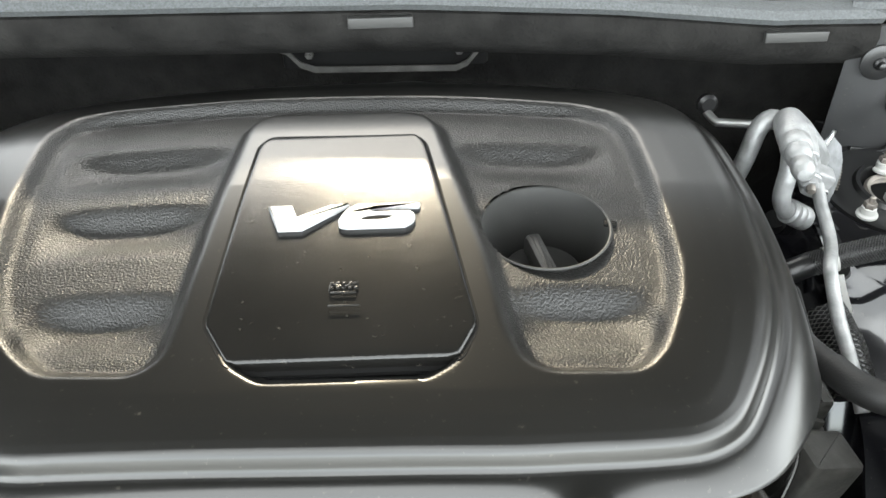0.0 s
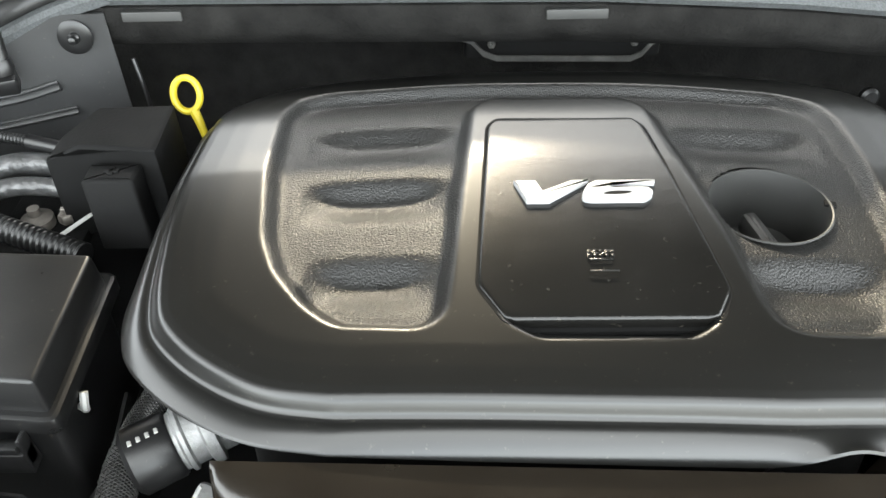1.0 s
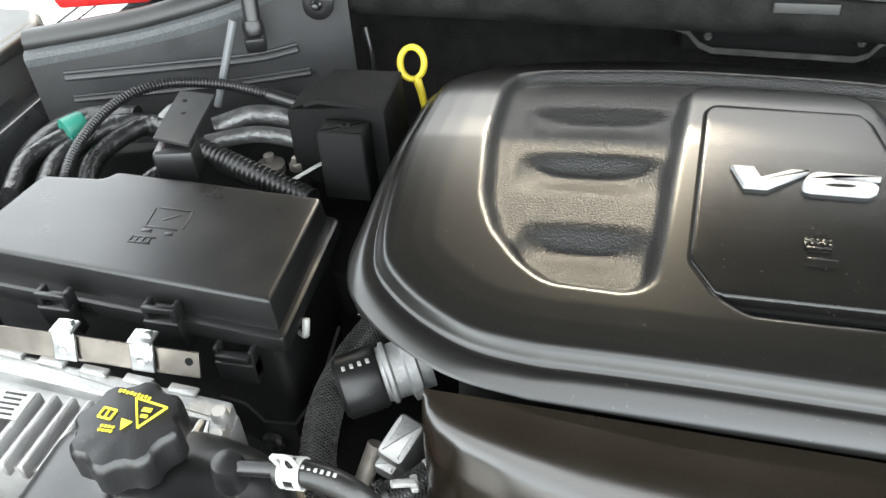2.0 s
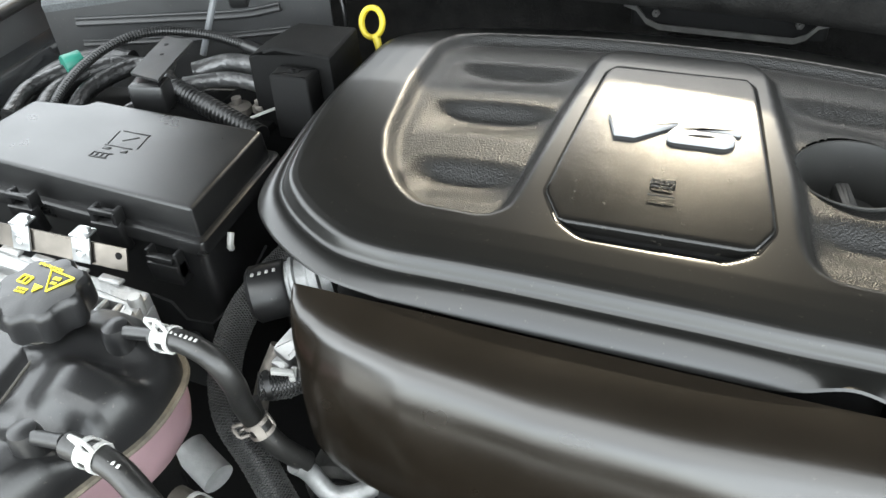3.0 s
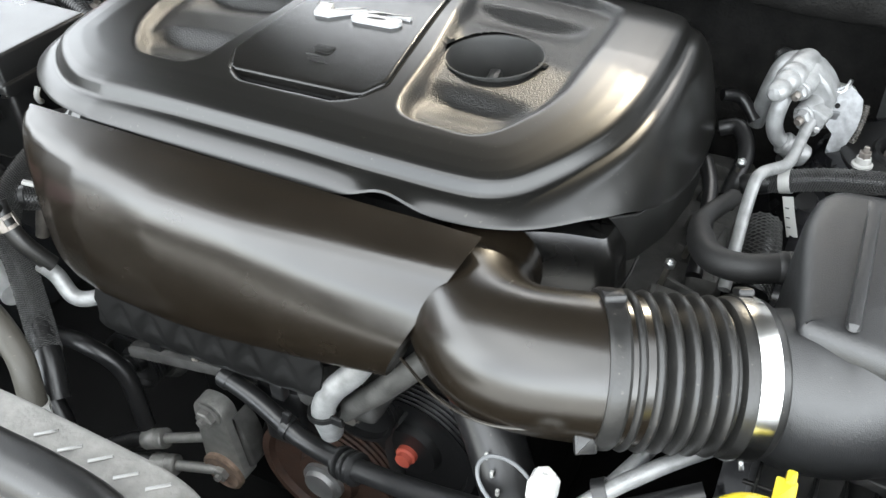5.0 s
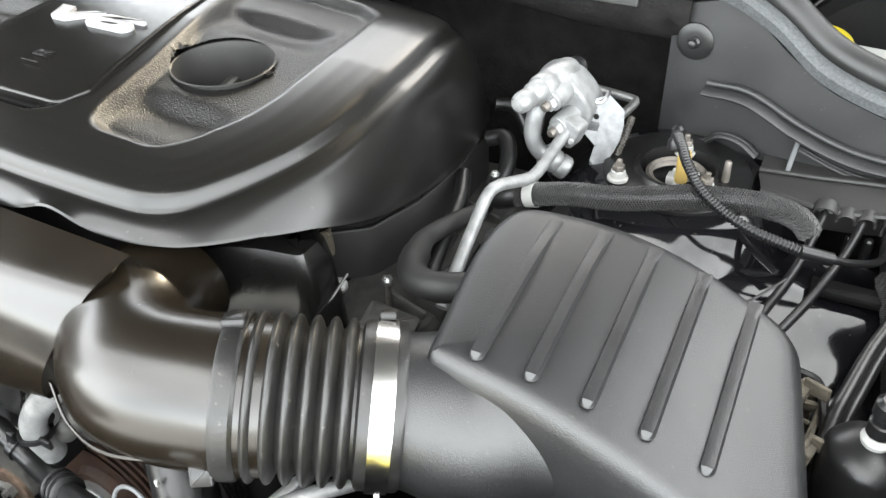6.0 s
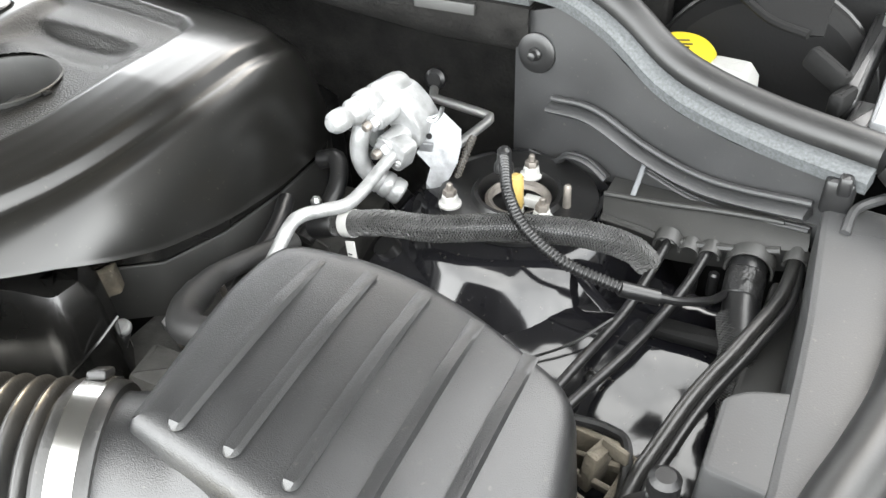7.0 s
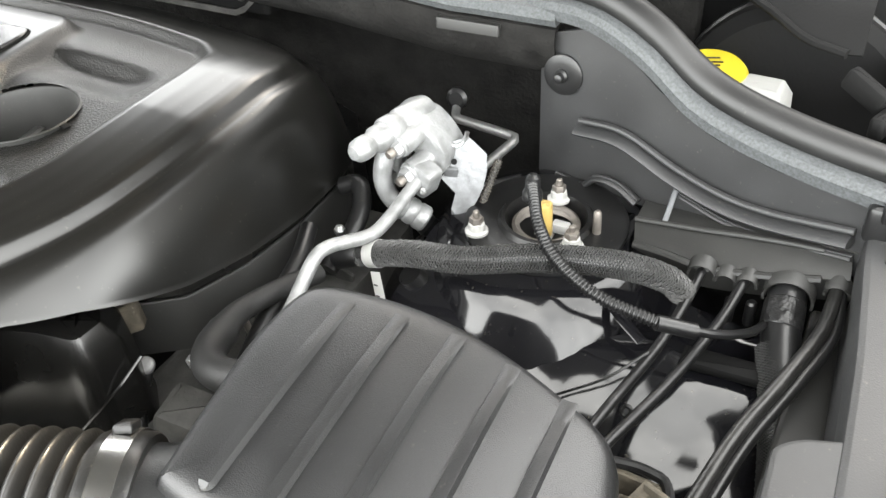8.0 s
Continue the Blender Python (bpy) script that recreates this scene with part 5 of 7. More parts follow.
for pts, r, mat, lb in (
    ([(-0.79, 0.50, 0.985), (-0.81, 0.575, 0.995), (-0.775, 0.640, 1.0), (-0.70, 0.635, 1.0), (-0.66, 0.60, 0.998)], 0.0125, TAPE, "thick taped black cable bundle"),
    ([(-0.75, 0.52, 0.99), (-0.765, 0.58, 1.0), (-0.735, 0.64, 1.005), (-0.69, 0.62, 1.0)], 0.0105, TAPE, "dusty taped black cable bundle"),
    ([(-0.70, 0.52, 0.985), (-0.69, 0.565, 0.992), (-0.65, 0.585, 0.995)], 0.0085, TAPE, "short dull black cable run"),
    ([(-0.72, 0.645, 1.005), (-0.705, 0.655, 1.015), (-0.690, 0.640, 1.01), (-0.69, 0.60, 0.99)], 0.010, FOIL, "crumpled foil wrapped cable run"),
    ([(-0.66, 0.650, 1.0), (-0.62, 0.672, 1.006), (-0.57, 0.672, 1.003), (-0.53, 0.66, 0.995)], 0.0115, FOIL, "crumpled foil wrapped cable run"),
    ([(-0.66, 0.625, 0.995), (-0.61, 0.645, 0.998), (-0.56, 0.645, 0.995), (-0.53, 0.64, 0.99)], 0.0095, FOIL, "grey foil wrapped cable"),
    ([(-0.845, 0.52, 0.97), (-0.86, 0.60, 0.985), (-0.83, 0.66, 0.99), (-0.77, 0.67, 0.99)], 0.016, TAPE, "thick dusty taped cable bundle"),
    ([(-0.82, 0.50, 1.0), (-0.835, 0.56, 1.005), (-0.80, 0.63, 1.008)], 0.0095, TAPE, "black cable beside the fuse box")):
    run_hose("cable_bundle", lb, pts, r, mat, category="cable")
gt = thing("tape_band", "green tape wound round a cable", "tape")
part("wrap", lathe([(0.0145, 0), (0.0150, 0.001), (0.0150, 0.022), (0.0145, 0.023)], (-0.803, 0.622, 1.008), (-0.5, -0.85, 0.0), 20), GREEN, gt)
bt = thing("battery_post", "bolted steel battery post with washers", "terminal")
part("post", merge(lathe([(0.016, 0), (0.016, 0.010), (0.012, 0.012), (0.006, 0.014), (0.006, 0.022)], (-0.582, 0.612, 0.975), (0, 0, 1), 20), hexnut((-0.548, 0.606, 0.985), (0, 0, 1), 0.008, 0.010)), OLDSTEEL, bt)
part("plate", slab(rect(-0.62, 0.57, -0.53, 0.67), 0.965, 0.976, 0.002, 0.006), DARK, bt)
wb = thing("washer_block", "grey plastic block behind the fuse box", "block")
part("block", slab(rect(-0.66, 0.515, -0.60, 0.56), 0.94, 0.985, 0.003, 0.006), GREYMET, wb)
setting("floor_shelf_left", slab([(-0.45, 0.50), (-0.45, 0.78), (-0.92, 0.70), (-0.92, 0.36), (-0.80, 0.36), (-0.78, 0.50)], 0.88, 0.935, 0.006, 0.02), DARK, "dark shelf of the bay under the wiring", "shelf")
gs = thing("gas_strut", "black gas strut with bright rod holding the bonnet", "gas strut")
part("cylinder", tube([(-0.645, 0.763, 1.058), (-0.650, 0.780, 1.117), (-0.664, 0.815, 1.30)], 0.0095, 16, 0.05), BLACK, gs)
part("rod", tube([(-0.662, 0.752, 1.080), (-0.690, 0.720, 0.986)], 0.0045, 10, 0.05), GREYMET, gs, "grey steel rod")
part("end_fitting", merge(rbox((0.024, 0.022, 0.020), 0.004, pose(-0.645, 0.762, 1.050, 10, 0, 20)), lathe([(0.011, -0.008), (0.013, 0), (0.011, 0.008)], (-0.646, 0.765, 1.066), (-0.1, 0.25, 1), 16)), BLACK, gs)
lp2 = thing("panel_bracket", "thin upright steel edge strip beside the firewall", "bracket")
part("strip", tube([(-0.520, 0.80, 1.06), (-0.512, 0.79, 1.02), (-0.51, 0.785, 0.95)], 0.0025, 8), BLACK, lp2)
rl = thing("tail_lens", "red plastic lens beyond the wing edge", "lens")
part("lens", rbox((0.12, 0.05, 0.03), 0.01, pose(-0.86, 0.815, 1.085, 0, 0, 15)), RED, rl)
sn = thing("sensor_lug", "small grey sensor lug under the cover edge", "sensor")
part("body", merge(rbox((0.028, 0.014, 0.014), 0.003, pose(-0.412, 0.452, 0.995, 0, 0, 10)), hexnut((-0.424, 0.452, 1.0), (0, 0, 1), 0.004, 0.008)), GREYMET, sn)
part("plug", rbox((0.02, 0.012, 0.010), 0.002, pose(-0.415, 0.505, 0.99, 0, 0, -10)), GREYMET, sn)
part("wire", tube([(-0.415, 0.450, 0.985), (-0.420, 0.435, 0.975), (-0.408, 0.42, 0.968), (-0.39, 0.415, 0.965)], 0.006, 10), FOIL, sn)

for base, d, n in ((V(-0.372, 0.1915, 1.0497), V(0.0045, -0.0004, 0.0), 6), (V(-0.362, 0.0855, 1.0456), V(0.0045, -0.0010, -0.0004), 6)):
    pr_ = thing("hose_print", "worn white print on a rubber hose", "label")
    for k in range(n):
        part("bar", rbox((0.0022, 0.0030, 0.0008), 0.0002, Matrix.Translation(base + d * k)), WHITE, pr_)
wt = thing("harness_clip", "white plastic clip beside the braided hose", "clip")
part("clip", merge(rbox((0.020, 0.006, 0.005), 0.0015, pose(-0.331, 0.255, 0.964, 0, 20, 30)), rbox((0.006, 0.014, 0.006), 0.0015, pose(-0.324, 0.260, 0.958, 0, 0, 20))), WHITE, wt)


# ---- right side: strut tower, air conditioning lines, panel hoses ----
tw = thing("strut_tower", "glossy black painted suspension strut tower", "strut tower", at=(0.497, 0.695, 0.8))
TC = (0.497, 0.692, 0.955)
part("tower", lathe([(0.215, -0.20), (0.172, -0.11), (0.134, -0.05), (0.110, -0.020), (0.097, -0.006), (0.084, 0.0), (0.050, 0.0015), (0.040, 0.001)], TC, (0, -0.03, 1), 64, False), GLOSS, tw)
part("top_plate", lathe([(0.074, -0.002), (0.074, 0.0035), (0.071, 0.005), (0.044, 0.005), (0.041, 0.009), (0.037, 0.009), (0.035, 0.0), (0.032, -0.014), (0.002, -0.016)], TC, (0, -0.03, 1), 56, False), BLACK, tw, "dusty black top plate")
part("inner_ring", lathe([(0.026, -0.008), (0.030, -0.004), (0.031, 0.0), (0.028, 0.002), (0.024, 0.0)], TC, (0, -0.03, 1), 40, False), OLDSTEEL, tw, "worn inner ring")
part("piston_end", merge(rbox((0.016, 0.010, 0.010), 0.002, pose(0.512, 0.690, 0.956)), hexnut((0.497, 0.690, 0.944), (0, 0, 1), 0.010, 0.010)), WHITE, tw)
for x, y in ((0.4475, 0.650), (0.532, 0.662), (0.496, 0.726)):
    nut = thing("tower_nut", "flanged nut with white plastic collar on the tower", "nut", "nuts on the strut tower")
    part("collar", lathe([(0.0105, 0), (0.0105, 0.0025), (0.0080, 0.004), (0.0072, 0.010), (0.0055, 0.011)], (x, y, 0.9595), (0, 0, 1), 24), WHITE, nut, "white plastic collar")
    part("hex", hexnut((x, y, 0.967), (0, 0, 1), 0.0065, 0.009), OLDSTEEL, nut)
st = thing("tower_stud", "thin threaded stud with washer on the tower", "stud")
part("stud", lathe([(0.011, 0), (0.011, 0.002), (0.004, 0.003), (0.0035, 0.026), (0.002, 0.028)], (0.545, 0.690, 0.955), (0, 0, 1), 14), OLDSTEEL, st)
g = []
for v in np.linspace(0, 1, 34):
    row = []
    for u in np.linspace(0, 1, 40):
        x = 0.40 + 0.40 * u
        y = 0.68 - 0.36 * v
        q_ = max(0.0, 0.62 - y)
        z = 0.918 - 0.35 * q_ - 1.8 * q_ * q_ - 0.12 * (x - 0.60) + 0.006 * math.sin(11 * u + 2) * v + 0.004 * math.sin(23 * v + 5 * u) + 0.0016 * math.sin(37 * u + 3) * math.sin(31 * v)
        row.append((x, y, z))
    g.append(row)
wallsheet("wall_rear_right", [(x, y + 0.02) for x, y in RB] + [(0.95, 0.66)], [(0, 0.40), (1, 0.40)], [(0, 0.97), (1, 0.985)], DARK, "dark inner wall behind the closing panel")
setting("floor_apron_right", sheet(g[::-1], 0.004), GLOSS, "glossy black painted inner wing apron", "inner wing")
ap = thing("apron_brace", "thin black brace across the apron", "brace")
part("strip", tube([(0.568, 0.640, 0.945), (0.59, 0.617, 0.940), (0.615, 0.600, 0.934)], 0.0050, 8, flat=0.4), GLOSS, ap)
part("flange", rbox((0.11, 0.020, 0.010), 0.003, pose(0.700, 0.612, 0.922, 0, 0, 2)), DARK, ap)
for x, y, z in ((0.545, 0.612, 0.912), (0.575, 0.605, 0.905), (0.617, 0.565, 0.890)):
    hl = thing("body_plug", "small round black body plug in the apron", "plug", "body plugs")
    part("plug", lathe([(0.0055, 0), (0.0055, 0.003), (0.004, 0.004), (0.002, 0.002)], (x, y, z), (0.1, -0.75, 0.65), 16), BLACK, hl)
wr = thing("thin_wire", "thin black wire lying over the apron", "wire")
part("wire", tube([(0.565, 0.545, 0.905), (0.60, 0.560, 0.925), (0.625, 0.580, 0.945)], 0.0012, 6), RUBBER, wr)

# moulded ledge with hose clips under the closing panel
lg = thing("panel_ledge", "black moulded ledge with hose clips", "ledge", kind="structure")
TOP = [(0.573, 0.712, 0.968), (0.628, 0.708, 0.975), (0.686, 0.702, 0.985), (0.746, 0.694, 0.993)]
BOT = [(0.580, 0.684, 0.963), (0.611, 0.680, 0.963), (0.640, 0.676, 0.962), (0.690, 0.676, 0.969), (0.748, 0.678, 0.982)]
WL = [(0.572, 0.746, 0.966), (0.62, 0.733, 0.973), (0.68, 0.715, 0.984), (0.752, 0.694, 0.996)]
tp, bt2, wl = spline(TOP, 0.01), spline(BOT, 0.01), spline(WL, 0.01)
n = min(len(tp), len(bt2), len(wl))
ix = lambda c: c[np.linspace(0, len(c) - 1, n).astype(int)]
tp, bt2, wl = ix(tp), ix(bt2), ix(wl)
part("ledge", sheet([bt2 + V(0, 0.012, -0.03), bt2, bt2 * 0.5 + tp * 0.5 + V(0, -0.001, 0.001), tp + V(0, -0.002, -0.003), tp + V(0, 0.004, 0.0), wl], 0.003), WELLM, lg)
part("ridge", tube(tp[::3] + V(0, -0.001, 0.001), 0.0024, 8), WELLM, lg)
part("lip", tube(bt2[::3] + V(0, -0.001, 0.0), 0.0035, 8), WELLM, lg)
part("fin", tube([(0.598, 0.712, 0.972), (0.600, 0.736, 0.994)], 0.0025, 8, flat=0.5), GREYMET, lg)
for x, y, z, r in ((0.641, 0.672, 0.969, 0.0095), (0.660, 0.672, 0.968, 0.0065), (0.677, 0.672, 0.970, 0.0065), (0.709, 0.670, 0.967, 0.0175), (0.742, 0.675, 0.979, 0.008)):
    a = np.linspace(-0.2, math.pi + 0.2, 13)
    part("hose_clip", sheet([[(x + r * math.cos(t_), y - dy, z - 0.006 + dz + r * math.sin(t_)) for t_ in a] for dy, dz in ((0.003, -0.005), (0.001, -0.003), (-0.006, 0.0))], 0.0022), WELLM, lg, "arched hose clip")


def sleeve_hose(name, label, pts, r, cat="hose", strands=16, turn=0.05, w=0.0009):
    th = run_hose(name, label, pts, r, RUBBER, category=cat)
    part("sleeve", braid(pts, r + 0.0004, strands, turn, w), BRAIDM, th, "braided sleeve", kind="stuff")
    return th


hA = sleeve_hose("braided_hose", "thick braided black hose with white tag", [(0.365, 0.583, 0.957), (0.42, 0.580, 0.976), (0.47, 0.580, 0.985), (0.53, 0.602, 0.990), (0.585, 0.622, 0.986), (0.618, 0.640, 0.970), (0.632, 0.652, 0.950)], 0.0102, strands=14, turn=0.034, w=0.0009)
part("coupling", lathe([(0.011, 0), (0.0115, 0.004), (0.0115, 0.024), (0.009, 0.028)], (0.368, 0.583, 0.958), (-1, -0.15, -0.35), 20), RUBBER, hA, "rubber end coupling")
tg = thing("hose_tag", "white paper tag wrapped round a hose", "tag")
part("wrap", lathe([(0.0122, 0), (0.0126, 0), (0.0126, 0.011), (0.0122, 0.011)], (0.378, 0.582, 0.962), (0.95, -0.05, 0.30), 24, False), WHITE, tg)
part("tail", sheet([[(0.384, 0.571, 0.952), (0.394, 0.570, 0.955)], [(0.390, 0.565, 0.935), (0.400, 0.564, 0.938)], [(0.398, 0.557, 0.915), (0.408, 0.556, 0.918)]], 0.0008), WHITE, tg)
for k in range(3):
    part("bar", rbox((0.004, 0.0012, 0.0010), 0.0003, pose(0.391 + 0.003 * k, 0.5655 - 0.003 * k, 0.943 - 0.009 * k, 60, 0, 0)), BLKPRINT, tg)
# sensor lead on the tower
sl = run_hose("sensor_lead", "thin corrugated black lead with moulded boot", [(0.498, 0.654, 1.021), (0.507, 0.637, 1.019), (0.520, 0.614, 1.013), (0.543, 0.592, 1.001), (0.582, 0.576, 0.990), (0.630, 0.579, 0.977)], 0.004, RUBBER, category="wire")
part("corrugation", corrugated([(0.498, 0.654, 1.021), (0.507, 0.637, 1.019), (0.520, 0.614, 1.013), (0.543, 0.592, 1.001), (0.582, 0.576, 0.990), (0.630, 0.579, 0.977)], 0.0052, 0.0014, 0.0034, 12), BLACK, sl)
part("boot", lathe([(0.006, -0.002), (0.0085, 0.0), (0.0085, 0.007), (0.0065, 0.010), (0.006, 0.020), (0.003, 0.023)], (0.499, 0.653, 1.006), (-0.05, 0.15, 1.0), 16), RUBBER, sl)
part("ferrule", tube([(0.628, 0.578, 0.978), (0.655, 0.590, 0.969)], 0.0062, 12), RUBBER, sl)
part("tail", tube([(0.653, 0.589, 0.970), (0.67, 0.60, 0.963), (0.690, 0.622, 0.954), (0.70, 0.650, 0.946)], 0.0036, 10), RUBBER, sl)
yc = thing("yellow_connector", "aged yellow plastic electrical connector", "connector")
part("body", moved(rbox((0.013, 0.012, 0.038), 0.004, Matrix.Identity(4)), pose(0.507, 0.662, 0.982, 8, 0, 10)), PALEYEL, yc)
# lines in the ledge clips
for pts, r, mat in (([(0.642, 0.680, 0.963), (0.636, 0.64, 0.948), (0.627, 0.600, 0.932), (0.611, 0.534, 0.926), (0.60, 0.49, 0.92)], 0.0042, RUBBER),
                    ([(0.676, 0.680, 0.964), (0.666, 0.635, 0.946), (0.645, 0.570, 0.930), (0.622, 0.506, 0.924), (0.61, 0.47, 0.92)], 0.0042, RUBBER)):
    run_hose("vacuum_line", "thin satin black hard line", pts, r, mat, category="hose")
for x, y, z in ((0.668, 0.665, 0.935), (0.684, 0.667, 0.935)):
    pg = thing("clip_peg", "short black peg under the ledge", "peg")
    part("peg", lathe([(0.004, 0), (0.0045, 0.004), (0.0045, 0.022), (0.003, 0.024)], (x, y, z - 0.012), (0, 0, 1), 12), RUBBER, pg)
bh = run_hose("woven_tube", "wide woven black cable tube", [(0.708, 0.685, 0.962), (0.711, 0.645, 0.942), (0.725, 0.59, 0.915), (0.738, 0.54, 0.88), (0.745, 0.50, 0.84)], 0.0150, RUBBER, category="cable tube")
part("sleeve", braid([(0.711, 0.635, 0.934), (0.725, 0.59, 0.915), (0.738, 0.54, 0.88), (0.745, 0.50, 0.84)], 0.0153, 22, 0.05, 0.0005), BRAIDM, bh, "woven sleeve", kind="stuff")
part("tape", lathe([(0.0152, 0), (0.0160, 0.001), (0.0160, 0.024), (0.0152, 0.025)], (0.7085, 0.668, 0.953), (0.06, -1, -0.45), 26, False), TAPE, bh, "dark tape band")
for k, (dx, dz, r) in enumerate(((0, 0.004, 0.0055), (0.008, 0.0, 0.0045), (-0.003, -0.006, 0.0040))):
    run_hose("ground_cable", "thick black cable bending to the front", [(0.742 + dx * 0.3, 0.682, 0.972 + dz * 0.3), (0.738 + dx, 0.635, 0.960 + dz), (0.722 + dx, 0.580, 0.955 + dz), (0.702 + dx, 0.525, 0.945 + dz), (0.690 + dx, 0.475, 0.938 + dz), (0.683 + dx, 0.44, 0.93 + dz), (0.68 + dx, 0.40, 0.90 + dz)], r, AGEDRUB if k == 0 else RUBBER, category="cable")
pl = thing("filler_plug", "black screw plug with white sealing ring", "plug", at=(0.706, 0.405, 0.95))
part("base", lathe([(0.030, -0.06), (0.030, -0.008), (0.026, -0.002), (0.013, 0.006)], (0.707, 0.402, 0.958), (0, 0, 1), 32), RUBBER, pl)
part("white_ring", lathe([(0.0095, 0.006), (0.0105, 0.010), (0.009, 0.013), (0.008, 0.014)], (0.707, 0.402, 0.958), (0, 0, 1), 28), WHITE, pl, "white sealing ring")
part("knob", lathe([(0.009, 0.014), (0.009, 0.024), (0.0075, 0.025), (0.0075, 0.030), (0.0095, 0.032), (0.0095, 0.042), (0.006, 0.045)], (0.707, 0.402, 0.960), (0, 0, 1), 20), RUBBER, pl)
fa = thing("filter_bracket", "dirt caked plastic bracket beside the filter box", "bracket")
part("frame", merge(rbox((0.045, 0.006, 0.05), 0.002, pose(0.648, 0.476, 0.905, 0, 0, -5)), rbox((0.006, 0.07, 0.05), 0.002, pose(0.672, 0.44, 0.90, 0, 0, -8))), DIRTY, fa)
for k in range(3):
    part("cross_rib", rbox((0.050, 0.004, 0.012), 0.001, pose(0.655, 0.466 - 0.018 * k, 0.915, 20, 15 * (k - 1), -10)), DIRTY, fa)
part("top_edge", tube([(0.626, 0.480, 0.932), (0.655, 0.482, 0.932), (0.672, 0.47, 0.930), (0.684, 0.40, 0.925)], 0.004, 8), BLACK, fa)

# inner wing liner, bumper roll, painted wing edge
ln = thing("wing_liner", "matt grey moulded wing liner", "liner", kind="structure")
part("deck", slab([(0.757, 0.484), (0.756, 0.55), (0.750, 0.66), (0.750, 0.702), (0.92, 0.68), (0.92, 0.10), (0.80, 0.10), (0.757, 0.33)], 0.985, 1.020, 0.005, [0.004, 0.02, 0.02, 0.004, 0.01, 0.01, 0.01, 0.03]), GREYP, ln)
part("deck_nose", slab([(0.723, 0.405), (0.723, 0.462), (0.735, 0.474), (0.770, 0.486), (0.770, 0.400)], 0.985, 1.0175, 0.003, [0.008, 0.010, 0.010, 0.005, 0.005]), GREYP, ln)
part("inner_skirt", slab([(0.757, 0.40), (0.757, 0.487), (0.753, 0.70), (0.80, 0.70), (0.80, 0.38)], 0.80, 0.988, 0.003, 0.004), GREYP, ln)
part("nose_skirt", slab([(0.722, 0.402), (0.722, 0.464), (0.735, 0.476), (0.756, 0.484), (0.756, 0.39)], 0.80, 0.987, 0.003, 0.004), GREYP, ln)
part("step", slab([(0.716, 0.402), (0.724, 0.385), (0.752, 0.392), (0.748, 0.412)], 0.960, 0.992, 0.006, 0.006), BLACK, ln)
part("gutter", slab([(0.722, 0.490), (0.758, 0.490), (0.756, 0.700), (0.728, 0.700)], 0.860, 0.930, 0.004, 0.006), WELLM, ln, "dusty gutter beside the liner")
part("corner_post", merge(rbox((0.022, 0.016, 0.030), 0.004, pose(0.757, 0.690, 1.030)), rbox((0.010, 0.012, 0.016), 0.003, pose(0.760, 0.684, 1.043))), BLACK, ln)
part("fold", tube([(0.768, 0.655, 1.020), (0.772, 0.685, 1.024), (0.790, 0.700, 1.030)], 0.004, 8), GREYP, ln)
part("rust_gap", rbox((0.006, 0.05, 0.05), 0.002, pose(0.764, 0.70, 0.985)), DIRTY, ln)
rb = thing("wing_seal", "thick black rubber roll along the wing edge", "seal", kind="structure")
part("roll", tube([(0.757, 0.20, 1.024), (0.772, 0.32, 1.028), (0.787, 0.39, 1.030), (0.803, 0.445, 1.032), (0.815, 0.50, 1.033), (0.824, 0.60, 1.034), (0.822, 0.68, 1.038), (0.790, 0.705, 1.058)], 0.0165, 20, 0.008), BULB, rb)
wl_ = thing("wing_edge_left", "dark grey inner edge of the wing beside the wiring", "wing", kind="structure")
part("edge", slab([(-1.12, -0.10), (-0.955, -0.10), (-0.940, 0.40), (-0.932, 0.76), (-0.96, 0.80), (-1.12, 0.80)], 0.98, 1.078, 0.010, 0.015, 0.006), GREYP, wl_)
part("rubber_roll", tube([(-0.948, 0.0, 1.072), (-0.936, 0.40, 1.072), (-0.930, 0.74, 1.074)], 0.009, 14), BULB, wl_)
we = thing("wing_edge", "silver painted inner edge of the wing", "wing", kind="structure")
part("edge", slab([(0.82, 0.10), (0.83, 0.45), (0.845, 0.70), (0.80, 1.0), (0.96, 1.0), (0.96, 0.10)], 0.98, 1.036, 0.008, 0.02), SILVERP, we)
part("bolt", lathe([(0.016, 0), (0.016, 0.003), (0.010, 0.004), (0.010, 0.010), (0.004, 0.011)], (0.825, 0.405, 1.026), (0, 0, 1), 24), RUBBER, we)

# brake reservoir behind the panel
br = thing("brake_fluid_reservoir", "white plastic fluid reservoir with yellow cap", "reservoir", at=(0.63, 0.87, 0.98))
part("bottle", slab([(0.570, 0.835), (0.668, 0.822), (0.672, 0.885), (0.575, 0.90)], 0.97, 1.040, 0.010, 0.018, 0.006), WHITE, br, "milky white bottle")
part("neck_shoulder", slab([(0.616, 0.835), (0.662, 0.830), (0.664, 0.872), (0.620, 0.876)], 1.034, 1.046, 0.005, 0.01, 0.003), WHITE, br)
yk = part("cap", lathe([(0.034, 0), (0.034, 0.012), (0.031, 0.016), (0.004, 0.017)], (0.592, 0.862, 1.033), (0.05, -0.2, 1), 36), YELLOW, br, "yellow screw cap")
part("print", merge(*[rbox((0.020 - 0.003 * abs(k - 2), 0.0016, 0.001), 0.0003, pose(0.590 + 0.003 * (k % 2), 0.849 + 0.006 * k, 1.0510 + 0.0012 * (k - 2), 11, 0, 20)) for k in range(5)]), BLKPRINT, yk, "black print rows")
bo = thing("brake_booster", "round black brake booster shell", "brake booster")
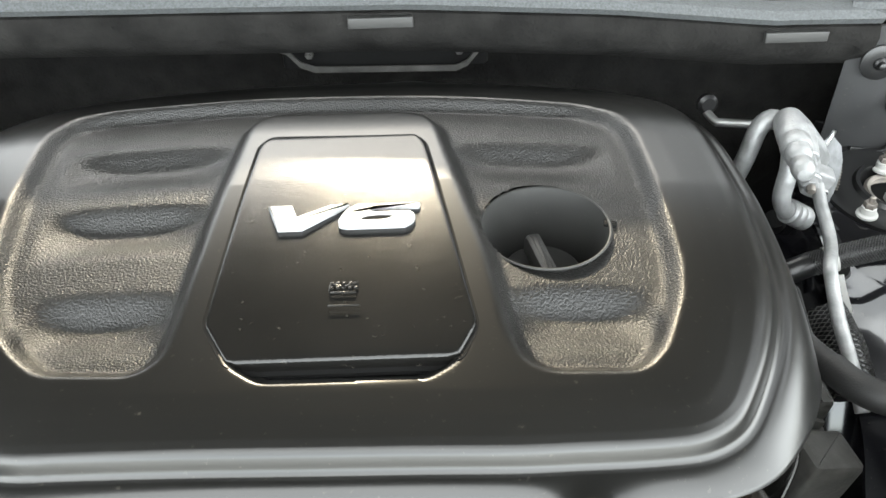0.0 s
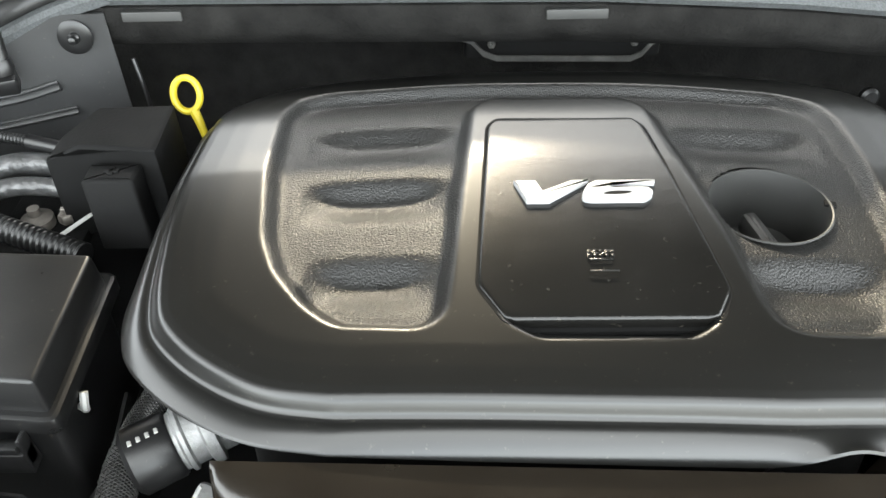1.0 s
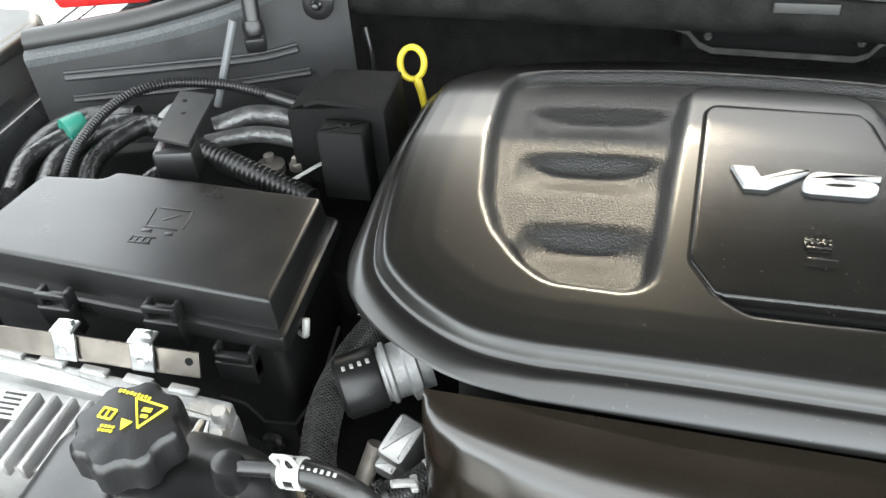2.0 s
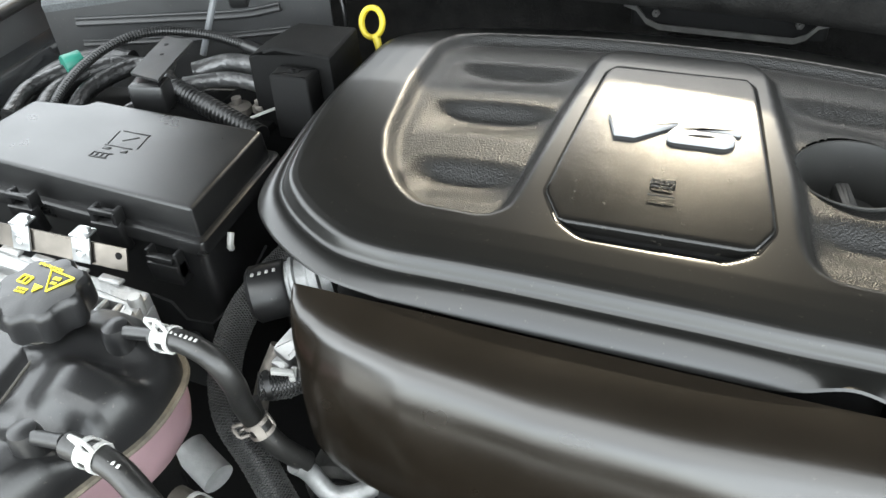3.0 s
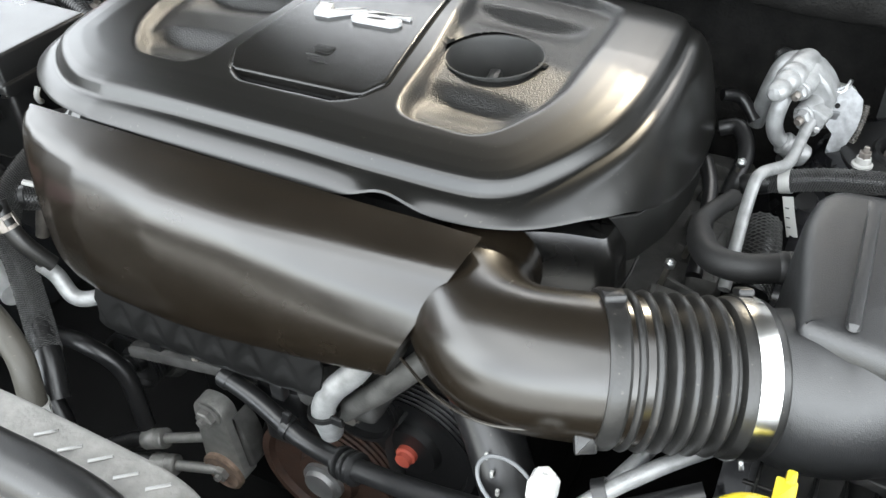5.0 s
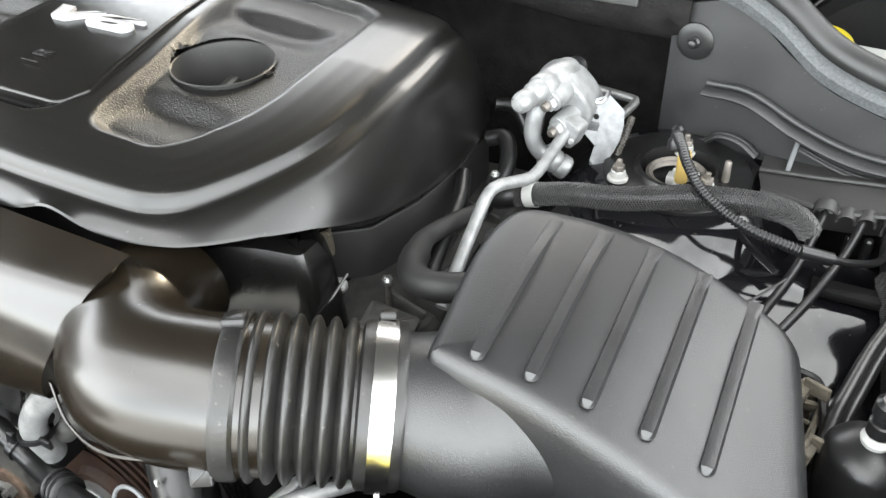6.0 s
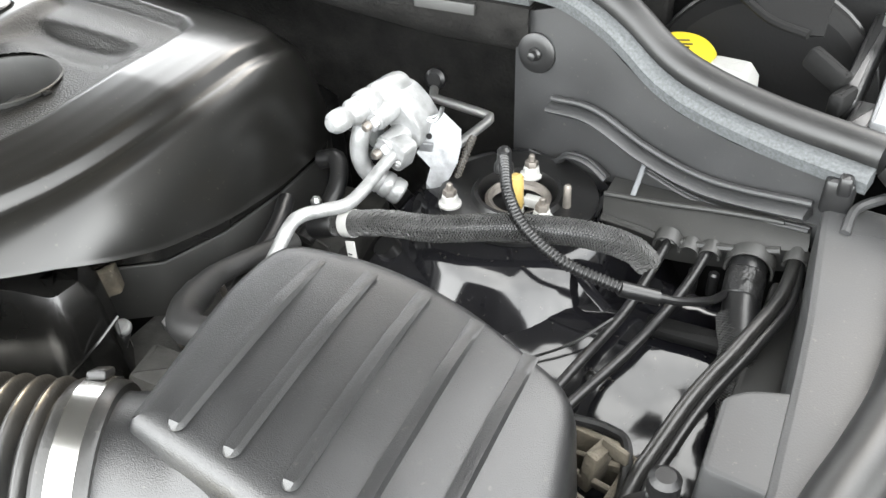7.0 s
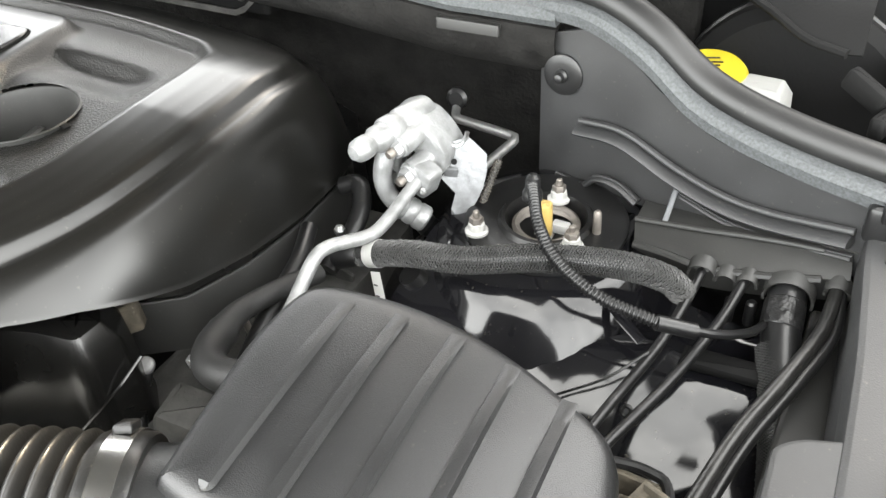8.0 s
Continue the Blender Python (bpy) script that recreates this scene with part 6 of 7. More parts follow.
part("shell", lathe([(0.02, -0.05), (0.09, -0.045), (0.105, -0.03), (0.112, 0.0), (0.112, 0.03), (0.10, 0.04)], (0.66, 0.93, 0.985), (0.1, -1, 0.15), 48), DARK, bo)
part("crimped_rim", lathe([(0.111, -0.004), (0.1145, -0.002), (0.1145, 0.004), (0.111, 0.006)], (0.66, 0.93, 0.985), (0.1, -1, 0.15), 48, False), BLACK, bo, "crimped rim of the shell")
setting("wall_cowl_right", slab(rect(0.46, 0.985, 0.96, 1.02), 0.70, 1.14, 0.004, 0.01), DARK, "dark cowl wall behind the fluid reservoir", "wall")
cw = thing("cowl_end", "grey moulded end of the wiper cowl", "cowl", kind="structure")
gg = []
for v in np.linspace(0, 1, 8):
    gg.append([(0.50 + 0.215 * u, 0.905 - 0.09 * smoothstep(np.array([u]), 0.25, 1.0)[0] + 0.075 * v, 1.115 + 0.03 * math.sin(v * 2.2) - 0.012 * u - 0.006 * math.sin(u * 9)) for u in np.linspace(0, 1, 20)])
part("shell", sheet(gg, 0.003), DARK, cw)
part("front_edge", tube([gg[0][i] for i in range(0, 20, 3)], 0.004, 8), DARK, cw)
part("tab", merge(rbox((0.040, 0.012, 0.020), 0.004, pose(0.725, 0.785, 1.085, 0, 20, -30)), rbox((0.012, 0.030, 0.020), 0.004, pose(0.742, 0.765, 1.070, 0, 0, -20))), DARK, cw)
hg = thing("bonnet_hinge", "black steel bonnet hinge and silver rail", "hinge")
part("arm", merge(rbox((0.016, 0.20, 0.05), 0.004, pose(0.752, 0.87, 1.045, 0, 0, -4)), rbox((0.020, 0.05, 0.02), 0.004, pose(0.760, 0.76, 1.055, 0, 0, -8))), BLACK, hg)
part("rail", rbox((0.014, 0.24, 0.035), 0.003, pose(0.778, 0.86, 1.052, 0, 0, -3)), SILVERP, hg, "silver painted rail")
part("pin", hexnut((0.764, 0.90, 1.085), (0, 0, 1), 0.008, 0.010), STEEL, hg)

# ---- air conditioning valve ----
ac = thing("ac_valve", "bright aluminium air conditioning expansion block", "valve block", at=(0.365, 0.68, 0.93))
body = rounded(ccw([(0.358, 1.030), (0.366, 1.045), (0.383, 1.043), (0.397, 1.030), (0.408, 1.013), (0.405, 0.996), (0.391, 0.986), (0.379, 0.990), (0.376, 1.008), (0.367, 1.020)]), 0.006, 4)
part("block", moved(slab(body, -0.712, -0.674, 0.004, 0, 0.0), pose(0, 0, 0, 90, 0, 0)), ALU, ac, "matt whitish cast block")
PA = V(-0.016, -0.084, 0.001)
part("barrel", lathe([(0.010, -0.012), (0.0140, -0.009), (0.0152, -0.004), (0.0152, 0.026), (0.0138, 0.029), (0.0138, 0.033), (0.0148, 0.035), (0.0148, 0.046), (0.0130, 0.049)], (0.368, 0.700, 1.037), PA, 28), ALU, ac, "stepped upper barrel")
part("port", lathe([(0.0122, 0.047), (0.0122, 0.060), (0.0104, 0.063), (0.0090, 0.065), (0.0090, 0.068), (0.0104, 0.070), (0.0108, 0.078), (0.0098, 0.084), (0.0062, 0.0885), (0.0006, 0.0895)], (0.368, 0.700, 1.037), PA, 28), ALU, ac, "white capped service port")
for (x, y, z), root in (((0.372, 0.655, 1.028), V(0.379, 0.690, 1.034)), ((0.381, 0.654, 1.002), V(0.390, 0.690, 1.008))):
    bd = V(x, y, z) - root
    part("boss", tube([root, V(x, y, z)], 0.0112, 24), ALU, ac, "cast bolt boss")
    nn = part("nut", merge(lathe([(0.0105, -0.002), (0.0105, 0.002), (0.0095, 0.003)], (x, y, z), bd, 24), lathe([(0.0082, 0.002), (0.0082, 0.008), (0.0070, 0.0095), (0.0060, 0.0095)], (x, y, z), bd, 6)), ALU, ac)
    part("stud", lathe([(0.0046, 0.008), (0.0046, 0.014), (0.0034, 0.016), (0.001, 0.016)], (x, y, z), bd, 12), OLDSTEEL, nn)
part("pipe_flange", moved(slab([(-0.012, -0.016), (0.012, -0.016), (0.013, 0.014), (-0.011, 0.014)], -0.009, 0.009, 0.003, 0.007), pose(0.391, 0.660, 0.997, 90, 20, -12)), ALU, ac, "cast pipe flange")
part("flange_screw", lathe([(0.0036, 0), (0.0036, 0.003), (0.0022, 0.0035), (0.0020, 0.002)], (0.396, 0.650, 0.990), (0.1, -1, 0.2), 12), CAST, ac)
part("u_pipe", tube([(0.360, 0.668, 1.030), (0.3575, 0.656, 1.018), (0.3550, 0.650, 1.003), (0.3552, 0.649, 0.987), (0.361, 0.650, 0.973), (0.372, 0.653, 0.963), (0.385, 0.658, 0.954)], 0.0088, 20, 0.003), ALU, ac, "thick bent pipe")
part("collar", lathe([(0.0105, 0), (0.0128, 0.002), (0.0128, 0.008), (0.0114, 0.010), (0.0128, 0.012), (0.0128, 0.018), (0.0114, 0.020), (0.0128, 0.022), (0.0128, 0.030), (0.0110, 0.032)], (0.366, 0.6515, 0.968), (0.75, 0.25, -0.55), 26), ALU, ac, "crimped collar")
part("top_pipe", tube([(0.368, 0.716, 1.030), (0.356, 0.718, 1.033), (0.345, 0.714, 1.025), (0.339, 0.709, 1.006), (0.335, 0.708, 0.985), (0.330, 0.714, 0.95)], 0.0095, 18), ALU, ac, "thick bent pipe")
br2 = thing("ac_bracket", "pressed galvanised steel bracket behind the valve", "bracket")
part("sheet", sheet([[(0.400, 0.692, 1.017), (0.415, 0.704, 1.021), (0.431, 0.708, 1.004)], [(0.403, 0.690, 1.000), (0.417, 0.696, 0.998), (0.434, 0.702, 0.990)], [(0.398, 0.680, 0.986), (0.418, 0.689, 0.982), (0.433, 0.696, 0.976)], [(0.411, 0.682, 0.972), (0.419, 0.684, 0.968), (0.429, 0.690, 0.964)], [(0.410, 0.676, 0.958), (0.416, 0.674, 0.952), (0.422, 0.680, 0.950)], [(0.411, 0.674, 0.93), (0.416, 0.672, 0.928), (0.420, 0.676, 0.926)]], 0.0016), GALV, br2)
part("hook", tube([(0.404, 0.692, 1.016), (0.409, 0.696, 1.014), (0.414, 0.700, 1.020), (0.416, 0.701, 1.027)], 0.0022, 8), STEEL, br2)
part("tab", rbox((0.013, 0.004, 0.010), 0.0015, pose(0.407, 0.683, 0.993, 10, 8, 25)), GALV, br2)
for x, y, z in ((0.409, 0.686, 1.003), (0.428, 0.6985, 0.985)):
    part("hole", lathe([(0.0028, 0), (0.0028, 0.0015)], (x, y, z), (0.45, -0.85, 0.3), 12), DARK, br2)
BL = [(0.437, 0.722, 0.990), (0.4365, 0.708, 0.980), (0.434, 0.698, 0.966), (0.43, 0.69, 0.945)]
sb = run_hose("braided_line", "thin line in woven steel braid behind the bracket", BL, 0.0030, SOOTY, category="hose")
part("sleeve", braid(BL, 0.0032, 8, 0.012, 0.0006), OLDSTEEL, sb, "woven steel braid", kind="stuff")
run_hose("ac_pipe", "thin bright aluminium refrigerant pipe", [(0.389, 0.652, 0.997), (0.386, 0.630, 0.990), (0.384, 0.606, 0.984), (0.380, 0.585, 0.981), (0.370, 0.562, 0.986), (0.363, 0.548, 0.989), (0.3585, 0.532, 0.987), (0.358, 0.500, 0.968), (0.360, 0.460, 0.948), (0.361, 0.43, 0.930)], 0.0060, ALU, category="pipe")
run_hose("firewall_pipe", "thin bent grey metal pipe on the firewall", [(0.332, 0.845, 0.973), (0.342, 0.821, 0.967), (0.350, 0.817, 0.967), (0.412, 0.803, 0.969), (0.420, 0.798, 0.968), (0.418, 0.787, 0.966), (0.407, 0.750, 0.960), (0.40, 0.73, 0.955)], 0.0050, CAST, category="pipe")
fk = thing("firewall_plug", "round rubber firewall plug", "plug")
part("disc", lathe([(0.010, 0), (0.012, 0.003), (0.012, 0.009), (0.008, 0.012)], (0.335, 0.845, 0.978), (0.1, -1, 0.2), 20), RUBBER, fk)
for pts, r, lb in (([(0.372, 0.680, 0.935), (0.385, 0.69, 0.90), (0.39, 0.68, 0.86)], 0.011, "black refrigerant hose below the valve"),
                   ([(0.405, 0.60, 0.935), (0.415, 0.61, 0.91), (0.41, 0.63, 0.87), (0.39, 0.64, 0.84)], 0.012, "black ribbed hose behind the filter box"),
                   ([(0.30, 0.60, 0.955), (0.315, 0.56, 0.95), (0.325, 0.50, 0.94), (0.33, 0.45, 0.92)], 0.008, "dull black heater hose"),
                   ([(0.30, 0.66, 0.965), (0.32, 0.66, 0.97), (0.335, 0.63, 0.955), (0.33, 0.58, 0.93)], 0.009, "dull black heater hose beside the cover"),
                   ([(0.29, 0.70, 0.985), (0.31, 0.71, 0.98), (0.33, 0.70, 0.96)], 0.007, "short black wiring lead")):
    run_hose("engine_hose", lb, pts, r, RUBBER)
pv = run_hose("breather_hose", "black moulded breather hose into the filter box", [(0.428, 0.420, 0.985), (0.404, 0.410, 0.985), (0.377, 0.397, 0.985), (0.353, 0.404, 0.980), (0.338, 0.422, 0.975), (0.330, 0.445, 0.970)], 0.0128, BELT)
part("upper_run", tube([(0.331, 0.440, 0.971), (0.324, 0.468, 0.966), (0.324, 0.490, 0.961), (0.332, 0.524, 0.955), (0.340, 0.555, 0.948)], lambda q, l: 0.0122 - 0.003 * min(1.0, q / 0.04), 18), BELT, pv, "narrower upper run")
part("collar", lathe([(0.0132, 0), (0.0142, 0.002), (0.0142, 0.006), (0.0134, 0.008), (0.0142, 0.011), (0.0142, 0.015), (0.0132, 0.017)], (0.416, 0.415, 0.985), (-1, -0.4, 0), 24), BELT, pv, "ringed end collar")
bm_ = run_hose("mesh_hose", "black mesh sleeved hose below the refrigerant pipe", [(0.372, 0.545, 0.93), (0.378, 0.51, 0.92), (0.380, 0.47, 0.90)], 0.019, RUBBER)
part("sleeve", braid([(0.372, 0.545, 0.93), (0.378, 0.51, 0.92), (0.380, 0.47, 0.90)], 0.0196, 14, 0.06, 0.0010), BRAIDM, bm_, "open mesh sleeve", kind="stuff")
# manifold parts under the cover
mf = thing("intake_manifold", "black moulded intake manifold under the cover edge", "manifold")
part("plenum", slab([(0.150, 0.318), (0.192, 0.330), (0.225, 0.345), (0.268, 0.352), (0.281, 0.364), (0.283, 0.40), (0.25, 0.43), (0.16, 0.43)], 0.90, 1.006, 0.026, [0.01, 0.012, 0.03, 0.02, 0.016, 0.01, 0.01, 0.01], 0.010, n=6), SATIN, mf, "rounded plenum box")
part("runner_body", slab([(-0.30, 0.300), (0.13, 0.296), (0.15, 0.42), (-0.31, 0.42)], 0.93, 1.032, 0.012, 0.02, 0.004), DARK, mf, "dark runner body under the cover")
part("plenum_seam", tube([(0.262, 0.346, 0.925), (0.281, 0.372, 0.950), (0.286, 0.400, 0.965)], 0.0014, 6), SATIN, mf)
FL = [(0.222, 0.444), (0.264, 0.474), (0.283, 0.53), (0.291, 0.60), (0.288, 0.69), (0.262, 0.735), (0.20, 0.74), (0.19, 0.43)]
part("flank", slab(FL, 0.900, 0.957, 0.004, 0.010), WELLM, mf, "long side moulding")
part("flank_top", slab([(x_ - 0.002, y_ + 0.001) for x_, y_ in FL], 0.957, 0.999, 0.006, 0.010, 0.010), SATIN, mf, "sloping upper moulding")
part("flank_seam", tube([(*q, 0.9575) for q in ((0.226, 0.445), (0.2645, 0.4735), (0.2840, 0.53), (0.2920, 0.60), (0.289, 0.69))], 0.0010, 6, smooth=False), GREYP, mf, "thin light moulding line")
part("dusty_corner", slab([(0.212, 0.424), (0.226, 0.410), (0.246, 0.438), (0.238, 0.450)], 0.945, 0.970, 0.002, 0.003, 0.002), DIRTY, mf, "dusty corner web")
for x, y, z in ((0.322, 0.475, 0.955), (0.310, 0.425, 0.945), (0.335, 0.60, 0.96), (0.34, 0.72, 0.985)):
    bb = thing("flange_bolt", "small zinc flange bolt", "bolt", "manifold bolts")
    part("head", hexnut((x, y, z), (0.2, -0.3, 0.9), 0.0055, 0.006), STEEL, bb)
    part("shank", lathe([(0.003, -0.05), (0.003, 0.0)], (x, y, z), (0.2, -0.3, 0.9), 10), OLDSTEEL, bb)
cp = thing("coil_cap", "small off-white round cap with black boot", "cap")
part("disc", lathe([(0.006, 0), (0.0075, 0.001), (0.0075, 0.005), (0.006, 0.0065)], (0.264, 0.416, 0.930), (0.25, -0.5, 0.85), 24), CAST, cp, "off-white round cap")
part("boot", tube([(0.263, 0.415, 0.926), (0.272, 0.395, 0.915), (0.28, 0.38, 0.90)], 0.006, 12), RUBBER, cp)
eb = thing("cylinder_head", "dull grey cast cylinder head edge", "cylinder head")
part("casting", slab([(0.24, 0.40), (0.345, 0.42), (0.345, 0.72), (0.24, 0.72)], 0.80, 0.90, 0.01, 0.02), SOOTY, eb)
part("lug", rbox((0.05, 0.04, 0.05), 0.006, pose(0.318, 0.40, 0.90, 0, 15, 10)), SOOTY, eb)
part("rail", rbox((0.03, 0.10, 0.03), 0.006, pose(0.332, 0.50, 0.905, 0, 10, 5)), SOOTY, eb)
for k in range(5):
    part("stiffener", rbox((0.040, 0.005, 0.020), 0.002, pose(0.318, 0.44 + 0.055 * k, 0.905, 0, 20, 0)), SOOTY, eb)


# ---- front of the engine, below the resonator ----
rs = thing("manifold_skirt", "black moulded skirt with scalloped edge", "manifold")
grid = []
for v in np.linspace(0, 1, 26):
    row = []
    for x in np.linspace(-0.235, 0.055, 130):
        cup = 0.5 + 0.5 * math.cos(2 * math.pi * (x + 0.073) / 0.0425)
        dent = 0.0050 * cup ** 0.7 * math.exp(-((v - 0.30 - 0.16 * (1 - cup)) / 0.15) ** 4)
        row.append((x, 0.232 - 0.020 * math.sin(math.pi * min(1.0, 0.12 + 0.88 * v)) ** 0.7 + dent, 0.894 - 0.068 * v - 0.004 * (1 - cup) * v + 0.08 * (x + 0.073)))
    grid.append(row)
# near-black colour stands for the shade the front end casts on the cups
part("skirt", sheet(grid, 0.002), DARK, rs, "row of scalloped cups")
part("lower_rail", tube([(-0.235, 0.232, 0.813), (-0.10, 0.230, 0.824), (0.055, 0.230, 0.838)], 0.006, 10), BLACK, rs)
for x in (-0.185, -0.02):
    part("ear", rbox((0.016, 0.012, 0.024), 0.003, pose(x, 0.234, 0.812)), BLACK, rs)
ti = thing("timing_cover", "dark cast timing cover of the engine", "timing cover")
part("casting", slab(rect(-0.28, 0.345, 0.20, 0.40), 0.42, 0.87, 0.01, 0.03), DARK, ti)
part("boss_block", rbox((0.12, 0.05, 0.06), 0.012, pose(-0.17, 0.285, 0.79, 0, 6, 0)), SOOTY, ti)
part("outlet_block", rbox((0.10, 0.06, 0.05), 0.012, pose(0.03, 0.28, 0.80, 0, -8, 0)), SOOTY, ti)
part("web", rbox((0.25, 0.02, 0.018), 0.006, pose(-0.15, 0.262, 0.765, 0, -12, 0)), SOOTY, ti)
for k in range(5):
    part("stiffener", rbox((0.006, 0.016, 0.10), 0.002, pose(-0.24 + 0.05 * k, 0.342, 0.72, 0, 8 * (k - 2), 0)), SOOTY, ti)


def pulley(name, label, at, r, w, mat, hub, grooves=5, hr=0.30):
    th = thing(name, label, "pulley")
    prof = [(r * 0.30, -w / 2), (r * 0.86, -w / 2 + 0.004), (r * 0.90, -w / 2), (r, -w / 2)]
    for k in range(grooves):
        h = -w / 2 + w * (k + 0.5) / grooves
        prof += [(r, h - w * 0.3 / grooves), (r - 0.003, h)]
    prof += [(r, w / 2), (r * 0.90, w / 2), (r * 0.86, w / 2 - 0.008), (r * 0.45, w / 2 - 0.010), (r * 0.40, w / 2), (r * 0.1, w / 2)]
    part("wheel", lathe(prof, at, (0, -1, 0.0), 48), mat, th)
    part("hub", lathe([(r * hr, w / 2 - 0.012), (r * hr, w / 2 + 0.006), (r * hr * 0.8, w / 2 + 0.008), (r * hr * 0.73, w / 2 + 0.014), (r * hr * 0.33, w / 2 + 0.015)], at, (0, -1, 0), 6 if hub is OLDSTEEL else 20), hub, th)
    return th


pulley("idler_pulley", "black pressed pulley with red paint dot", (0.077, 0.326, 0.676), 0.084, 0.030, BLACK, REDRUST, hr=0.15)
pulley("crank_pulley", "large rusty crank pulley with grey bolt", (-0.034, 0.306, 0.590), 0.094, 0.034, OLDPULLEY, CAST)
pulley("belt_pulley", "grooved black pulley carrying the belt", (0.022, 0.315, 0.735), 0.048, 0.036, BLACK, OLDSTEEL, 6)
pulley("alternator_pulley", "dark grooved pulley below the skirt", (-0.350, 0.320, 0.642), 0.045, 0.035, BLACK, BLACK, 6)
bl = thing("drive_belt", "ribbed black rubber drive belt", "belt")
part("belt", tube([(0.075, 0.312, 0.735), (0.055, 0.312, 0.690), (0.062, 0.310, 0.600), (0.02, 0.308, 0.515), (-0.06, 0.308, 0.500), (-0.128, 0.308, 0.570), (-0.115, 0.308, 0.655), (-0.04, 0.310, 0.755), (0.02, 0.312, 0.788), (0.062, 0.312, 0.765)], 0.013, 8, 0.01, flat=0.2), BELT, bl)
te = thing("belt_tensioner", "grey cast belt tensioner arm with two bolts", "tensioner")
part("arm", moved(slab([(-0.036, -0.062), (0.034, -0.062), (0.024, 0.080), (-0.024, 0.080)], 0.0, 0.024, 0.004, 0.022, n=6), pose(-0.1955, 0.302, 0.578, 90, -1.5, 0)), ALLOY, te)
part("side_web", moved(slab([(0.024, -0.050), (0.046, -0.030), (0.040, 0.030), (0.026, 0.060)], -0.018, 0.012, 0.004, 0.012, n=4), pose(-0.1955, 0.302, 0.578, 90, -1.5, 0)), SOOTY, te)
part("top_washer", lathe([(0.0185, 0), (0.0185, 0.004), (0.016, 0.005), (0.010, 0.005)], (-0.194, 0.279, 0.641), (0, -1, 0), 24), ALLOY, te)
part("top_bolt", hexnut((-0.194, 0.275, 0.641), (0, -1, 0), 0.0135, 0.010), ALLOY, te)
part("lower_disc", lathe([(0.032, 0), (0.032, 0.006), (0.027, 0.008), (0.024, 0.006), (0.010, 0.006)], (-0.197, 0.279, 0.529), (0, -1, 0), 28), OLDRUST, te, "rust stained disc")
part("lower_bolt", hexnut((-0.197, 0.274, 0.529), (0, -1, 0), 0.0115, 0.009), ALLOY, te)
for end, start in ((V(-0.307, 0.271, 0.542), V(-0.205, 0.290, 0.580)), (V(-0.284, 0.256, 0.517), V(-0.200, 0.275, 0.530))):
    dir_ = (end - start) / np.linalg.norm(end - start)
    ln2 = run_hose("power_steering_line", "steel line crimped to a black hose", [start, start * 0.5 + end * 0.5, end], 0.0072, ALLOY, category="pipe")
    part("crimp", lathe([(0.0125, 0), (0.0145, 0.002), (0.0145, 0.014), (0.0125, 0.016), (0.0145, 0.020), (0.0145, 0.036), (0.0130, 0.039)], end - dir_ * 0.018, dir_, 20), ALLOY, ln2, "crimped sleeve")
    part("rubber", tube([end + dir_ * 0.018, end + dir_ * 0.06 + V(0, 0, -0.003), end + dir_ * 0.20 + V(0, -0.02, -0.03)], 0.0120, 14), RUBBER, ln2)
hz = run_hose("heater_hose", "black rubber hose crossing the pulleys", [(-0.094, 0.235, 0.795), (-0.052, 0.228, 0.790), (-0.015, 0.222, 0.777), (0.023, 0.215, 0.770), (0.081, 0.200, 0.786), (0.144, 0.185, 0.812), (0.212, 0.165, 0.852), (0.268, 0.150, 0.888), (0.33, 0.165, 0.905), (0.40, 0.20, 0.93)], 0.0105, RUBBER)
for k in (0.0, 0.012, 0.021):
    part("joint", lathe([(0.011, 0), (0.0165, 0.002), (0.0165, 0.006), (0.011, 0.008)], V(0.070, 0.2025, 0.782) + V(0.92, -0.23, 0.32) * k, (0.92, -0.23, 0.32), 22), RUBBER, hz, "moulded joint ring")
part("clip", merge(lathe([(0.0108, 0), (0.013, 0), (0.013, 0.008), (0.0108, 0.008)], (-0.010, 0.221, 0.7755), (0.95, -0.1, -0.25), 20, False), rbox((0.008, 0.006, 0.022), 0.001, pose(-0.004, 0.218, 0.792, 0, 20, 0))), BLACK, hz)
part("tip", lathe([(0.0100, 0), (0.0120, 0.002), (0.0120, 0.012), (0.0108, 0.014)], (-0.099, 0.2355, 0.796), (0.95, -0.15, -0.12), 16), BLACK, hz)
lb2 = thing("data_plate", "white printed label on the accessory housing", "label")
part("housing", slab(rect(-0.070, 0.2475, -0.010, 0.31), 0.70, 0.79, 0.006, 0.01), BLACK, lb2, "black accessory housing")
part("sheet", rbox((0.034, 0.001, 0.030), 0.0004, pose(-0.039, 0.246, 0.738, 0, 10, 0)), WHITE, lb2)
for k in range(3):
    part("bar", rbox((0.022, 0.001, 0.002), 0.0003, pose(-0.039, 0.2452, 0.746 - 0.008 * k, 0, 10, 0)), BLKPRINT, lb2)
run_hose("water_outlet", "bright bent aluminium water pipe", [(0.105, 0.234, 0.930), (0.090, 0.226, 0.897), (0.066, 0.219, 0.868), (0.053, 0.216, 0.845), (0.048, 0.217, 0.825), (0.047, 0.225, 0.79)], 0.0120, ALU, category="pipe")
run_hose("water_outlet", "dull grey branch pipe under the resonator", [(0.155, 0.245, 0.925), (0.132, 0.235, 0.899), (0.100, 0.235, 0.861), (0.054, 0.240, 0.809)], 0.0115, SOOTY, category="pipe")
oc = thing("outlet_clip", "black spring clip round the water pipe", "hose clamp")
part("ring", lathe([(0.0135, 0), (0.016, 0), (0.016, 0.005), (0.0135, 0.005)], (0.049, 0.2165, 0.832), (0, -0.1, -1), 24, False), BLACK, oc)
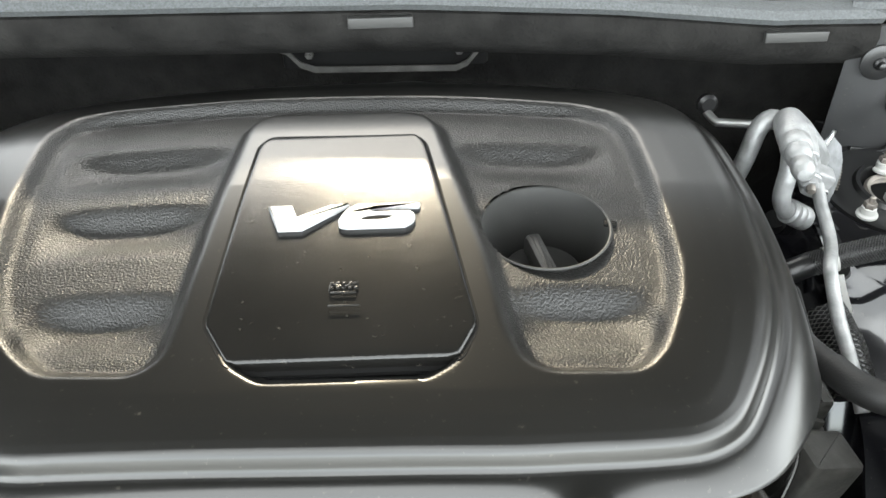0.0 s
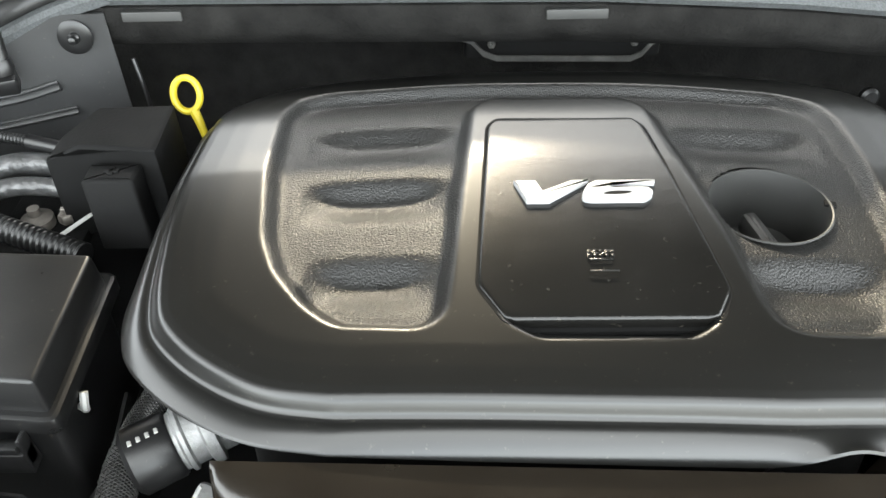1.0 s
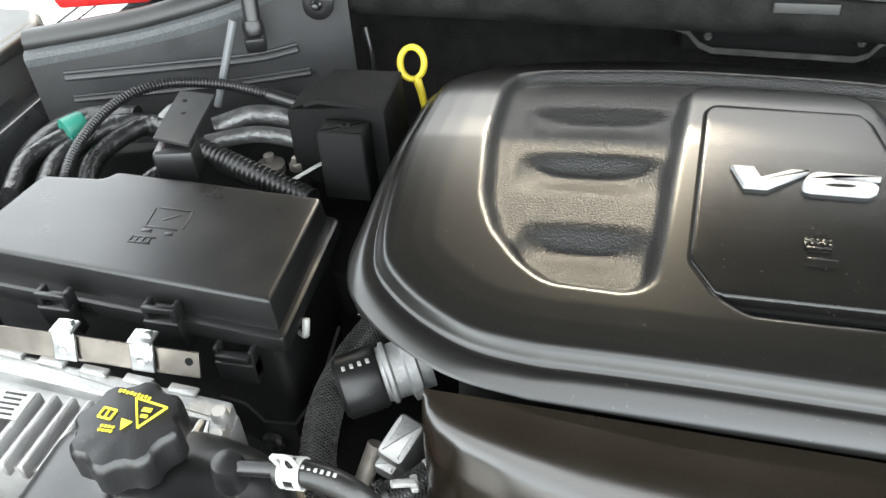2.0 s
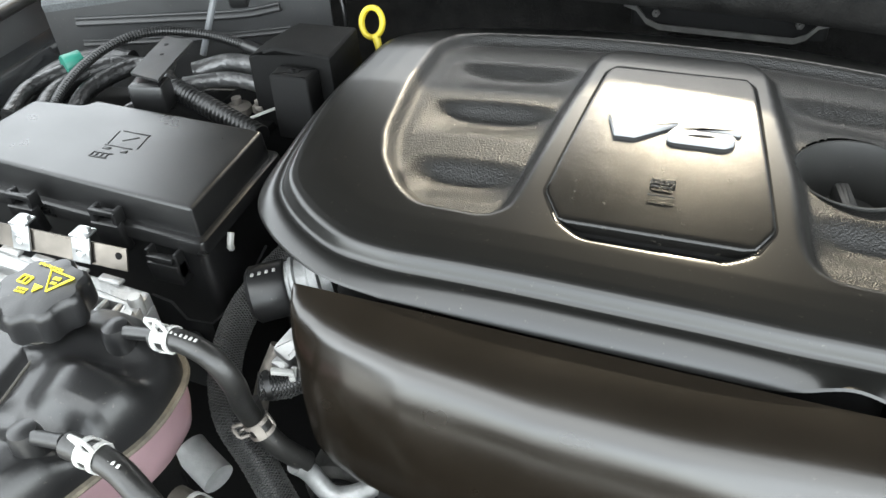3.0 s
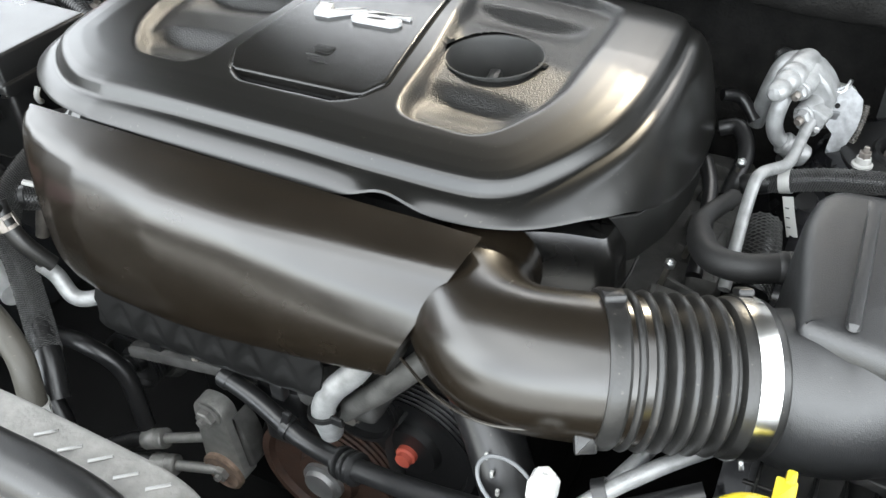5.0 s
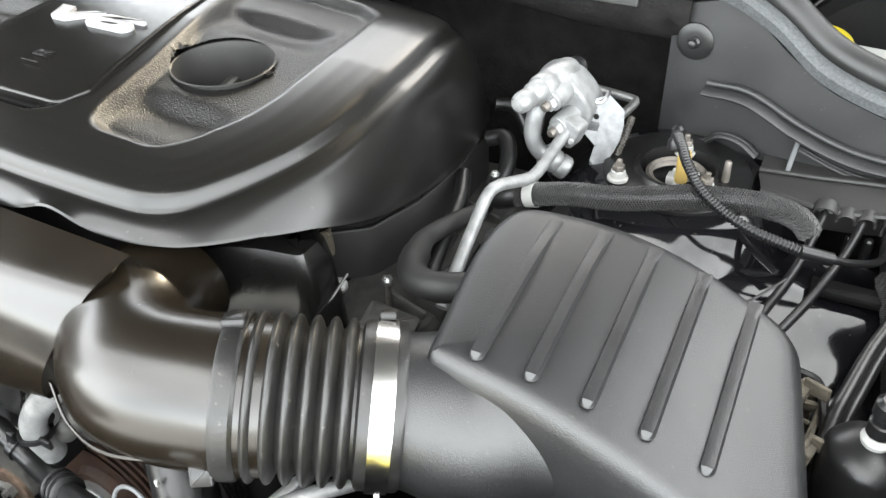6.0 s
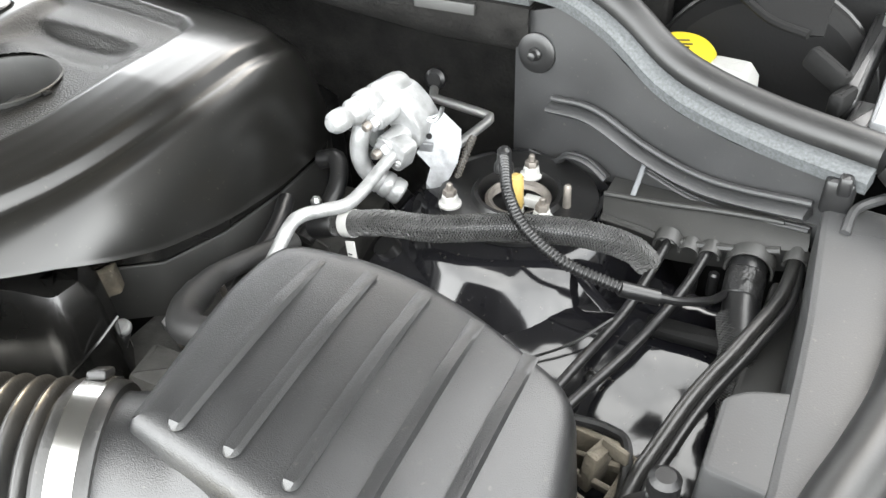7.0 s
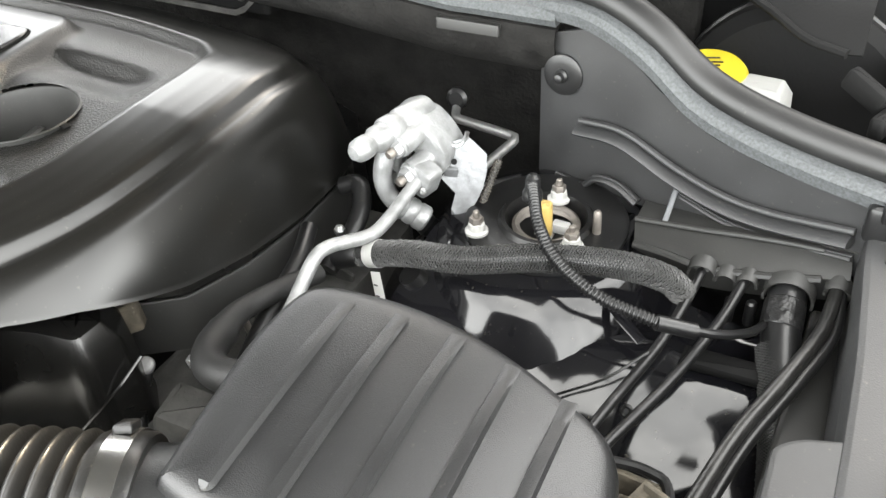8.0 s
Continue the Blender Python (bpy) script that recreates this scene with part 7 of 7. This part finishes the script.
part("ear", rbox((0.014, 0.004, 0.010), 0.001, pose(0.067, 0.2115, 0.829)), BLACK, oc)
svc = thing("service_cap", "white hexagonal service port cap", "cap", at=(0.307, 0.112, 0.95))
part("hex", lathe([(0.0108, -0.012), (0.0116, -0.010), (0.0116, 0.005), (0.0092, 0.010), (0.0076, 0.0105), (0.0076, 0.013), (0.0024, 0.014), (0.0016, 0.012)], (0.307, 0.112, 0.975), (0.05, 0.05, 1), 6), WHITE, svc, sharp=25)
part("skirt", lathe([(0.0100, -0.025), (0.0108, -0.023), (0.0108, -0.010), (0.0096, -0.008)], (0.307, 0.112, 0.975), (0.05, 0.05, 1), 24), WHITE, svc)
t_ = np.linspace(0, 1.7 * math.pi, 20)
part("tether", tube([(0.277 + 0.026 * math.cos(a + 0.6), 0.118 + 0.010 * math.sin(a), 0.950 + 0.018 * math.sin(a + 0.6)) for a in t_], 0.0016, 8, 0.003), GREYMET, svc, "grey plastic tether loop")
run_hose("ac_line", "bright aluminium refrigerant line under the hose", [(0.300, 0.140, 0.890), (0.315, 0.150, 0.918), (0.335, 0.170, 0.933), (0.356, 0.198, 0.933), (0.376, 0.225, 0.930), (0.40, 0.26, 0.920)], 0.0064, ALU, category="pipe")
run_hose("ac_line", "second bright line behind the air hose", [(0.325, 0.185, 0.90), (0.342, 0.212, 0.915), (0.358, 0.245, 0.925)], 0.006, ALU, category="pipe")
lc = thing("line_clip", "black plastic clip round the refrigerant line", "clip")
part("ring", lathe([(0.008, -0.005), (0.0105, -0.005), (0.0105, 0.005), (0.008, 0.005)], (0.343, 0.151, 0.933), (0.85, 0.35, 0.35), 18, False), BLACK, lc)
part("foot", rbox((0.012, 0.010, 0.016), 0.002, pose(0.346, 0.150, 0.918)), BLACK, lc)
cr2 = run_hose("radiator_top_hose", "wide grey black radiator hose with faint white print", [(0.19, 0.255, 0.90), (0.225, 0.225, 0.87), (0.255, 0.195, 0.83), (0.275, 0.16, 0.78), (0.28, 0.12, 0.72)], 0.026, RUBBER)
for k in range(5):
    part("mark", rbox((0.003, 0.003, 0.007), 0.0005, pose(0.230 + 0.008 * k, 0.197 - 0.007 * k, 0.885 - 0.011 * k)), WHITE, cr2, "faint white mark")
wcp = thing("washer_filler", "bright yellow washer fluid cap with lifting tab", "filler cap", at=(0.436, 0.152, 0.95))
wl2 = part("lid", lathe([(0.032, 0), (0.0335, 0.002), (0.0335, 0.007), (0.030, 0.011), (0.018, 0.014), (0.003, 0.015)], (0.436, 0.150, 0.965), (0, -0.05, 1), 40), YELLOW, wcp)
part("tab", merge(rbox((0.014, 0.022, 0.004), 0.0015, pose(0.446, 0.192, 0.972)), rbox((0.007, 0.012, 0.005), 0.002, pose(0.448, 0.204, 0.974))), YELLOW, wcp)
part("symbol", merge(*[tube([(0.436 + 0.020 * math.cos(a), 0.150 + 0.015 * math.sin(a), 0.9795), (0.436 + 0.020 * math.cos(a + 0.28), 0.150 + 0.015 * math.sin(a + 0.28), 0.9795)], 0.001, 6) for a in np.arange(0.2, 3.0, 0.5)], tube([(0.418, 0.148, 0.9795), (0.454, 0.148, 0.9795), (0.447, 0.130, 0.979), (0.425, 0.130, 0.979), (0.418, 0.148, 0.9795)], 0.001, 6, smooth=False)), BLKPRINT, wl2, "black printed washer symbol")
part("neck", lathe([(0.040, -0.05), (0.040, -0.004), (0.037, 0.0)], (0.436, 0.150, 0.965), (0, -0.05, 1), 36), BLACK, wcp)
hs = thing("headlamp_shroud", "black rubber headlamp shroud with rolled edge", "shroud")
part("shell", slab([(0.482, 0.120), (0.484, 0.200), (0.498, 0.232), (0.55, 0.250), (0.63, 0.246), (0.80, 0.225), (0.80, -0.05), (0.50, -0.05)], 0.86, 0.975, 0.022, 0.03, 0.004), RUBBER, hs)
part("rolled_edge", tube([(0.53, 0.165, 0.972), (0.60, 0.205, 0.976), (0.68, 0.210, 0.978), (0.76, 0.195, 0.982)], 0.009, 14), BLACK, hs)
rsu = thing("radiator_support", "dusty grey alloy radiator support panel", "support panel", kind="structure")
part("panel", slab([(-0.35, -0.085), (-0.35, 0.040), (-0.20, 0.040), (-0.093, 0.042), (-0.01, 0.041), (0.05, 0.040), (0.09, 0.033), (0.125, 0.010), (0.15, -0.085)], 0.935, 0.953, 0.003, 0.02), ALLOY, rsu)
part("bar", tube([(-0.36, -0.020, 0.975), (-0.15, -0.020, 0.977), (0.050, -0.022, 0.977), (0.12, -0.06, 0.97)], 0.020, 18), BLACK, rsu, "satin black tube")
for k in range(5):
    part("scuff", rbox((0.018, 0.003, 0.001), 0.0004, pose(-0.055 + 0.028 * k, 0.024 - 0.003 * (k % 2), 0.9535, 0, 0, 40)), CAST, rsu)
run_hose("loom_cable", "dull black wiring loom beside the pulleys", [(-0.40, 0.25, 0.72), (-0.33, 0.24, 0.74), (-0.29, 0.25, 0.70), (-0.27, 0.24, 0.62)], 0.011, RUBBER, category="wiring")
run_hose("loom_cable", "dull black wiring loom below the reservoir", [(-0.47, 0.20, 0.72), (-0.40, 0.19, 0.75), (-0.34, 0.18, 0.70), (-0.30, 0.16, 0.62)], 0.013, RUBBER, category="wiring")
al = thing("alternator", "dark grey cast alternator body", "alternator")
part("body", lathe([(0.03, -0.03), (0.055, -0.025), (0.06, 0.0), (0.06, 0.05), (0.05, 0.06)], (-0.36, 0.40, 0.63), (0, -1, 0), 36), SOOTY, al)
for k in range(4):
    bj = thing("front_bolt", "small zinc bolt on the timing cover", "bolt", "timing cover bolts")
    part("head", hexnut((-0.24 + 0.085 * k, 0.258, 0.80 - 0.02 * (k % 2)), (0, -1, 0.2), 0.006, 0.006), OLDSTEEL, bj)

# ---- final seating of the things on the left of the bay ----
SEAT = {"fuse_box": (-0.022, 0.0, 0.015), "fuse_box_tray": (-0.022, 0.0, 0.010), "wire_clip": (-0.038, -0.005, 0.006), "mounting_strap": (-0.020, 0.0, 0.018),
        "engine_module": (-0.018, -0.004, 0.015), "module_label": (-0.018, -0.004, 0.015), "coolant_reservoir": (-0.018, 0.002, 0.013),
        "foil_sleeve": (-0.045, 0.008, -0.012), "terminal_cover": (0.002, -0.008, 0.024), "harness_holder": (0.022, -0.040, 0.038),
        "wall_panel_left": (0.020, -0.034, 0.028), "trim_seal_left": (0.020, -0.034, 0.028), "gas_strut": (0.024, -0.042, 0.033), "tail_lens": (0.020, -0.034, 0.028),
        "panel_bracket": (0.014, -0.025, 0.020), "tape_band": (0.018, -0.028, 0.030), "cable_bundle": (0.016, -0.024, 0.024), "corrugated_conduit": (0.012, -0.018, 0.020),
        "cable_tie": (0.0, 0.0, 0.006), "battery_post": (0.010, -0.012, 0.014), "washer_block": (0.010, -0.012, 0.014), "dipstick": (0.006, -0.017, 0.013),
        "firewall_bracket": (0.003, -0.018, 0.006), "radiator_connector": (-0.010, 0.008, 0.0), "hose_print": (0.0, 0.002, 0.010), "sensor_bracket": (-0.022, 0.0, 0.0),
        "service_cap": (-0.008, 0.030, -0.022), "line_clip": (-0.010, 0.018, 0.0)}
for ob in scene.objects:
    if not ob.parent and ob.name.split(".")[0] in SEAT:
        ob.location = ob.location + Vector(SEAT[ob.name.split(".")[0]])
